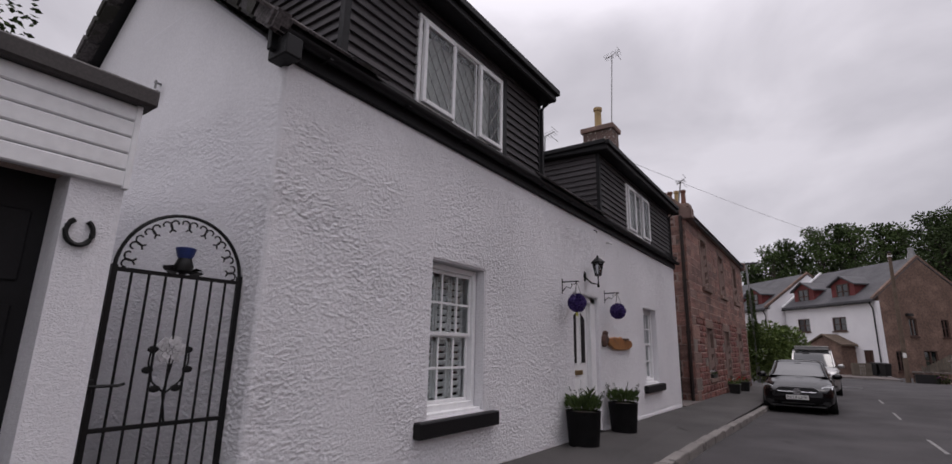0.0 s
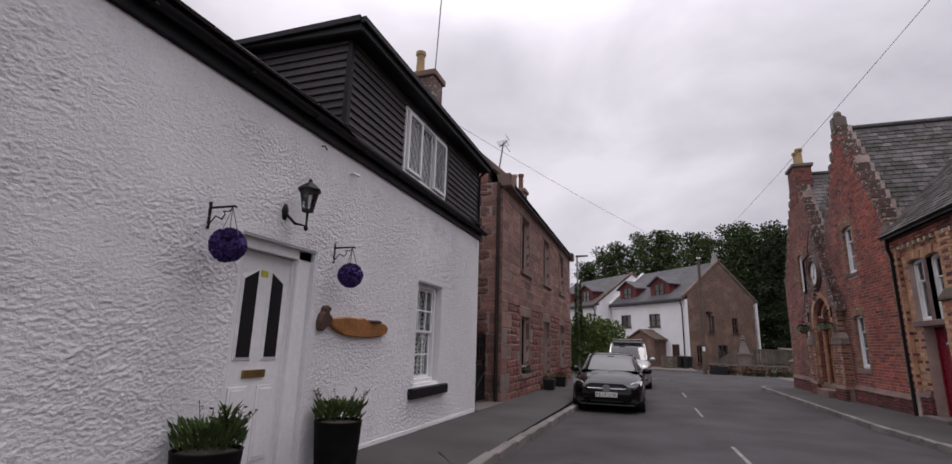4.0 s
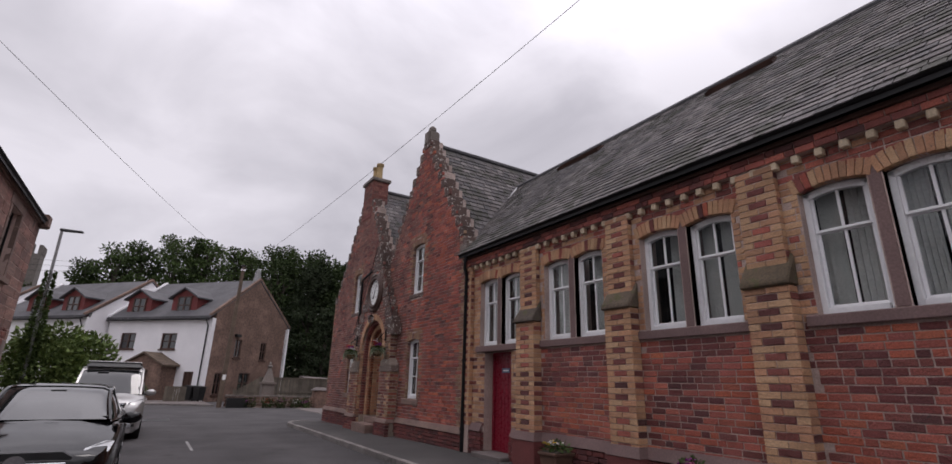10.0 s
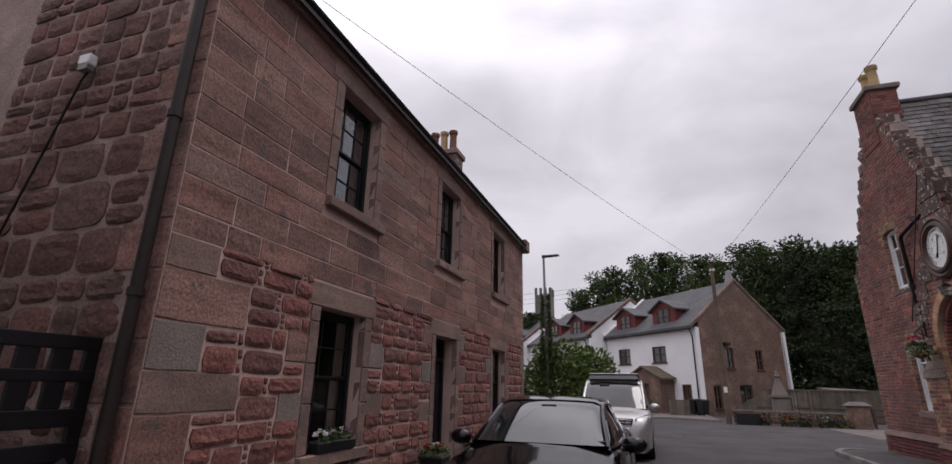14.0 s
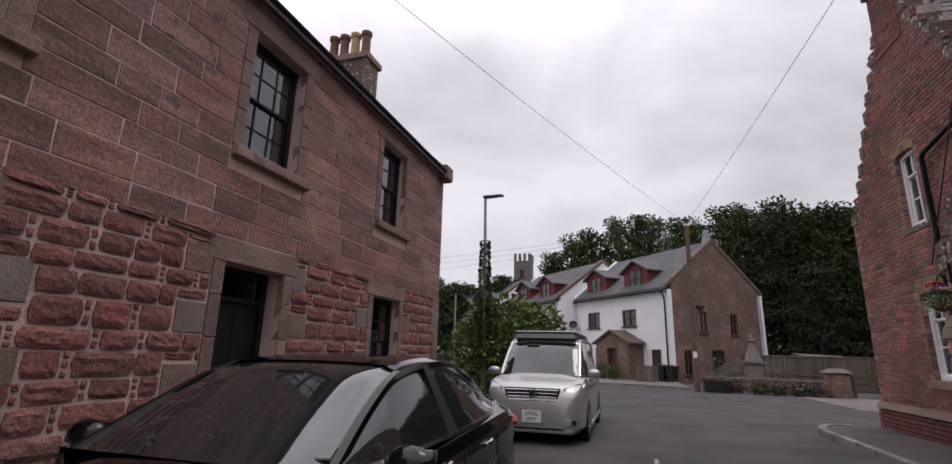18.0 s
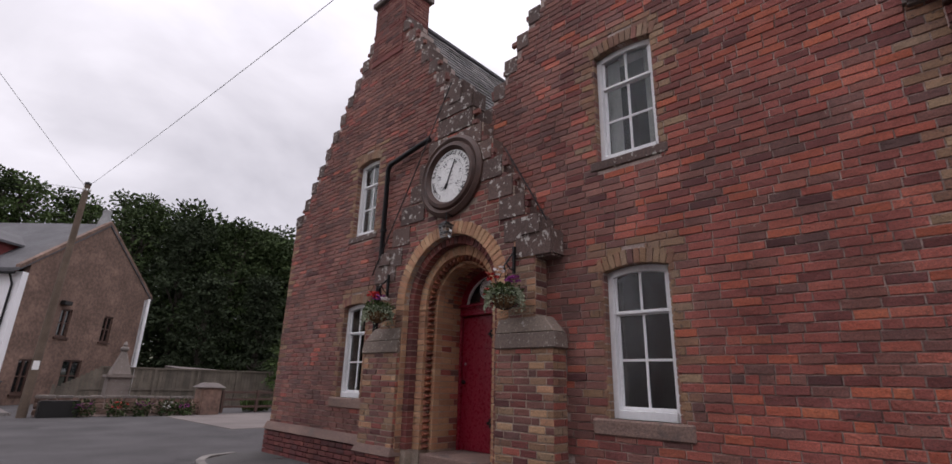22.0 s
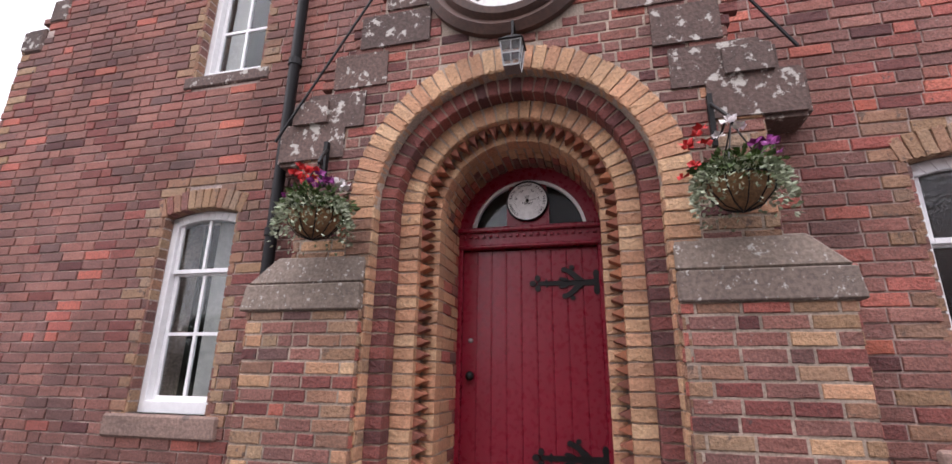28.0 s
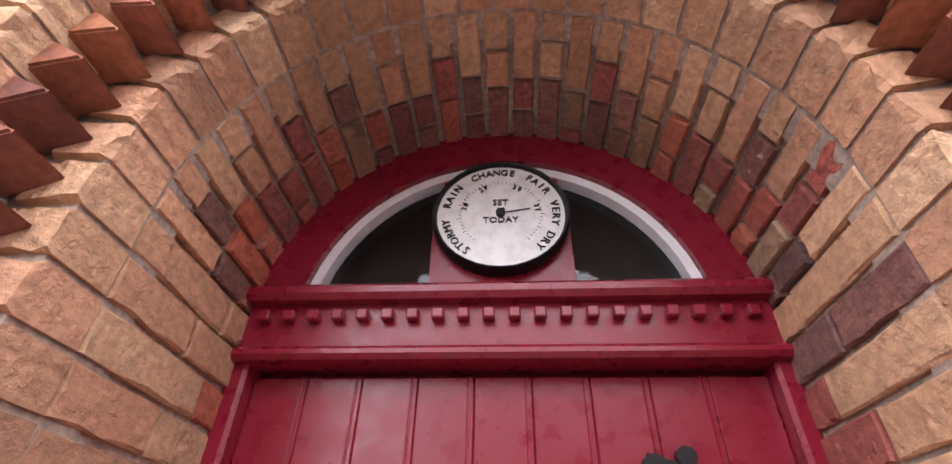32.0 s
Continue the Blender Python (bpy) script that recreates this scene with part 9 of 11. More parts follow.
wheelie((3.4, 51.0, -0.2), 0.7, PLASTIC, "black wheelie bin by the white house", "bins by the white house")
wheelie((-4.75, 31.2, -0.13), 0.1, PLASTIC, "black wheelie bin beside the shrub")
wheelie((-5.4, 31.5, -0.13), 0.2, PLASTIC, "black wheelie bin beside the shrub")

# aerials
def aerial(base, top, label, yagi=0.5):
    a = thing("tv_aerial", label, "aerial", base)
    part("mast", M().tube([base, top], 0.02, 6), STEEL, a)
    t = Vector(top)
    part("boom", M().tube([t + Vector((-yagi, 0, -0.08)), t + Vector((yagi, 0, 0.08))], 0.012, 5), STEEL, a)
    for k in range(9):
        s = -yagi + 2 * yagi * k / 8
        part("element", M().tube([t + Vector((s, -0.2, s * 0.16)), t + Vector((s, 0.2, s * 0.16))], 0.006, 4), STEEL, a)
    for z in (0.15, -0.15):
        part("reflector", M().tube([t + Vector((yagi, -0.22, z)), t + Vector((yagi, 0.22, z))], 0.008, 4), STEEL, a)


aerial((-5.4, 15.75, 8.3), (-5.2, 15.6, 11.6), "tall television aerial on the stone house chimney", 0.25)
aerial((-6.05, 11.9, 5.8), (-6.05, 12.0, 7.35), "small television aerial behind the cottage dormer", 0.3)
aerial((-3.35, 15.55, 5.6), (-3.2, 15.5, 6.5), "small thin aerial on the stone house corner", 0.12)

# ---- parked vehicles ----
def loft(stations, ring, m=None):
    """Closed skin through rings; ring(s) gives points of one cross-section."""
    m = m or M()
    rings = [ring(s) for s in stations]
    n = len(rings[0])
    v = [p for r in rings for p in r]
    f = [(i * n + j, i * n + (j + 1) % n, (i + 1) * n + (j + 1) % n, (i + 1) * n + j) for i in range(len(rings) - 1) for j in range(n)]
    f += [tuple(range(n - 1, -1, -1)), tuple(range((len(rings) - 1) * n, len(rings) * n))]
    return m.add(v, f)


def curve(rows, n):
    """Rows of numbers resampled with smooth steps."""
    out = []
    for a, b, c, d in zip([rows[0]] + rows[:-2], rows[:-1], rows[1:], rows[2:] + [rows[-1]]):
        for i in range(n):
            t = i / n
            out.append([0.5 * (2 * q + (r - p) * t + (2 * p - 5 * q + 4 * r - s) * t * t + (3 * q - p - 3 * r + s) * t ** 3) for p, q, r, s in zip(a, b, c, d)])
    out.append(list(rows[-1]))
    return out


def wheel(parent, x, y, z, r, side):
    w = thing_part("wheel", parent)
    ax = Matrix.Rotation(radians(90), 3, "Y")
    c = (x, y, z)
    part("tyre", M().lathe([(r * 0.66, -0.1), (r * 0.93, -0.105), (r, -0.08), (r, 0.08), (r * 0.93, 0.105), (r * 0.66, 0.1)], c, 28, ax), RUBBER, w, smooth=True)
    part("rim", M().lathe([(r * 0.67, -0.09), (r * 0.67, 0.095), (r * 0.6, 0.1), (r * 0.58, 0.04), (0.0, 0.03)] if side > 0 else [(0.0, -0.03), (r * 0.58, -0.04), (r * 0.6, -0.1), (r * 0.67, -0.095), (r * 0.67, 0.09)], c, 28, ax), PLASTIC, w, smooth=True)
    for k in range(5):
        t = 2 * math.pi * k / 5
        for dt in (-0.1, 0.1):
            part("spoke", M().tube([(x + side * 0.085, y + r * 0.1 * math.cos(t), z + r * 0.1 * math.sin(t)), (x + side * 0.095, y + r * 0.62 * math.cos(t + dt), z + r * 0.62 * math.sin(t + dt))], 0.018, 5), ALLOY, w)
    part("hub", M().lathe([(0.06, 0.0), (0.05, side * 0.1), (0.0, side * 0.105)], c, 12, ax), ALLOY, w)
    return w


def plate(parent, F, a, z, d, w, h, lines):
    p = part("number_plate", F.box(M(), a - w / 2, a + w / 2, d, d + 0.012, z - h / 2, z + h / 2), PLATE, parent, "white number plate", bevel=0.006)
    for i, body in enumerate(lines):
        ob = part("writing", text_mesh(body, 0.115 if len(lines) == 1 else 0.095), BLACK, p)
        c = F.p(a, d + 0.0135, z + (0 if len(lines) == 1 else (0.047 - 0.094 * i)))
        ob.matrix_basis = Matrix(((1.0, 0, 0, c.x), (0, 0, -1, c.y), (0, 1.0, 0, c.z), (0, 0, 0, 1)))


def vehicle(name, label, x, y, z, L, body_rows, glass_rows, paint, wheels, wr, roof_span, extra):
    car = thing(name, label, "car", (x, y + L / 2, z))
    def ring(r):
        s, zb, w, belt, top = r
        h = [(0.0, zb), (w * 0.86, zb), (w * 0.985, zb + 0.1), (w, (zb + belt) * 0.5), (w * 0.985, belt - 0.07), (w * 0.94, belt), (w * 0.8, belt + (top - belt) * 0.55), (w * 0.45, belt + (top - belt) * 0.92), (0.0, top)]
        return [(x + a, y + s, z + b) for a, b in h] + [(x - a, y + s, z + b) for a, b in reversed(h[1:-1])]
    part("body", loft(curve(body_rows, 5), ring), paint, car, smooth=True)
    def gring(r):
        s, zb, wb, zt, wt = r
        h = [(0.0, zb), (wb, zb), (wb * 0.97 + wt * 0.03, zb + 0.03), ((wb + wt) / 2 + 0.02, (zb + zt) / 2), (wt + 0.03, zt - 0.05), (wt * 0.88, zt - 0.012), (wt * 0.5, zt), (0.0, zt + 0.004)]
        return [(x + a, y + s, z + b) for a, b in h] + [(x - a, y + s, z + b) for a, b in reversed(h[1:-1])]
    gr = curve(glass_rows, 5)
    part("greenhouse", loft(gr, gring), CAR_GLASS, car, "dark tinted glasshouse", smooth=True)
    # painted roof skin and pillars
    roof_rows = [r for r in gr if roof_span[0] <= r[0] <= roof_span[1]]
    rm = M()
    half = []
    for s, zb, wb, zt, wt in roof_rows:
        h = [(wt + 0.035, zt - 0.07), (wt + 0.034, zt - 0.04), (wt * 0.9, zt + 0.0), (wt * 0.5, zt + 0.012), (0.0, zt + 0.016)]
        half.append([(x - a, y + s, z + b) for a, b in h] + [(x + a, y + s, z + b) for a, b in reversed(h[:-1])])
    n = len(half[0])
    v = [p for r in half for p in r]
    rm.add(v, [(i * n + j, i * n + j + 1, (i + 1) * n + j + 1, (i + 1) * n + j) for i in range(len(half) - 1) for j in range(n - 1)])
    part("roof_panel", rm, paint, car, smooth=True)
    for sd in (-1, 1):
        line = [(x + sd * (wt + 0.032), y + s, z + zt - 0.055) for s, zb, wb, zt, wt in gr]
        part("roof_rail", M().tube(line, 0.035, 6), paint, car, smooth=True)
        belt = [(x + sd * (wb + 0.006), y + s, z + zb + 0.012) for s, zb, wb, zt, wt in gr]
        part("belt_trim", M().tube(belt, 0.016, 5), CHROME if name == "saloon_car" else PLASTIC, car)
    for i, s in enumerate(wheels):
        for sd in (-1, 1):
            wx = x + sd * (body_rows[3][2] - 0.115)
            arch = M()
            arch.lathe([(wr + 0.05, -0.12), (wr + 0.05, 0.122 if sd > 0 else 0.12)], (x + sd * (body_rows[3][2] - 0.115), y + s, z + wr), 28, Matrix.Rotation(radians(90), 3, "Y"))
            part("wheel_arch", arch, PLASTIC, car)
            wheel(car, wx + sd * 0.025, y + s, z + wr, wr, sd)
    extra(car, x, y, z)
    return car


def mirror(car, x, y, z, sd, paint):
    mr = part("wing_mirror", M().ball((x + sd * 0.12, y, z), 0.13, 0.075, 0.085, 12), paint, car, smooth=True)
    part("mirror_arm", M().tube([(x - sd * 0.02, y + 0.02, z - 0.05), (x + sd * 0.08, y, z - 0.05)], 0.025, 6), PLASTIC, mr)
    part("mirror_glass", M().box(x + sd * 0.12 - 0.1, x + sd * 0.12 + 0.1, y + 0.055, y + 0.065, z - 0.06, z + 0.06), CHROME, mr)


def saloon_bits(car, x, y, z):
    F = Fr((x, y, z), (1, 0, 0), (0, -1, 0))
    gm = M()
    gm.prism([F.p(a, -0.14, b) for a, b in ((-0.5, 0.66), (-0.42, 0.48), (0.42, 0.48), (0.5, 0.66), (0.4, 0.72), (-0.4, 0.72))], F.n * 0.13)
    part("grille", gm, PLASTIC, car, "black front grille")
    part("grille_bar", F.box(M(), -0.46, 0.46, 0.0, 0.03, 0.585, 0.61), CHROME, car, bevel=0.008)
    part("emblem", M().lathe([(0.085, 0.0), (0.1, 0.0), (0.1, 0.03), (0.085, 0.03)], F.p(0, 0.0, 0.6), 24, Matrix.Rotation(radians(90), 3, "X")), CHROME, car, "round chrome badge")
    for sd in (-1, 1):
        hl = M()
        pts = [F.p(sd * a, d, b) for a, d, b in ((0.5, -0.06, 0.60), (0.7, -0.16, 0.585), (0.82, -0.36, 0.66), (0.855, -0.55, 0.76), (0.76, -0.44, 0.775), (0.58, -0.22, 0.715))]
        hl.prism(pts, Vector((sd * 0.02, -0.035, 0.025)))
        part("headlight", hl, LAMP_GLASS, car, "clear headlamp", bevel=0.01)
        part("air_intake", F.box(M(), min(sd * 0.45, sd * 0.74), max(sd * 0.45, sd * 0.74), -0.2, -0.015, 0.26, 0.4), PLASTIC, car, bevel=0.03)
        mirror(car, x + sd * 0.86, y + 1.62, z + 0.99, sd, CAR_BLACK)
        for s in (2.3, 3.2):
            part("door_handle", M().tube([(x + sd * 0.9, y + s - 0.09, z + 0.84), (x + sd * 0.915, y + s, z + 0.845), (x + sd * 0.9, y + s + 0.1, z + 0.85)], 0.016, 6), CHROME, car, "chrome door handle", smooth=True)
        part("pillar", M().hexa([(x + sd * 0.79, y + 2.62, z + 0.95), (x + sd * 0.812, y + 2.62, z + 0.95), (x + sd * 0.812, y + 2.8, z + 0.95), (x + sd * 0.79, y + 2.8, z + 0.95), (x + sd * 0.6, y + 2.52, z + 1.40), (x + sd * 0.635, y + 2.52, z + 1.40), (x + sd * 0.635, y + 2.62, z + 1.40), (x + sd * 0.6, y + 2.62, z + 1.40)]), PLASTIC, car)
        part("tail_lamp", M().ball((x + sd * 0.72, y + 4.42, z + 0.86), 0.14, 0.16, 0.07, 10), RED_LEAD, car, smooth=True)
        part("side_sill", M().box(min(x + sd * 0.8, x + sd * 0.895), max(x + sd * 0.8, x + sd * 0.895), y + 1.3, y + 3.3, z + 0.2, z + 0.26), PLASTIC, car, bevel=0.01)
        for s in (1.55, 2.7, 3.55):
            part("door_seam", M().tube([(x + sd * 0.893, y + s, z + 0.3), (x + sd * 0.898, y + s, z + 0.6), (x + sd * 0.88, y + s + 0.02, z + 0.88)], 0.005, 4), PLASTIC, car)
    part("lower_grille", F.box(M(), -0.4, 0.4, -0.1, -0.005, 0.27, 0.36), PLASTIC, car, bevel=0.02)
    part("splitter", F.box(M(), -0.66, 0.66, -0.2, 0.02, 0.2, 0.235), PLASTIC, car, bevel=0.01)
    plate(car, F, -0.0, 0.455, 0.02, 0.53, 0.115, ("RE14 LMK",))
    for a in (-0.3, 0.25):
        part("wiper", M().tube([(x + a, y + 1.38, z + 1.0), (x + a + 0.45, y + 1.44, z + 1.02)], 0.01, 5), PLASTIC, car)
    part("tax_shade", M().box(x - 0.09, x + 0.09, y + 2.02, y + 2.04, z + 1.31, z + 1.36), PLASTIC, car)
    part("aerial_fin", M().hexa([(x - 0.02, y + 3.4, z + 1.39), (x + 0.02, y + 3.4, z + 1.39), (x + 0.02, y + 3.6, z + 1.37), (x - 0.02, y + 3.6, z + 1.37), (x - 0.005, y + 3.53, z + 1.45), (x + 0.005, y + 3.53, z + 1.45), (x + 0.005, y + 3.6, z + 1.45), (x - 0.005, y + 3.6, z + 1.45)]), CAR_BLACK, car)


vehicle("saloon_car", "black four-door saloon car parked by the kerb", -0.88, 17.05, gz(19) - 0.01, 4.63,
    [[0.0, 0.32, 0.6, 0.6, 0.63], [0.1, 0.24, 0.78, 0.66, 0.71], [0.45, 0.2, 0.865, 0.75, 0.82], [0.95, 0.2, 0.885, 0.83, 0.92], [1.5, 0.2, 0.89, 0.9, 1.0], [2.3, 0.2, 0.89, 0.93, 0.95], [3.3, 0.2, 0.89, 0.965, 0.98], [4.0, 0.22, 0.875, 0.98, 1.06], [4.4, 0.27, 0.83, 0.96, 1.05], [4.63, 0.4, 0.7, 0.84, 0.88]],
    [[1.32, 0.96, 0.74, 0.985, 0.7], [1.8, 0.955, 0.79, 1.24, 0.62], [2.2, 0.95, 0.8, 1.4, 0.585], [2.75, 0.955, 0.805, 1.44, 0.575], [3.3, 0.97, 0.795, 1.4, 0.565], [3.85, 0.99, 0.75, 1.235, 0.55], [4.25, 1.03, 0.66, 1.075, 0.52]],
    CAR_BLACK, (0.88, 3.58), 0.325, (2.15, 3.65), saloon_bits)


def van_bits(car, x, y, z):
    F = Fr((x, y, z), (1, 0, 0), (0, -1, 0))
    gm = M()
    gm.prism([F.p(a, -0.12, b) for a, b in ((-0.5, 0.93), (-0.44, 0.72), (-0.3, 0.68), (0.3, 0.68), (0.44, 0.72), (0.5, 0.93))], F.n * 0.1)
    part("grille", gm, PLASTIC, car, "dark barred grille")
    for k in range(4):
        part("grille_bar", F.box(M(), -0.47 + 0.02 * (3 - k), 0.47 - 0.02 * (3 - k), -0.025, 0.0, 0.71 + k * 0.058, 0.735 + k * 0.058), CHROME, car, bevel=0.006)
    part("emblem", M().prism([F.p(a, 0.0, b) for a, b in ((-0.07, 0.93), (0.0, 0.75), (0.07, 0.93), (0.0, 0.88))], F.n * 0.02), CHROME, car, "small chrome badge")
    for sd in (-1, 1):
        hl = M()
        pts = [F.p(sd * a, d, b) for a, d, b in ((0.5, -0.05, 0.7), (0.7, -0.14, 0.72), (0.83, -0.34, 0.82), (0.87, -0.6, 1.0), (0.76, -0.42, 1.0), (0.52, -0.13, 0.92))]
        hl.prism(pts, Vector((sd * 0.02, -0.05, 0.02)))
        part("headlight", hl, LAMP_GLASS, car, "large clear headlamp", bevel=0.012)
        part("fog_recess", F.box(M(), min(sd * 0.44, sd * 0.76), max(sd * 0.44, sd * 0.76), -0.25, -0.01, 0.32, 0.45), PLASTIC, car, bevel=0.03)
        part("fog_lamp", M().lathe([(0.06, 0.0), (0.06, 0.05), (0.045, 0.055), (0.0, 0.05)], F.p(sd * 0.63, -0.02, 0.385), 16, Matrix.Rotation(radians(90), 3, "X")), LAMP_GLASS, car, smooth=True)
        mirror(car, x + sd * 0.87, y + 1.2, z + 1.17, sd, CAR_SILVER)
        for s in (1.62, 2.75, 4.05):
            part("pillar", M().hexa([(x + sd * 0.82, y + s, z + 1.08), (x + sd * 0.842, y + s, z + 1.08), (x + sd * 0.842, y + s + 0.14, z + 1.08), (x + sd * 0.82, y + s + 0.14, z + 1.08), (x + sd * 0.65, y + s - 0.02, z + 1.8), (x + sd * 0.7, y + s - 0.02, z + 1.8), (x + sd * 0.7, y + s + 0.12, z + 1.8), (x + sd * 0.65, y + s + 0.12, z + 1.8)]), CAR_SILVER if s > 2 else PLASTIC, car)
        for s in (1.7, 2.85):
            part("door_handle", M().tube([(x + sd * 0.91, y + s - 0.1, z + 0.95), (x + sd * 0.925, y + s, z + 0.955), (x + sd * 0.91, y + s + 0.1, z + 0.95)], 0.018, 6), CAR_SILVER, car)
        part("side_skirt", M().box(min(x + sd * 0.8, x + sd * 0.915), max(x + sd * 0.8, x + sd * 0.915), y + 1.3, y + 3.5, z + 0.16, z + 0.26), CAR_SILVER, car, bevel=0.02)
    part("lower_grille", F.box(M(), -0.4, 0.4, -0.15, -0.005, 0.32, 0.44), PLASTIC, car, bevel=0.02)
    part("bumper_lip", F.box(M(), -0.72, 0.72, -0.3, 0.03, 0.2, 0.28), CAR_SILVER, car, bevel=0.03)
    plate(car, F, 0.0, 0.46, 0.03, 0.34, 0.2, ("GM02", "MPY"))
    pt = M()
    pt.hexa([(x - 0.66, y + 1.45, z + 1.82), (x + 0.66, y + 1.45, z + 1.82), (x + 0.66, y + 4.3, z + 1.84), (x - 0.66, y + 4.3, z + 1.84), (x - 0.62, y + 1.62, z + 1.96), (x + 0.62, y + 1.62, z + 1.96), (x + 0.62, y + 4.25, z + 1.97), (x - 0.62, y + 4.25, z + 1.97)])
    part("pop_top", pt, PLASTIC, car, "dark pop-up roof with a silver lid", bevel=0.03)
    part("pop_top_lid", M().box(x - 0.64, x + 0.64, y + 1.6, y + 4.27, z + 1.965, z + 1.99), CAR_SILVER, car, bevel=0.01)
    for a in (-0.45, 0.1):
        part("wiper", M().tube([(x + a, y + 0.92, z + 1.15), (x + a + 0.5, y + 0.98, z + 1.18)], 0.012, 5), PLASTIC, car)
    part("rear_view_mirror", M().box(x - 0.35, x - 0.1, y + 1.38, y + 1.41, z + 1.66, z + 1.71), PLASTIC, car, bevel=0.01)


vehicle("camper_van", "silver people carrier camper van with pop-up roof", -0.66, 25.5, gz(27), 4.8,
    [[0.0, 0.24, 0.62, 0.66, 0.7], [0.1, 0.2, 0.8, 0.86, 0.93], [0.45, 0.18, 0.885, 1.0, 1.06], [0.95, 0.18, 0.9, 1.08, 1.17], [1.6, 0.18, 0.905, 1.1, 1.12], [3.5, 0.18, 0.905, 1.1, 1.12], [4.6, 0.2, 0.89, 1.1, 1.12], [4.8, 0.3, 0.82, 1.05, 1.08]],
    [[0.8, 1.1, 0.76, 1.12, 0.72], [1.15, 1.1, 0.8, 1.45, 0.7], [1.5, 1.1, 0.82, 1.74, 0.67], [1.85, 1.1, 0.825, 1.85, 0.66], [3.2, 1.1, 0.825, 1.86, 0.66], [4.4, 1.1, 0.82, 1.84, 0.66], [4.76, 1.08, 0.78, 1.62, 0.66]],
    CAR_SILVER, (0.95, 3.85), 0.33, (1.45, 4.5), van_bits)

# ---- trees, shrubs, flowers ----
rt = random.Random(21)


def leaf_mass(m, centre, radii, n, size, shell=0.55):
    """Leaves spread through a clump, denser near its skin."""
    for _ in range(n):
        while True:
            d = Vector((rt.uniform(-1, 1), rt.uniform(-1, 1), rt.uniform(-1, 1)))
            if 0.05 < d.length < 1:
                break
        k = shell + (1 - shell) * rt.random()
        q = d.normalized() * k
        c = Vector((centre[0] + q.x * radii[0], centre[1] + q.y * radii[1], centre[2] + q.z * radii[2]))
        out = (q + Vector((rt.uniform(-0.7, 0.7), rt.uniform(-0.7, 0.7), rt.uniform(-0.5, 0.3))))
        m.leaf(c, out, size * rt.uniform(0.7, 1.3), 0.6)


def tree(x, y, z, h, spread, clumps, leaves, size, mat, label, pine=False, base=0.28, group="wood behind the houses"):
    t = thing("tree", label, "tree", (x, y, z), group)
    lean = Vector((rt.uniform(-0.04, 0.04) * h, rt.uniform(-0.04, 0.04) * h, h * 0.8))
    o = Vector((x, y, z))
    part("trunk", M().tube([o + Vector((0, 0, -0.3)), o + lean * 0.35, o + lean * 0.7, o + lean], 0.028 * h, 8, 0.008 * h), BARK, t, smooth=True)
    cr = M()
    limb = M()
    for k in range(clumps):
        s = (k + 0.5) / clumps
        ang = k * 2.4 + rt.uniform(-0.4, 0.4)
        hz = base + (1 - base) * s
        w = spread * (math.sin(math.pi * min(1, 0.12 + s * 0.86)) ** 0.7) * rt.uniform(0.55, 1.0)
        if pine:
            w = spread * (1.05 - s) * rt.uniform(0.6, 1.0)
        c = o + Vector((w * 0.72 * math.cos(ang), w * 0.72 * math.sin(ang), h * hz * 0.93))
        limb.tube([o + lean * min(0.95, hz * 0.8), (o + lean * hz).lerp(c, 0.5), c], 0.008 * h, 5, 0.003 * h)
        rr = spread * rt.uniform(0.3, 0.5)
        leaf_mass(cr, c, (rr, rr, rr * (0.3 if pine else rt.uniform(0.38, 0.55))), leaves, size, 0.3)
    part("branchwork", limb, BARK, t, kind="stuff")
    part("crown", cr, mat, t, fix=False)
    return t


# dark wood to the right behind the fence
for i in range(11):
    x = 14.2 + i * 2.6 + rt.uniform(-0.8, 0.8)
    tree(x, 59 + rt.uniform(-1.5, 3) + (2.5 if i < 2 else 0), -0.3, rt.uniform(13.2, 14.8), rt.uniform(3.4, 4.4), 36, 300, 0.3, LEAF_DARK if i % 4 else LEAF_PINE, "tall dense dark green tree behind the fence", base=0.1)
for i in range(9):
    x = 11 + i * 3.1
    tree(x, 66 + rt.uniform(-1, 2), 0, rt.uniform(15.0, 16.4), rt.uniform(4.0, 4.8), 28, 220, 0.36, LEAF_DARK, "tall dense dark green tree in the wood", base=0.08)
# pines in front of the wood
for x, y, h in ((13.6, 56.8, 8.6), (16.8, 55.8, 9.0)):
    tree(x, y, -0.3, h, 2.6, 24, 170, 0.28, LEAF_PINE, "dark blue-green pine at the wood's edge", pine=True, base=0.15)
# broadleaf canopy over the roofs
for i in range(18):
    x = -24 + i * 2.35 + rt.uniform(-0.7, 0.7)
    top = along([(-24, 10.6), (-15, 9.2), (-11, 9.0), (-8, 12.2), (-2, 16.2), (1, 17.6), (4, 16.8), (9.4, 17.4), (20, 17.6)], x) + rt.uniform(-0.9, 0.6)
    tree(x, 74 + rt.uniform(-3, 4), 0.8, top, rt.uniform(2.8, 3.6), 26, 260, 0.3, LEAF if i % 2 == 0 else LEAF_DARK, "broad green tree on the wooded slope", base=0.2)
for i in range(9):
    x = -52 + i * 4.2
    tree(x, 72 + rt.uniform(-4, 4), 0.5, 8.6 + rt.uniform(-1.2, 1.0), 3.2, 16, 120, 0.5, LEAF_DARK, "dark green tree beyond the terraced houses", base=0.12)
for i in range(7):
    tree(-11.0 - i * 1.7, 42 + i * 1.3 + rt.uniform(-1, 1), -0.2, rt.uniform(2.6, 3.6), 1.3, 16, 130, 0.2, LEAF_DARK, "dark green garden tree behind the stone house", base=0.1, group="garden trees")
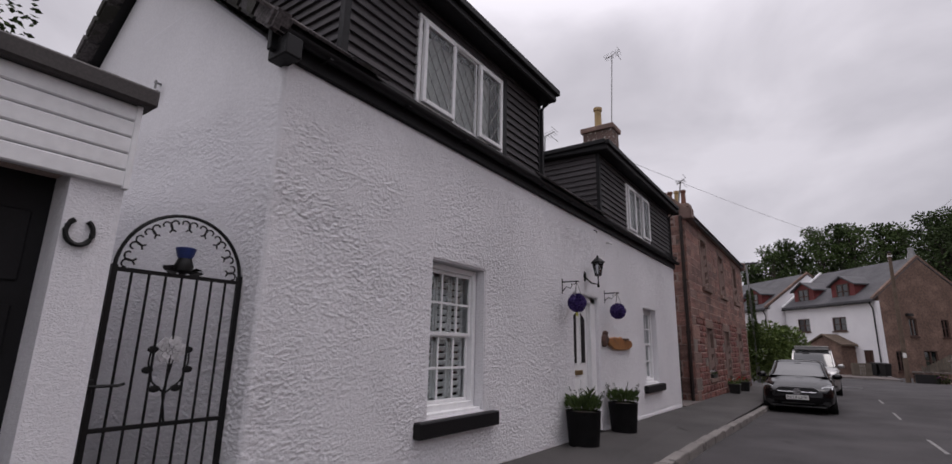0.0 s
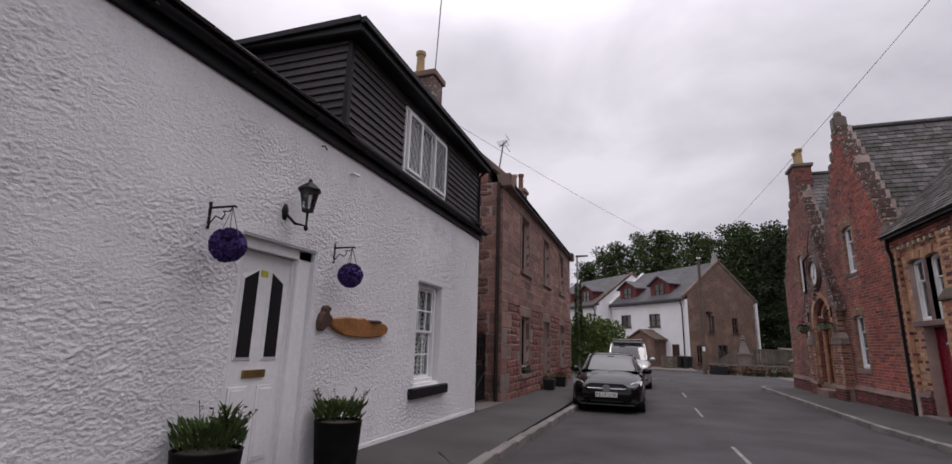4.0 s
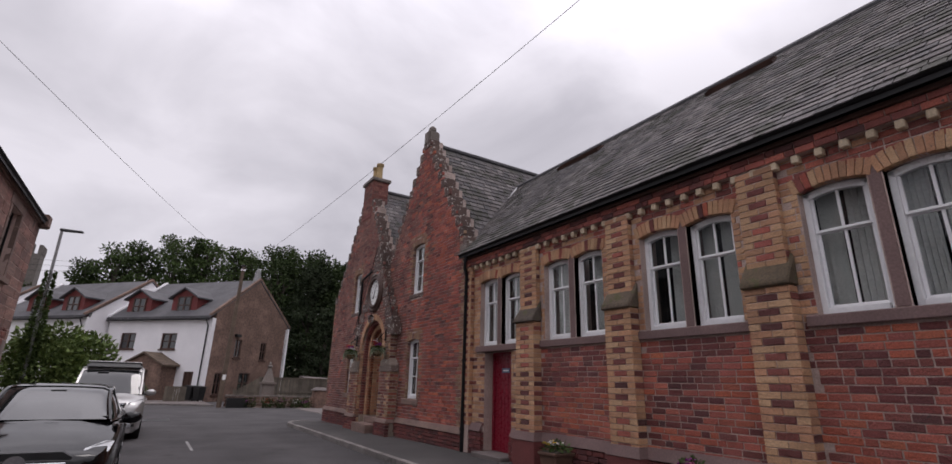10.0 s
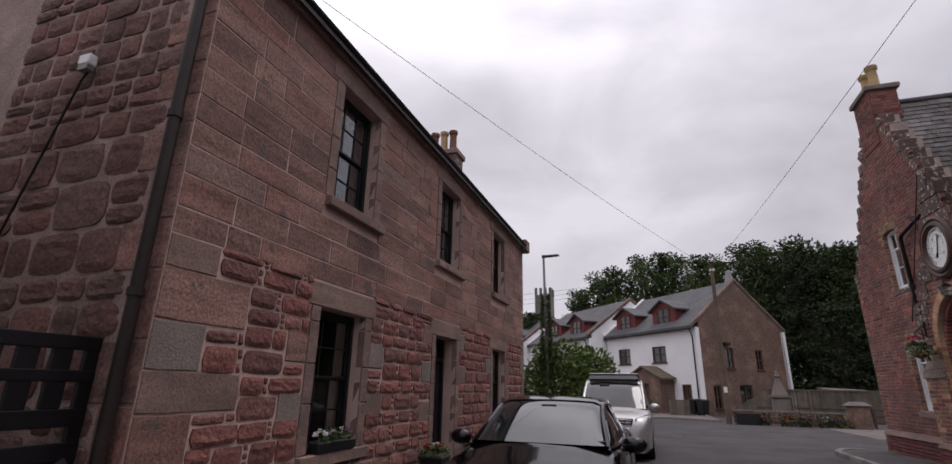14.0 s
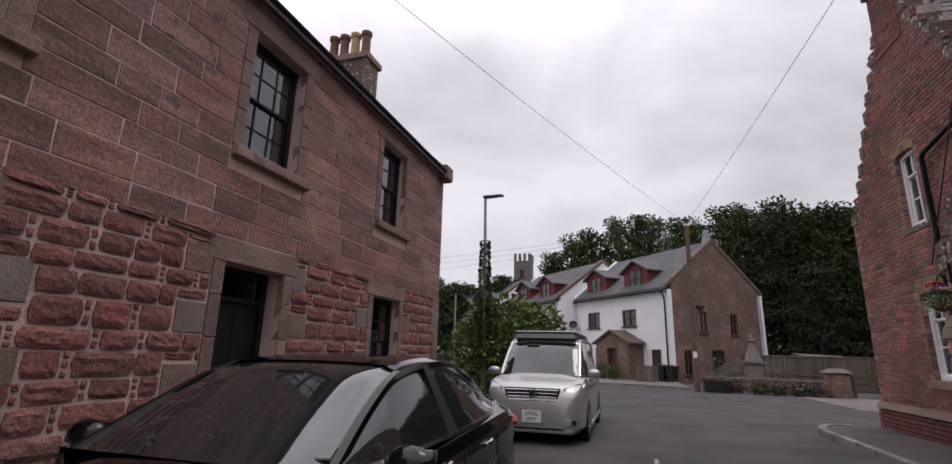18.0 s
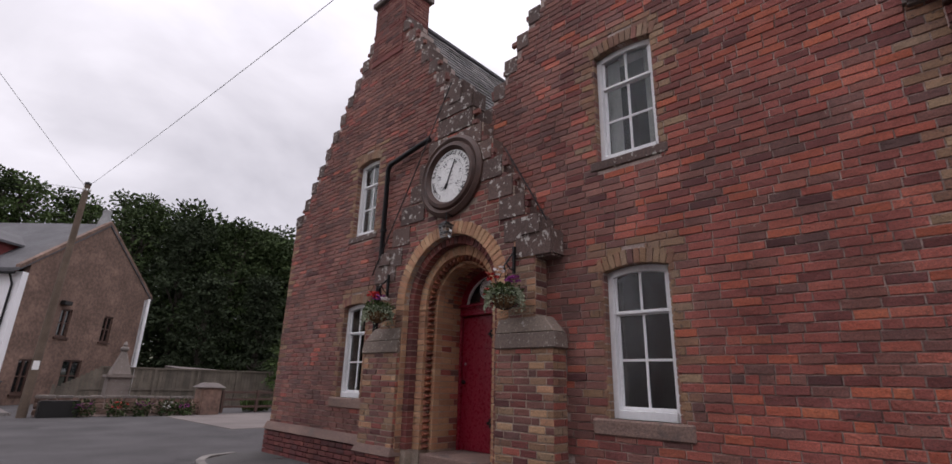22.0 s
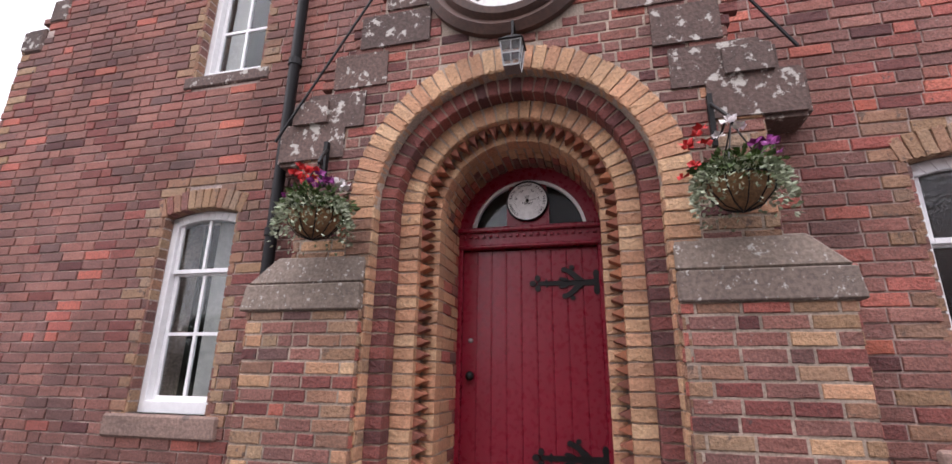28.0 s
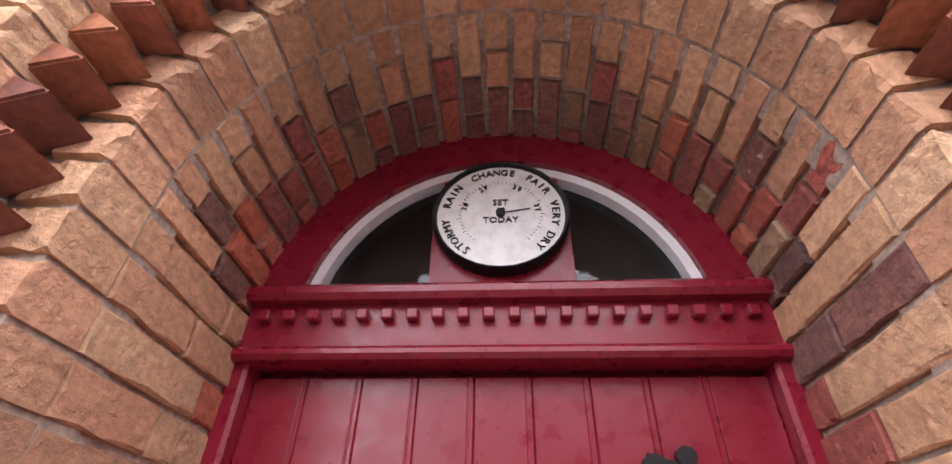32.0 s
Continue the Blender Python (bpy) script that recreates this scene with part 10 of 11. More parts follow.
# small light shrub by the gate, tree crown over the garage
tree(15.2, 46.5, -0.3, 4.6, 1.6, 22, 260, 0.16, LEAF, "dull green round-headed young tree beside the fence", base=0.15, group="")
tree(-14.0, -0.6, 0.0, 11.4, 3.4, 30, 420, 0.15, LEAF_DARK, "dark leafy tree behind the garage", base=0.3, group="")

# big ivy shrub at the street lamp
bush = thing("shrub", "large dense green shrub beside the street lamp", "shrub", (-3.0, 32.2, -0.2))
bm_ = M()
for c, r_, n in (((-2.9, 32.3, 1.5), (1.5, 1.1, 1.15), 2600), ((-2.0, 32.1, 1.1), (0.9, 0.9, 1.0), 1300), ((-3.7, 32.2, 1.2), (1.0, 0.9, 1.2), 1400), ((-2.7, 32.3, 2.4), (0.95, 0.8, 0.7), 1000), ((-2.6, 31.9, 0.5), (1.5, 0.8, 0.7), 1200), ((-3.4, 32.0, 2.5), (0.5, 0.5, 0.5), 400), ((-1.9, 32.8, 2.1), (0.95, 0.9, 0.8), 1300), ((-1.5, 33.0, 1.4), (0.8, 0.8, 0.9), 900)):
    leaf_mass(bm_, c, r_, n, 0.17, 0.45)
part("foliage", bm_, LEAF_SHRUB, bush, fix=False)
st2 = M()
for k in range(7):
    st2.tube([(-2.9 + 0.1 * k - 0.3, 32.2, -0.2), (-2.9 + (k - 3) * 0.25, 32.3, 1.0), (-2.9 + (k - 3) * 0.4, 32.3, 1.9)], 0.035, 5, 0.012)
part("stem_cluster", st2, BARK, bush, kind="stuff")
ivy = M()
for k in range(1900):
    z = 0.9 + 3.9 * rt.random() ** 1.2
    a = rt.uniform(0, 6.28)
    rr = 0.08 + 0.2 * max(0.1, 1 - (z - 0.9) / 4.2) * rt.random()
    ivy.leaf((-3.33 + rr * math.cos(a), 31.6 + rr * math.sin(a), z), (math.cos(a), math.sin(a), rt.uniform(-0.8, 0.3)), 0.11, 0.7)
part("ivy", ivy, LEAF, lamp, "green ivy climbing the post", fix=False)


def flowers(m, c, r_, n, size):
    for _ in range(n):
        a, k = rt.uniform(0, 6.28), math.sqrt(rt.random())
        p = Vector((c[0] + r_[0] * k * math.cos(a), c[1] + r_[1] * k * math.sin(a), c[2] + r_[2] * rt.random()))
        for j in range(5):
            t = 2 * math.pi * j / 5
            m.leaf(p, (math.cos(t), math.sin(t), 0.45), size * rt.uniform(0.8, 1.2), 0.9)


def hanging_basket(c, scale, wall_pt, label, blooms, silver=1.0):
    """A wire basket with coir, foliage and blooms, chains and a scroll bracket."""
    b = thing("hanging_basket", label, "hanging basket", c, "baskets on the brick walls")
    C = Vector(c)
    r_ = 0.2 * scale
    part("liner", M().lathe([(0.02, -r_ * 0.95), (r_ * 0.55, -r_ * 0.8), (r_ * 0.9, -r_ * 0.4), (r_, 0.0), (r_ * 0.9, 0.0)], C, 16), COIR, b, "brown coir liner", smooth=True)
    for k in range(10):
        t = 2 * math.pi * k / 10
        part("wire", M().tube([C + Vector((r_ * s * math.cos(t), r_ * s * math.sin(t), zz)) * 1.03 for s, zz in ((1.0, 0.0), (0.9, -r_ * 0.4), (0.55, -r_ * 0.8), (0.05, -r_ * 0.97))], 0.004, 4), IRON, b)
    part("rim", M().tube([C + Vector((r_ * 1.03 * math.cos(2 * math.pi * i / 20), r_ * 1.03 * math.sin(2 * math.pi * i / 20), 0.0)) for i in range(21)], 0.006, 5), IRON, b)
    top = C + Vector((0, 0, 0.42 * scale))
    for k in range(3):
        t = 2 * math.pi * k / 3 + 0.5
        part("chain", M().tube([C + Vector((r_ * math.cos(t), r_ * math.sin(t), 0)), top], 0.005, 4), IRON, b)
    W = Vector(wall_pt)
    br = part("bracket", M().tube([W, top + Vector((0, 0, 0.03)), top + Vector((-0.02, 0, -0.02))], 0.012, 6), IRON, b)
    part("bracket_plate", M().box(W.x - 0.03, W.x + 0.008, W.y - 0.015, W.y + 0.015, W.z - 0.3, W.z + 0.05), IRON, br)
    part("bracket_scroll", M().tube([W + Vector((-0.02, 0, -0.26)), W.lerp(top, 0.45) + Vector((0, 0, -0.14)), W.lerp(top, 0.8)], 0.008, 5), IRON, br)
    fo = M()
    leaf_mass(fo, C + Vector((0, 0, 0.06)), (r_ * 1.25, r_ * 1.35, r_ * 0.55), int(620 * scale), 0.05, 0.3)
    part("foliage", fo, LEAF, b, fix=False)
    tr = M()
    for _ in range(int(1150 * scale * silver)):
        a = rt.uniform(0, 6.28)
        k = rt.random()
        rr = r_ * (0.8 + 0.45 * k)
        p = C + Vector((rr * math.cos(a), rr * 1.15 * math.sin(a), 0.1 * scale - 0.36 * scale * k ** 1.2 * (0.25 + 0.75 * rt.random())))
        tr.leaf(p, (math.cos(a), math.sin(a), rt.uniform(-0.9, 0.5)), 0.034, 0.75)
    part("trailing_foliage", tr, LEAF_SILVER, b, "silvery variegated trailing leaves", fix=False)
    for col, dy, dz, n in blooms:
        f = M()
        flowers(f, C + Vector((-0.03, dy * scale, 0.12 * scale + dz)), (0.1, 0.08, 0.08), n, 0.045)
        part("bloom", f, FLOWER[col], b, col + " blooms", fix=False, kind="stuff")
    return b


hanging_basket((5.95, 26.5, 2.27), 0.88, (6.2, 26.62, 2.86), "hanging basket of red and purple flowers by the downpipe", (("red", 0.1, 0.12, 10), ("purple", -0.05, 0.06, 9), ("white", -0.2, 0.05, 4), ("purple", 0.16, 0.0, 4)))
hanging_basket((5.96, 23.98, 2.28), 0.84, (6.2, 24.02, 2.9), "hanging basket with trailing silver foliage beside the arch", (("red", 0.25, 0.1, 5), ("red", 0.28, -0.08, 4), ("white", 0.05, 0.16, 4), ("purple", -0.18, 0.05, 10)))
hanging_basket((6.02, 7.25, 2.42), 0.95, (6.28, 7.32, 2.9), "hanging basket of mixed flowers on the near gable", (("red", 0.24, 0.0, 9), ("pink", 0.1, 0.06, 9), ("purple", 0.0, 0.08, 5), ("pink", -0.14, 0.06, 7), ("white", -0.25, 0.02, 4)), 0.25)


def tub(at, label, blooms, w=0.42, h=0.34, mat=None):
    t = thing("flower_tub", label, "planter", at, "flower tubs by the walls")
    x, y, z = at
    part("tub", M().hexa([(x - w * 0.42, y - w * 0.42, z), (x + w * 0.42, y - w * 0.42, z), (x + w * 0.42, y + w * 0.42, z), (x - w * 0.42, y + w * 0.42, z), (x - w / 2, y - w / 2, z + h), (x + w / 2, y - w / 2, z + h), (x + w / 2, y + w / 2, z + h), (x - w / 2, y + w / 2, z + h)]), mat or TERRA, t, bevel=0.015)
    part("rim", M().box(x - w / 2 - 0.015, x + w / 2 + 0.015, y - w / 2 - 0.015, y + w / 2 + 0.015, z + h - 0.05, z + h), mat or TERRA, t, bevel=0.01)
    part("soil", M().box(x - w / 2 + 0.02, x + w / 2 - 0.02, y - w / 2 + 0.02, y + w / 2 - 0.02, z + h, z + h + 0.01), BARK, t)
    f = M()
    leaf_mass(f, (x, y, z + h + 0.06), (w * 0.55, w * 0.6, 0.1), 160, 0.07, 0.3)
    part("foliage", f, LEAF, t, fix=False)
    for col, dy, n in blooms:
        f = M()
        flowers(f, (x - 0.05, y + dy, z + h + 0.08), (0.16, 0.1, 0.09), n, 0.045)
        part("bloom", f, FLOWER[col], t, col + " blooms", fix=False, kind="stuff")


tub((6.2, 16.15, pr(16.1)), "brown square tub of yellow and white pansies", (("yellow", 0.08, 6), ("white", -0.06, 6)))
tub((6.2, 13.55, pr(13.5)), "brown square tub of purple pansies", (("purple", 0.05, 12), ("pink", -0.1, 3)))
tub((6.2, 11.05, pr(11)), "brown square tub of yellow and purple pansies", (("yellow", 0.12, 10), ("purple", -0.02, 6), ("white", -0.12, 5)))
tub((-2.9, 20.35, pl(20.3)), "dark round tub of red flowers by the stone house door", (("red", 0.0, 8), ("white", 0.1, 4)), 0.36, 0.32, PLASTIC)
tub((-2.85, 22.35, pl(22.3)), "dark tub of pink and red flowers by the door", (("pink", 0.0, 8), ("red", -0.08, 8)), 0.4, 0.34, PLASTIC)
wb_ = thing("window_box", "dark window box of white and purple flowers", "window box", (-3.12, 18.0, 0.6))
part("box", M().box(-3.22, -3.08, 17.62, 18.35, 0.605, 0.72), PLASTIC, wb_, bevel=0.015)
f = M()
leaf_mass(f, (-3.14, 18.0, 0.76), (0.09, 0.36, 0.07), 200, 0.05, 0.2)
part("foliage", f, LEAF, wb_, fix=False)
for col, yy in (("white", 17.85), ("white", 18.05), ("purple", 18.22), ("white", 17.7)):
    f = M()
    flowers(f, (-3.13, yy, 0.77), (0.06, 0.1, 0.07), 9, 0.03)
    part("bloom", f, FLOWER[col], wb_, fix=False, kind="stuff")


def round_planter(at, label, spiky):
    p = thing("planter", label, "planter", at, "planters at the cottage door")
    x, y, z = at
    part("pot", M().lathe([(0.0, 0.0), (0.19, 0.0), (0.2, 0.01), (0.235, 0.46), (0.24, 0.47), (0.222, 0.475), (0.21, 0.43)], (x, y, z), 28, None, False), POT_BLACK, p, "black tapered round pot", smooth=True)
    part("soil", M().lathe([(0.0, 0.43), (0.214, 0.43), (0.214, 0.445), (0.0, 0.45)], (x, y, z), 20), BARK, p)
    f = M()
    for _ in range(420):
        a = rt.uniform(0, 6.28)
        k = math.sqrt(rt.random()) * 0.22
        f.leaf((x + k * math.cos(a), y + k * math.sin(a), z + 0.47 + 0.14 * rt.random()), (0.7 * math.cos(a), 0.7 * math.sin(a), 1.0), rt.uniform(0.05, 0.12), 0.25)
    if spiky:
        for k in range(46):
            a = rt.uniform(0, 6.28)
            f.leaf((x + 0.05, y + 0.1, z + 0.5 + 0.004 * k), (math.cos(a), math.sin(a), rt.uniform(0.0, 1.6)), 0.16, 0.12)
    part("foliage", f, LEAF, p, fix=False)
    m = M()
    for k in range(14):
        a = rt.uniform(0, 6.28)
        q = 0.2
        b0 = Vector((x + q * math.cos(a) * 0.6, y + q * math.sin(a) * 0.6, z + 0.48))
        e = b0 + Vector((0.16 * math.cos(a), 0.16 * math.sin(a) + 0.04, rt.uniform(0.12, 0.3)))
        m.tube([b0, e], 0.003, 4)
        for j in range(7):
            m.leaf(b0.lerp(e, 0.4 + 0.09 * j), (rt.uniform(-1, 1), rt.uniform(-1, 1), 0.4), 0.04, 0.5)
    part("sprig_growth", m, LEAF_DARK, p, fix=False, kind="stuff")


round_planter((-2.86, 6.74, pl(6.7) - 0.03), "black round planter with spiky green plant", True)
round_planter((-2.86, 8.36, pl(8.3) - 0.03), "black round planter with low green herbs", False)
bed = thing("flower_bed", "straggling purple and green bedding plants on the low wall", "plants", (6.5, 43.6, 0.3))
for i, (x, y, col) in enumerate(((5.6, 43.35, "purple"), (6.6, 43.15, "red"), (7.4, 43.05, "purple"), (8.2, 42.95, "white"), (8.8, 42.9, "purple"))):
    f = M()
    leaf_mass(f, (x, y, 0.0), (0.38, 0.25, 0.32), 170, 0.12, 0.3)
    part("foliage", f, LEAF_DARK, bed, fix=False)
    f = M()
    flowers(f, (x, y - 0.1, 0.0), (0.28, 0.15, 0.25), 16, 0.05)
    part("bloom", f, FLOWER[col], bed, fix=False, kind="stuff")
for x, y, h in ((-0.2, 52.4, 1.0), (-1.0, 53.3, 0.9)):
    sb_ = thing("potted_shrub", "small green shrub in a pot by the white house", "shrub", (x, y, -0.2), "shrubs by the far porch")
    f = M()
    leaf_mass(f, (x, y, 0.35), (0.5, 0.4, 0.5), 260, 0.16, 0.3)
    part("foliage", f, LEAF, sb_, fix=False)
    part("pot", M().lathe([(0.2, -0.2), (0.28, 0.1), (0.25, 0.1)], (x, y, 0), 12), TERRA, sb_)
gp_ = M()
for _ in range(260):
    a = rt.uniform(0, 6.28)
    k = rt.random() * 0.6
    gp_.leaf((12.4 + k * math.cos(a), 44.5 + k * 0.5 * math.sin(a), -0.28), (0.5 * math.cos(a), 0.5 * math.sin(a), 1.2), rt.uniform(0.3, 0.75), 0.12)
tagged(part("grass_clump", gp_, LEAF, None, fix=False), "tall bright green grass clump by the gate", "grass", kind="stuff")

# ---- lanterns, brackets, sign, notice board ----
def lantern(at, wall_pt, label, s=1.0):
    """A six-sided wall lantern on a curled arm."""
    l = thing("wall_lantern", label, "lantern", wall_pt)
    C = Vector(at)
    part("back_plate", M().ball(Vector(wall_pt), 0.03 * s, 0.045 * s, 0.085 * s, 10), IRON, l, smooth=True)
    W = Vector(wall_pt)
    part("arm", M().tube([W, W.lerp(C, 0.5) + Vector((0, 0, -0.12 * s)), C + Vector((0, 0, -0.15 * s)), C + Vector((0, 0, -0.02 * s))], 0.014 * s, 8), IRON, l, smooth=True)
    part("finial", M().ball(C + Vector((0, 0, -0.17 * s)), 0.022 * s, 0.022 * s, 0.03 * s, 8), IRON, l)
    part("glass", M().lathe([(0.05 * s, 0.0), (0.088 * s, 0.2 * s)], C, 6), FROST, l)
    fr = M()
    for k in range(6):
        t = 2 * math.pi * k / 6
        fr.tube([C + Vector((0.052 * s * math.cos(t), 0.052 * s * math.sin(t), 0)), C + Vector((0.092 * s * math.cos(t), 0.092 * s * math.sin(t), 0.2 * s))], 0.006 * s, 4)
    part("cage", fr, IRON, l)
    part("base_ring", M().lathe([(0.02 * s, -0.02 * s), (0.06 * s, -0.01 * s), (0.06 * s, 0.01 * s)], C, 6), IRON, l)
    part("hood", M().lathe([(0.115 * s, 0.195 * s), (0.12 * s, 0.21 * s), (0.05 * s, 0.27 * s), (0.02 * s, 0.29 * s), (0.02 * s, 0.31 * s), (0.0, 0.33 * s)], C, 6), IRON, l)


lantern((-2.93, 7.64, 2.58), (-3.13, 7.56, 2.56), "black coach lantern above the cottage door")


def box_lantern(at, wall_pt, label):
    l = thing("wall_lantern", label, "lantern", wall_pt)
    x, y, z = at
    part("glass", M().hexa([(x - 0.05, y - 0.05, z - 0.1), (x + 0.05, y - 0.05, z - 0.1), (x + 0.05, y + 0.05, z - 0.1), (x - 0.05, y + 0.05, z - 0.1), (x - 0.07, y - 0.07, z + 0.08), (x + 0.07, y - 0.07, z + 0.08), (x + 0.07, y + 0.07, z + 0.08), (x - 0.07, y + 0.07, z + 0.08)]), FROST, l)
    fr = M()
    for i in range(3):
        for j in range(3):
            if i == 1 and j == 1:
                continue
            a, b = (i - 1), (j - 1)
            fr.tube([(x + a * 0.052, y + b * 0.052, z - 0.1), (x + a * 0.072, y + b * 0.072, z + 0.08)], 0.005, 4)
    for zz, k in ((-0.1, 0.054), (-0.01, 0.063), (0.08, 0.074)):
        fr.box(x - k, x + k, y - k, y + k, z + zz - 0.006, z + zz + 0.006)
    part("cage", fr, STEEL, l)
    part("hood", M().hexa([(x - 0.09, y - 0.09, z + 0.085), (x + 0.09, y - 0.09, z + 0.085), (x + 0.09, y + 0.09, z + 0.085), (x - 0.09, y + 0.09, z + 0.085), (x - 0.03, y - 0.03, z + 0.15), (x + 0.03, y - 0.03, z + 0.15), (x + 0.03, y + 0.03, z + 0.15), (x - 0.03, y + 0.03, z + 0.15)]), IRON, l, bevel=0.006)
    part("arm", M().tube([wall_pt, (x, y, wall_pt[2] + 0.02), (x, y, z + 0.14)], 0.012, 6), IRON, l)


box_lantern((6.1, 25.22, 3.36), (6.235, 25.22, 3.62), "small square lead lantern above the arch")
box_lantern((6.12, 6.46, 3.17), (6.3, 6.46, 3.4), "small square lantern on the near brick gable")


def ball_basket(y, label):
    b = thing("flower_ball", label, "hanging ornament", (-2.9, y, 2.06), "purple balls at the cottage door")
    c = Vector((-2.9, y, 2.06))
    part("core", M().ball(c, 0.116, 0.116, 0.116, 14), PURPLE, b)
    f = M()
    for _ in range(700):
        d = Vector((rt.gauss(0, 1), rt.gauss(0, 1), rt.gauss(0, 1))).normalized()
        f.leaf(c + d * 0.108, d + Vector((rt.uniform(-0.5, 0.5), rt.uniform(-0.5, 0.5), rt.uniform(-0.5, 0.5))), 0.034, 0.8)
    part("petals", f, PURPLE, b, "dense purple artificial petals", fix=False)
    top = Vector((-2.9, y, 2.36))
    for k in range(3):
        t = 2.1 * k + 0.3
        part("chain", M().tube([c + Vector((0.07 * math.cos(t), 0.07 * math.sin(t), 0.08)), top], 0.004, 4), STEEL, b)
    br = part("bracket", M().tube([(-3.13, y, 2.37), (-2.88, y, 2.37), (-2.865, y, 2.36)], 0.009, 6), IRON, b, "black scroll bracket")
    part("bracket_plate", M().box(-3.14, -3.125, y - 0.014, y + 0.014, 2.2, 2.42), IRON, br)
    part("scroll", M().tube([(-3.12, y, 2.24), (-3.06, y, 2.3), (-3.0, y, 2.27), (-2.97, y, 2.31), (-2.99, y, 2.335), (-2.93, y, 2.33), (-2.9, y, 2.36)], 0.006, 5), IRON, br)


ball_basket(6.71, "purple artificial flower ball on a black scroll bracket")
ball_basket(8.42, "purple artificial flower ball beside the cottage door")

# carved wooden fish-shaped sign
sgn = thing("wooden_sign", "varnished brown wooden fish plaque on the white wall", "sign", (-3.12, 8.95, 1.53))
top_ = [(8.3, 1.62), (8.42, 1.6), (8.6, 1.62), (8.8, 1.635), (8.98, 1.625), (9.1, 1.645), (9.2, 1.6), (9.36, 1.61), (9.46, 1.6), (9.62, 1.59), (9.7, 1.535)]
bot_ = [(9.66, 1.47), (9.5, 1.425), (9.2, 1.405), (8.95, 1.405), (8.7, 1.42), (8.52, 1.47), (8.4, 1.53)]
pts = [(-3.14, a, z) for a, z in top_ + bot_]
part("body", M().prism(pts, (0.06, 0, 0)), WOOD_BROWN, sgn, "glossy brown carved board", bevel=0.015)
tl = [(8.42, 1.54), (8.33, 1.5), (8.27, 1.45), (8.215, 1.47), (8.2, 1.56), (8.23, 1.64), (8.27, 1.66), (8.26, 1.7), (8.32, 1.735), (8.4, 1.7), (8.36, 1.65), (8.42, 1.61)]
part("tail", M().prism([(-3.14, a, z) for a, z in tl], (0.075, 0, 0)), DARK_WOOD, sgn, "dark carved tail", bevel=0.015)
part("fin", M().prism([(-3.14, a, z) for a, z in ((9.18, 1.595), (9.25, 1.62), (9.42, 1.625), (9.5, 1.605), (9.46, 1.59), (9.3, 1.585))], (0.08, 0, 0)), DARK_WOOD, sgn, bevel=0.01)

# notice board
nbd = thing("notice_board", "white framed glazed notice board with pinned papers", "notice board", (6.45, 8.82, 1.56))
part("back", FH.box(M(), 8.47, 9.19, 0.0, 0.03, 1.1, 2.02), BOARD, nbd, "dark red felt back")
m = M()
for b in ((8.45, 8.52, 1.08, 2.04), (9.14, 9.21, 1.08, 2.04)):
    FH.box(m, b[0], b[1], 0.0, 0.09, b[2], b[3])
FH.box(m, 8.52, 9.14, 0.0, 0.09, 1.08, 1.15)
FH.box(m, 8.52, 9.14, 0.0, 0.09, 1.97, 2.04)
part("frame", m, WHITE, nbd, "white frame", bevel=0.008)
part("hood", FH.box(M(), 8.42, 9.24, 0.0, 0.12, 2.04, 2.065), WHITE, nbd, bevel=0.005)
part("pane", FH.box(M(), 8.52, 9.14, 0.06, 0.064, 1.15, 1.97), GLASS, nbd).visible_shadow = False
ps = part("poster", FH.box(M(), 8.73, 8.93, 0.03, 0.033, 1.66, 1.93), BLUE_PAPER, nbd, "blue poster")
for a0, a1, z in ((8.76, 8.9, 1.9), (8.78, 8.88, 1.875), (8.76, 8.82, 1.84), (8.85, 8.9, 1.8), (8.78, 8.9, 1.76), (8.76, 8.84, 1.7)):
    part("print_line", FH.box(M(), a0, a1, 0.033, 0.0336, z - 0.006, z + 0.006), PAPER, ps)
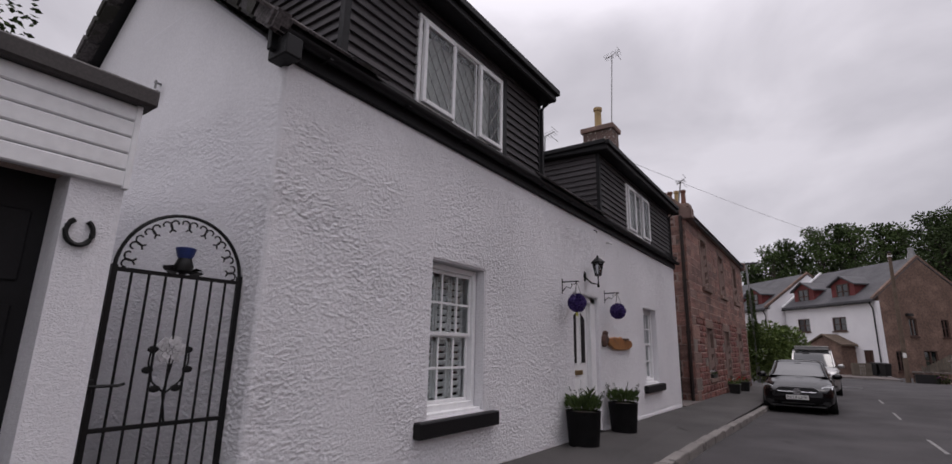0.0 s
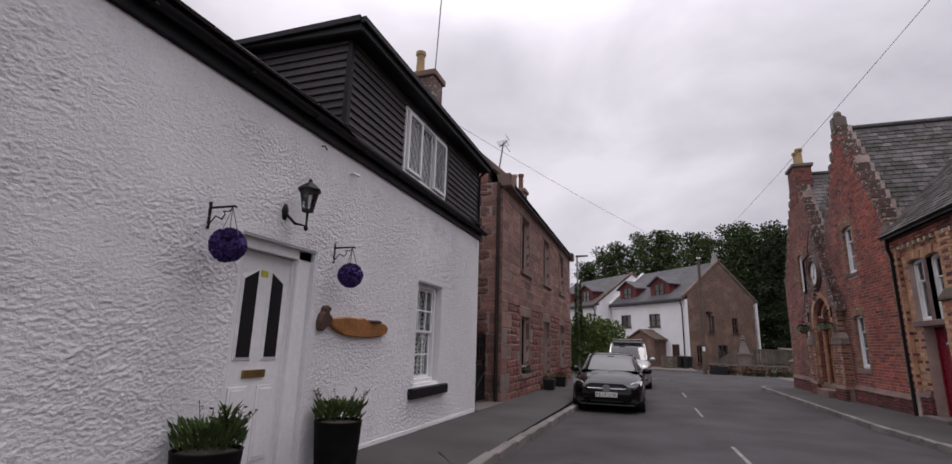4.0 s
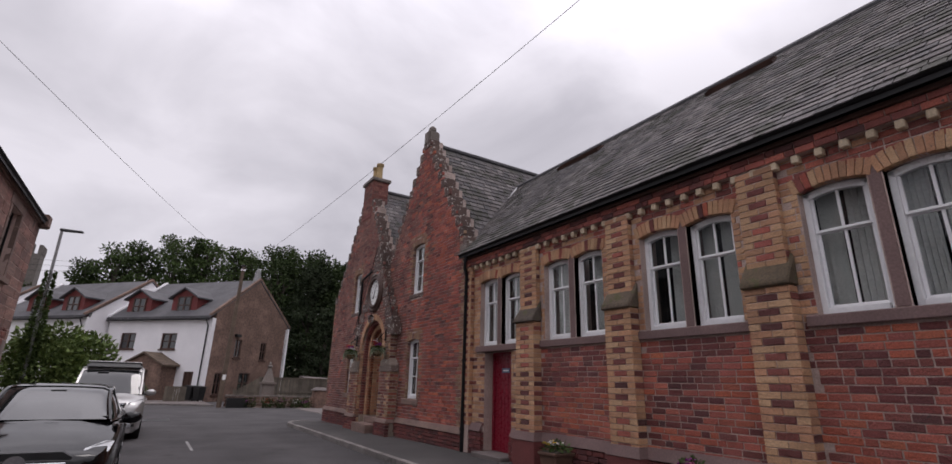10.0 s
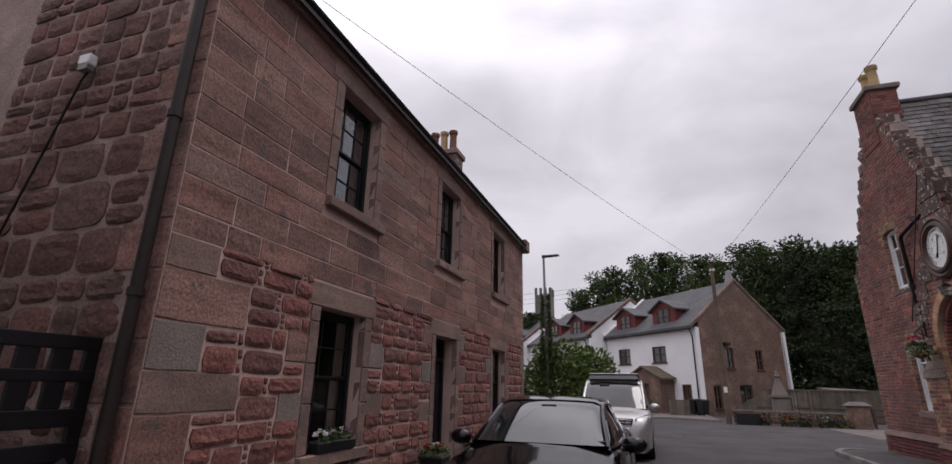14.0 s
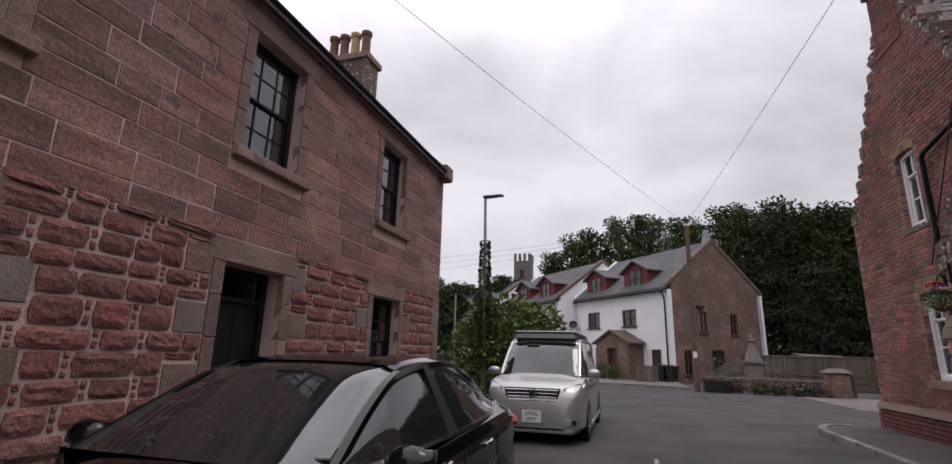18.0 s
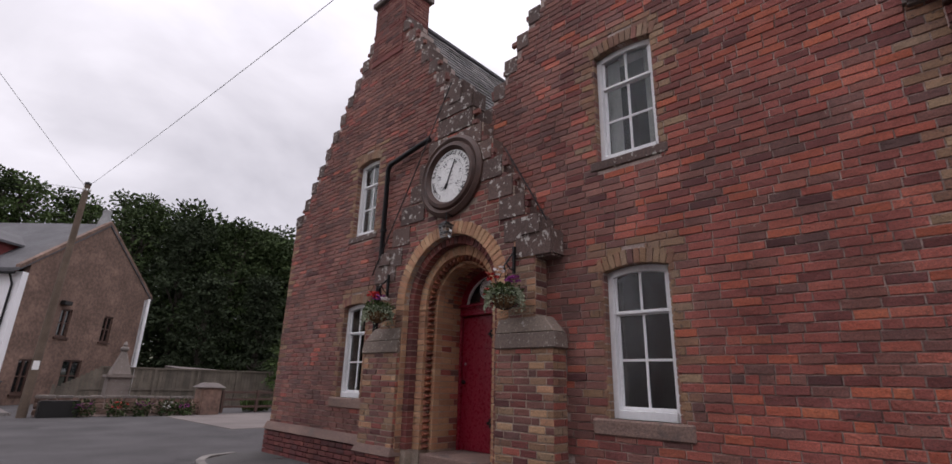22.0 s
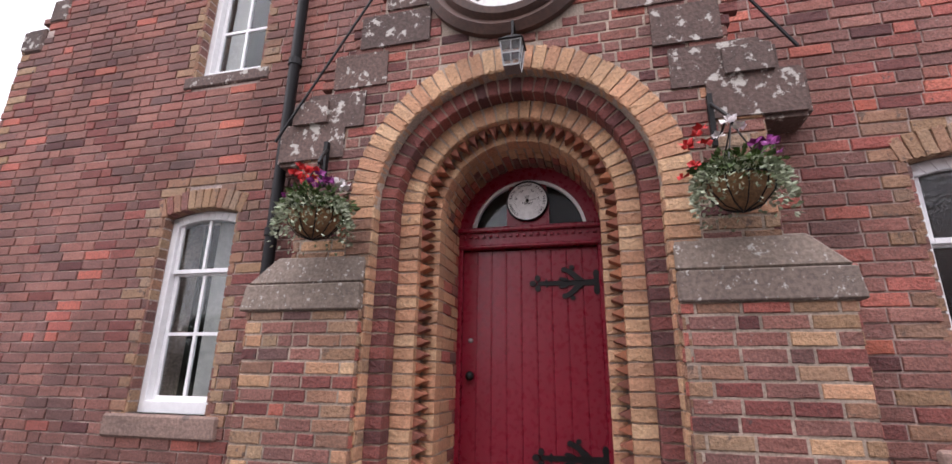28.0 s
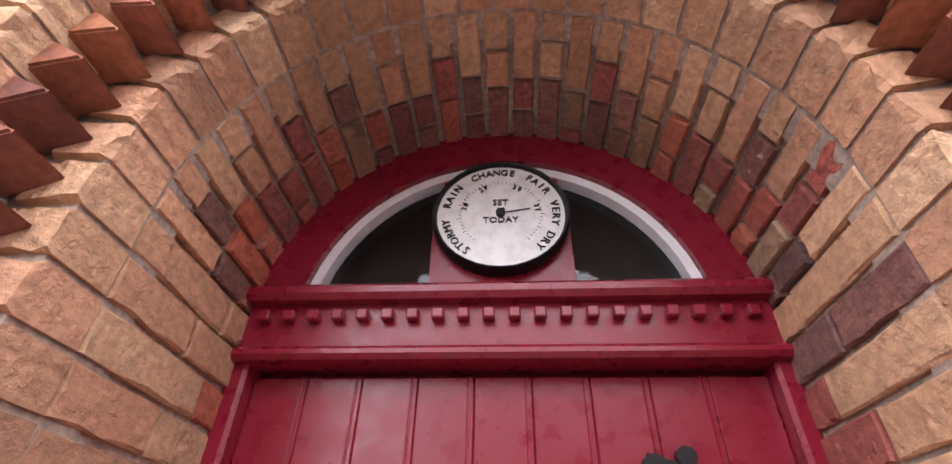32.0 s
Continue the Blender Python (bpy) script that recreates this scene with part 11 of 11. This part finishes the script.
for a0, a1, z0, z1 in ((8.55, 8.72, 1.42, 1.7), (8.72, 8.98, 1.44, 1.52), (8.78, 9.03, 1.57, 1.65), (8.74, 9.0, 1.37, 1.42), (8.72, 8.97, 1.19, 1.33), (9.0, 9.12, 1.38, 1.5)):
    part("notice", FH.box(M(), a0, a1, 0.03, 0.032 + 0.002 * (z0 > 1.5), z0, z1), PAPER, nbd)
    for k in range(int((z1 - z0) / 0.035)):
        part("print_line", FH.box(M(), a0 + 0.02, a1 - 0.03, 0.0345, 0.0352, z1 - 0.025 - k * 0.035, z1 - 0.017 - k * 0.035), STEEL, nbd)
part("notice", FH.box(M(), 8.58, 8.68, 0.03, 0.033, 1.22, 1.34), surface("green_notice", [(0.1, 0.2, 0.15), (0.12, 0.24, 0.18)], 0.7, spread=False, bump=0), nbd)
pbx = thing("post_box", "black wall-mounted letter box beside the notice board", "letter box", (6.44, 8.19, 1.05))
part("case", FH.box(M(), 8.03, 8.36, 0.0, 0.14, 0.82, 1.25), PLASTIC, pbx, bevel=0.012)
part("lid", FH.box(M(), 8.01, 8.38, 0.0, 0.17, 1.25, 1.29), PLASTIC, pbx, bevel=0.012)
part("lock", M().ball(FH.p(8.2, 0.14, 1.2), 0.006, 0.012, 0.012, 8), STEEL, pbx)

# handrail of the ramp
rail = thing("handrail", "grey steel ramp handrail in front of the hall", "railing", (6.1, 7.5, 0.1))
for z in (0.74, 0.2):
    part("rail", M().tube([(6.15, 8.95, z), (6.0, 5.2, z + 0.02)], 0.022, 8), RAIL_GREY, rail, smooth=True)
for k in range(22):
    y = 8.95 - k * 0.17
    part("baluster", M().tube([(6.15 - 0.04 * (8.95 - y), y, 0.2), (6.15 - 0.04 * (8.95 - y), y, 0.74)], 0.008 if k % 7 else 0.02, 6), RAIL_GREY, rail)
for y in (8.95, 7.08, 5.2):
    part("post", M().tube([(6.15 - 0.04 * (8.95 - y), y, 0.0), (6.15 - 0.04 * (8.95 - y), y, 0.74)], 0.022, 8), RAIL_GREY, rail)
tub((6.28, 8.55, pr(8.5)), "low tub of pink flowers behind the handrail", (("pink", 0.05, 8), ("purple", -0.1, 4)), 0.34, 0.3)
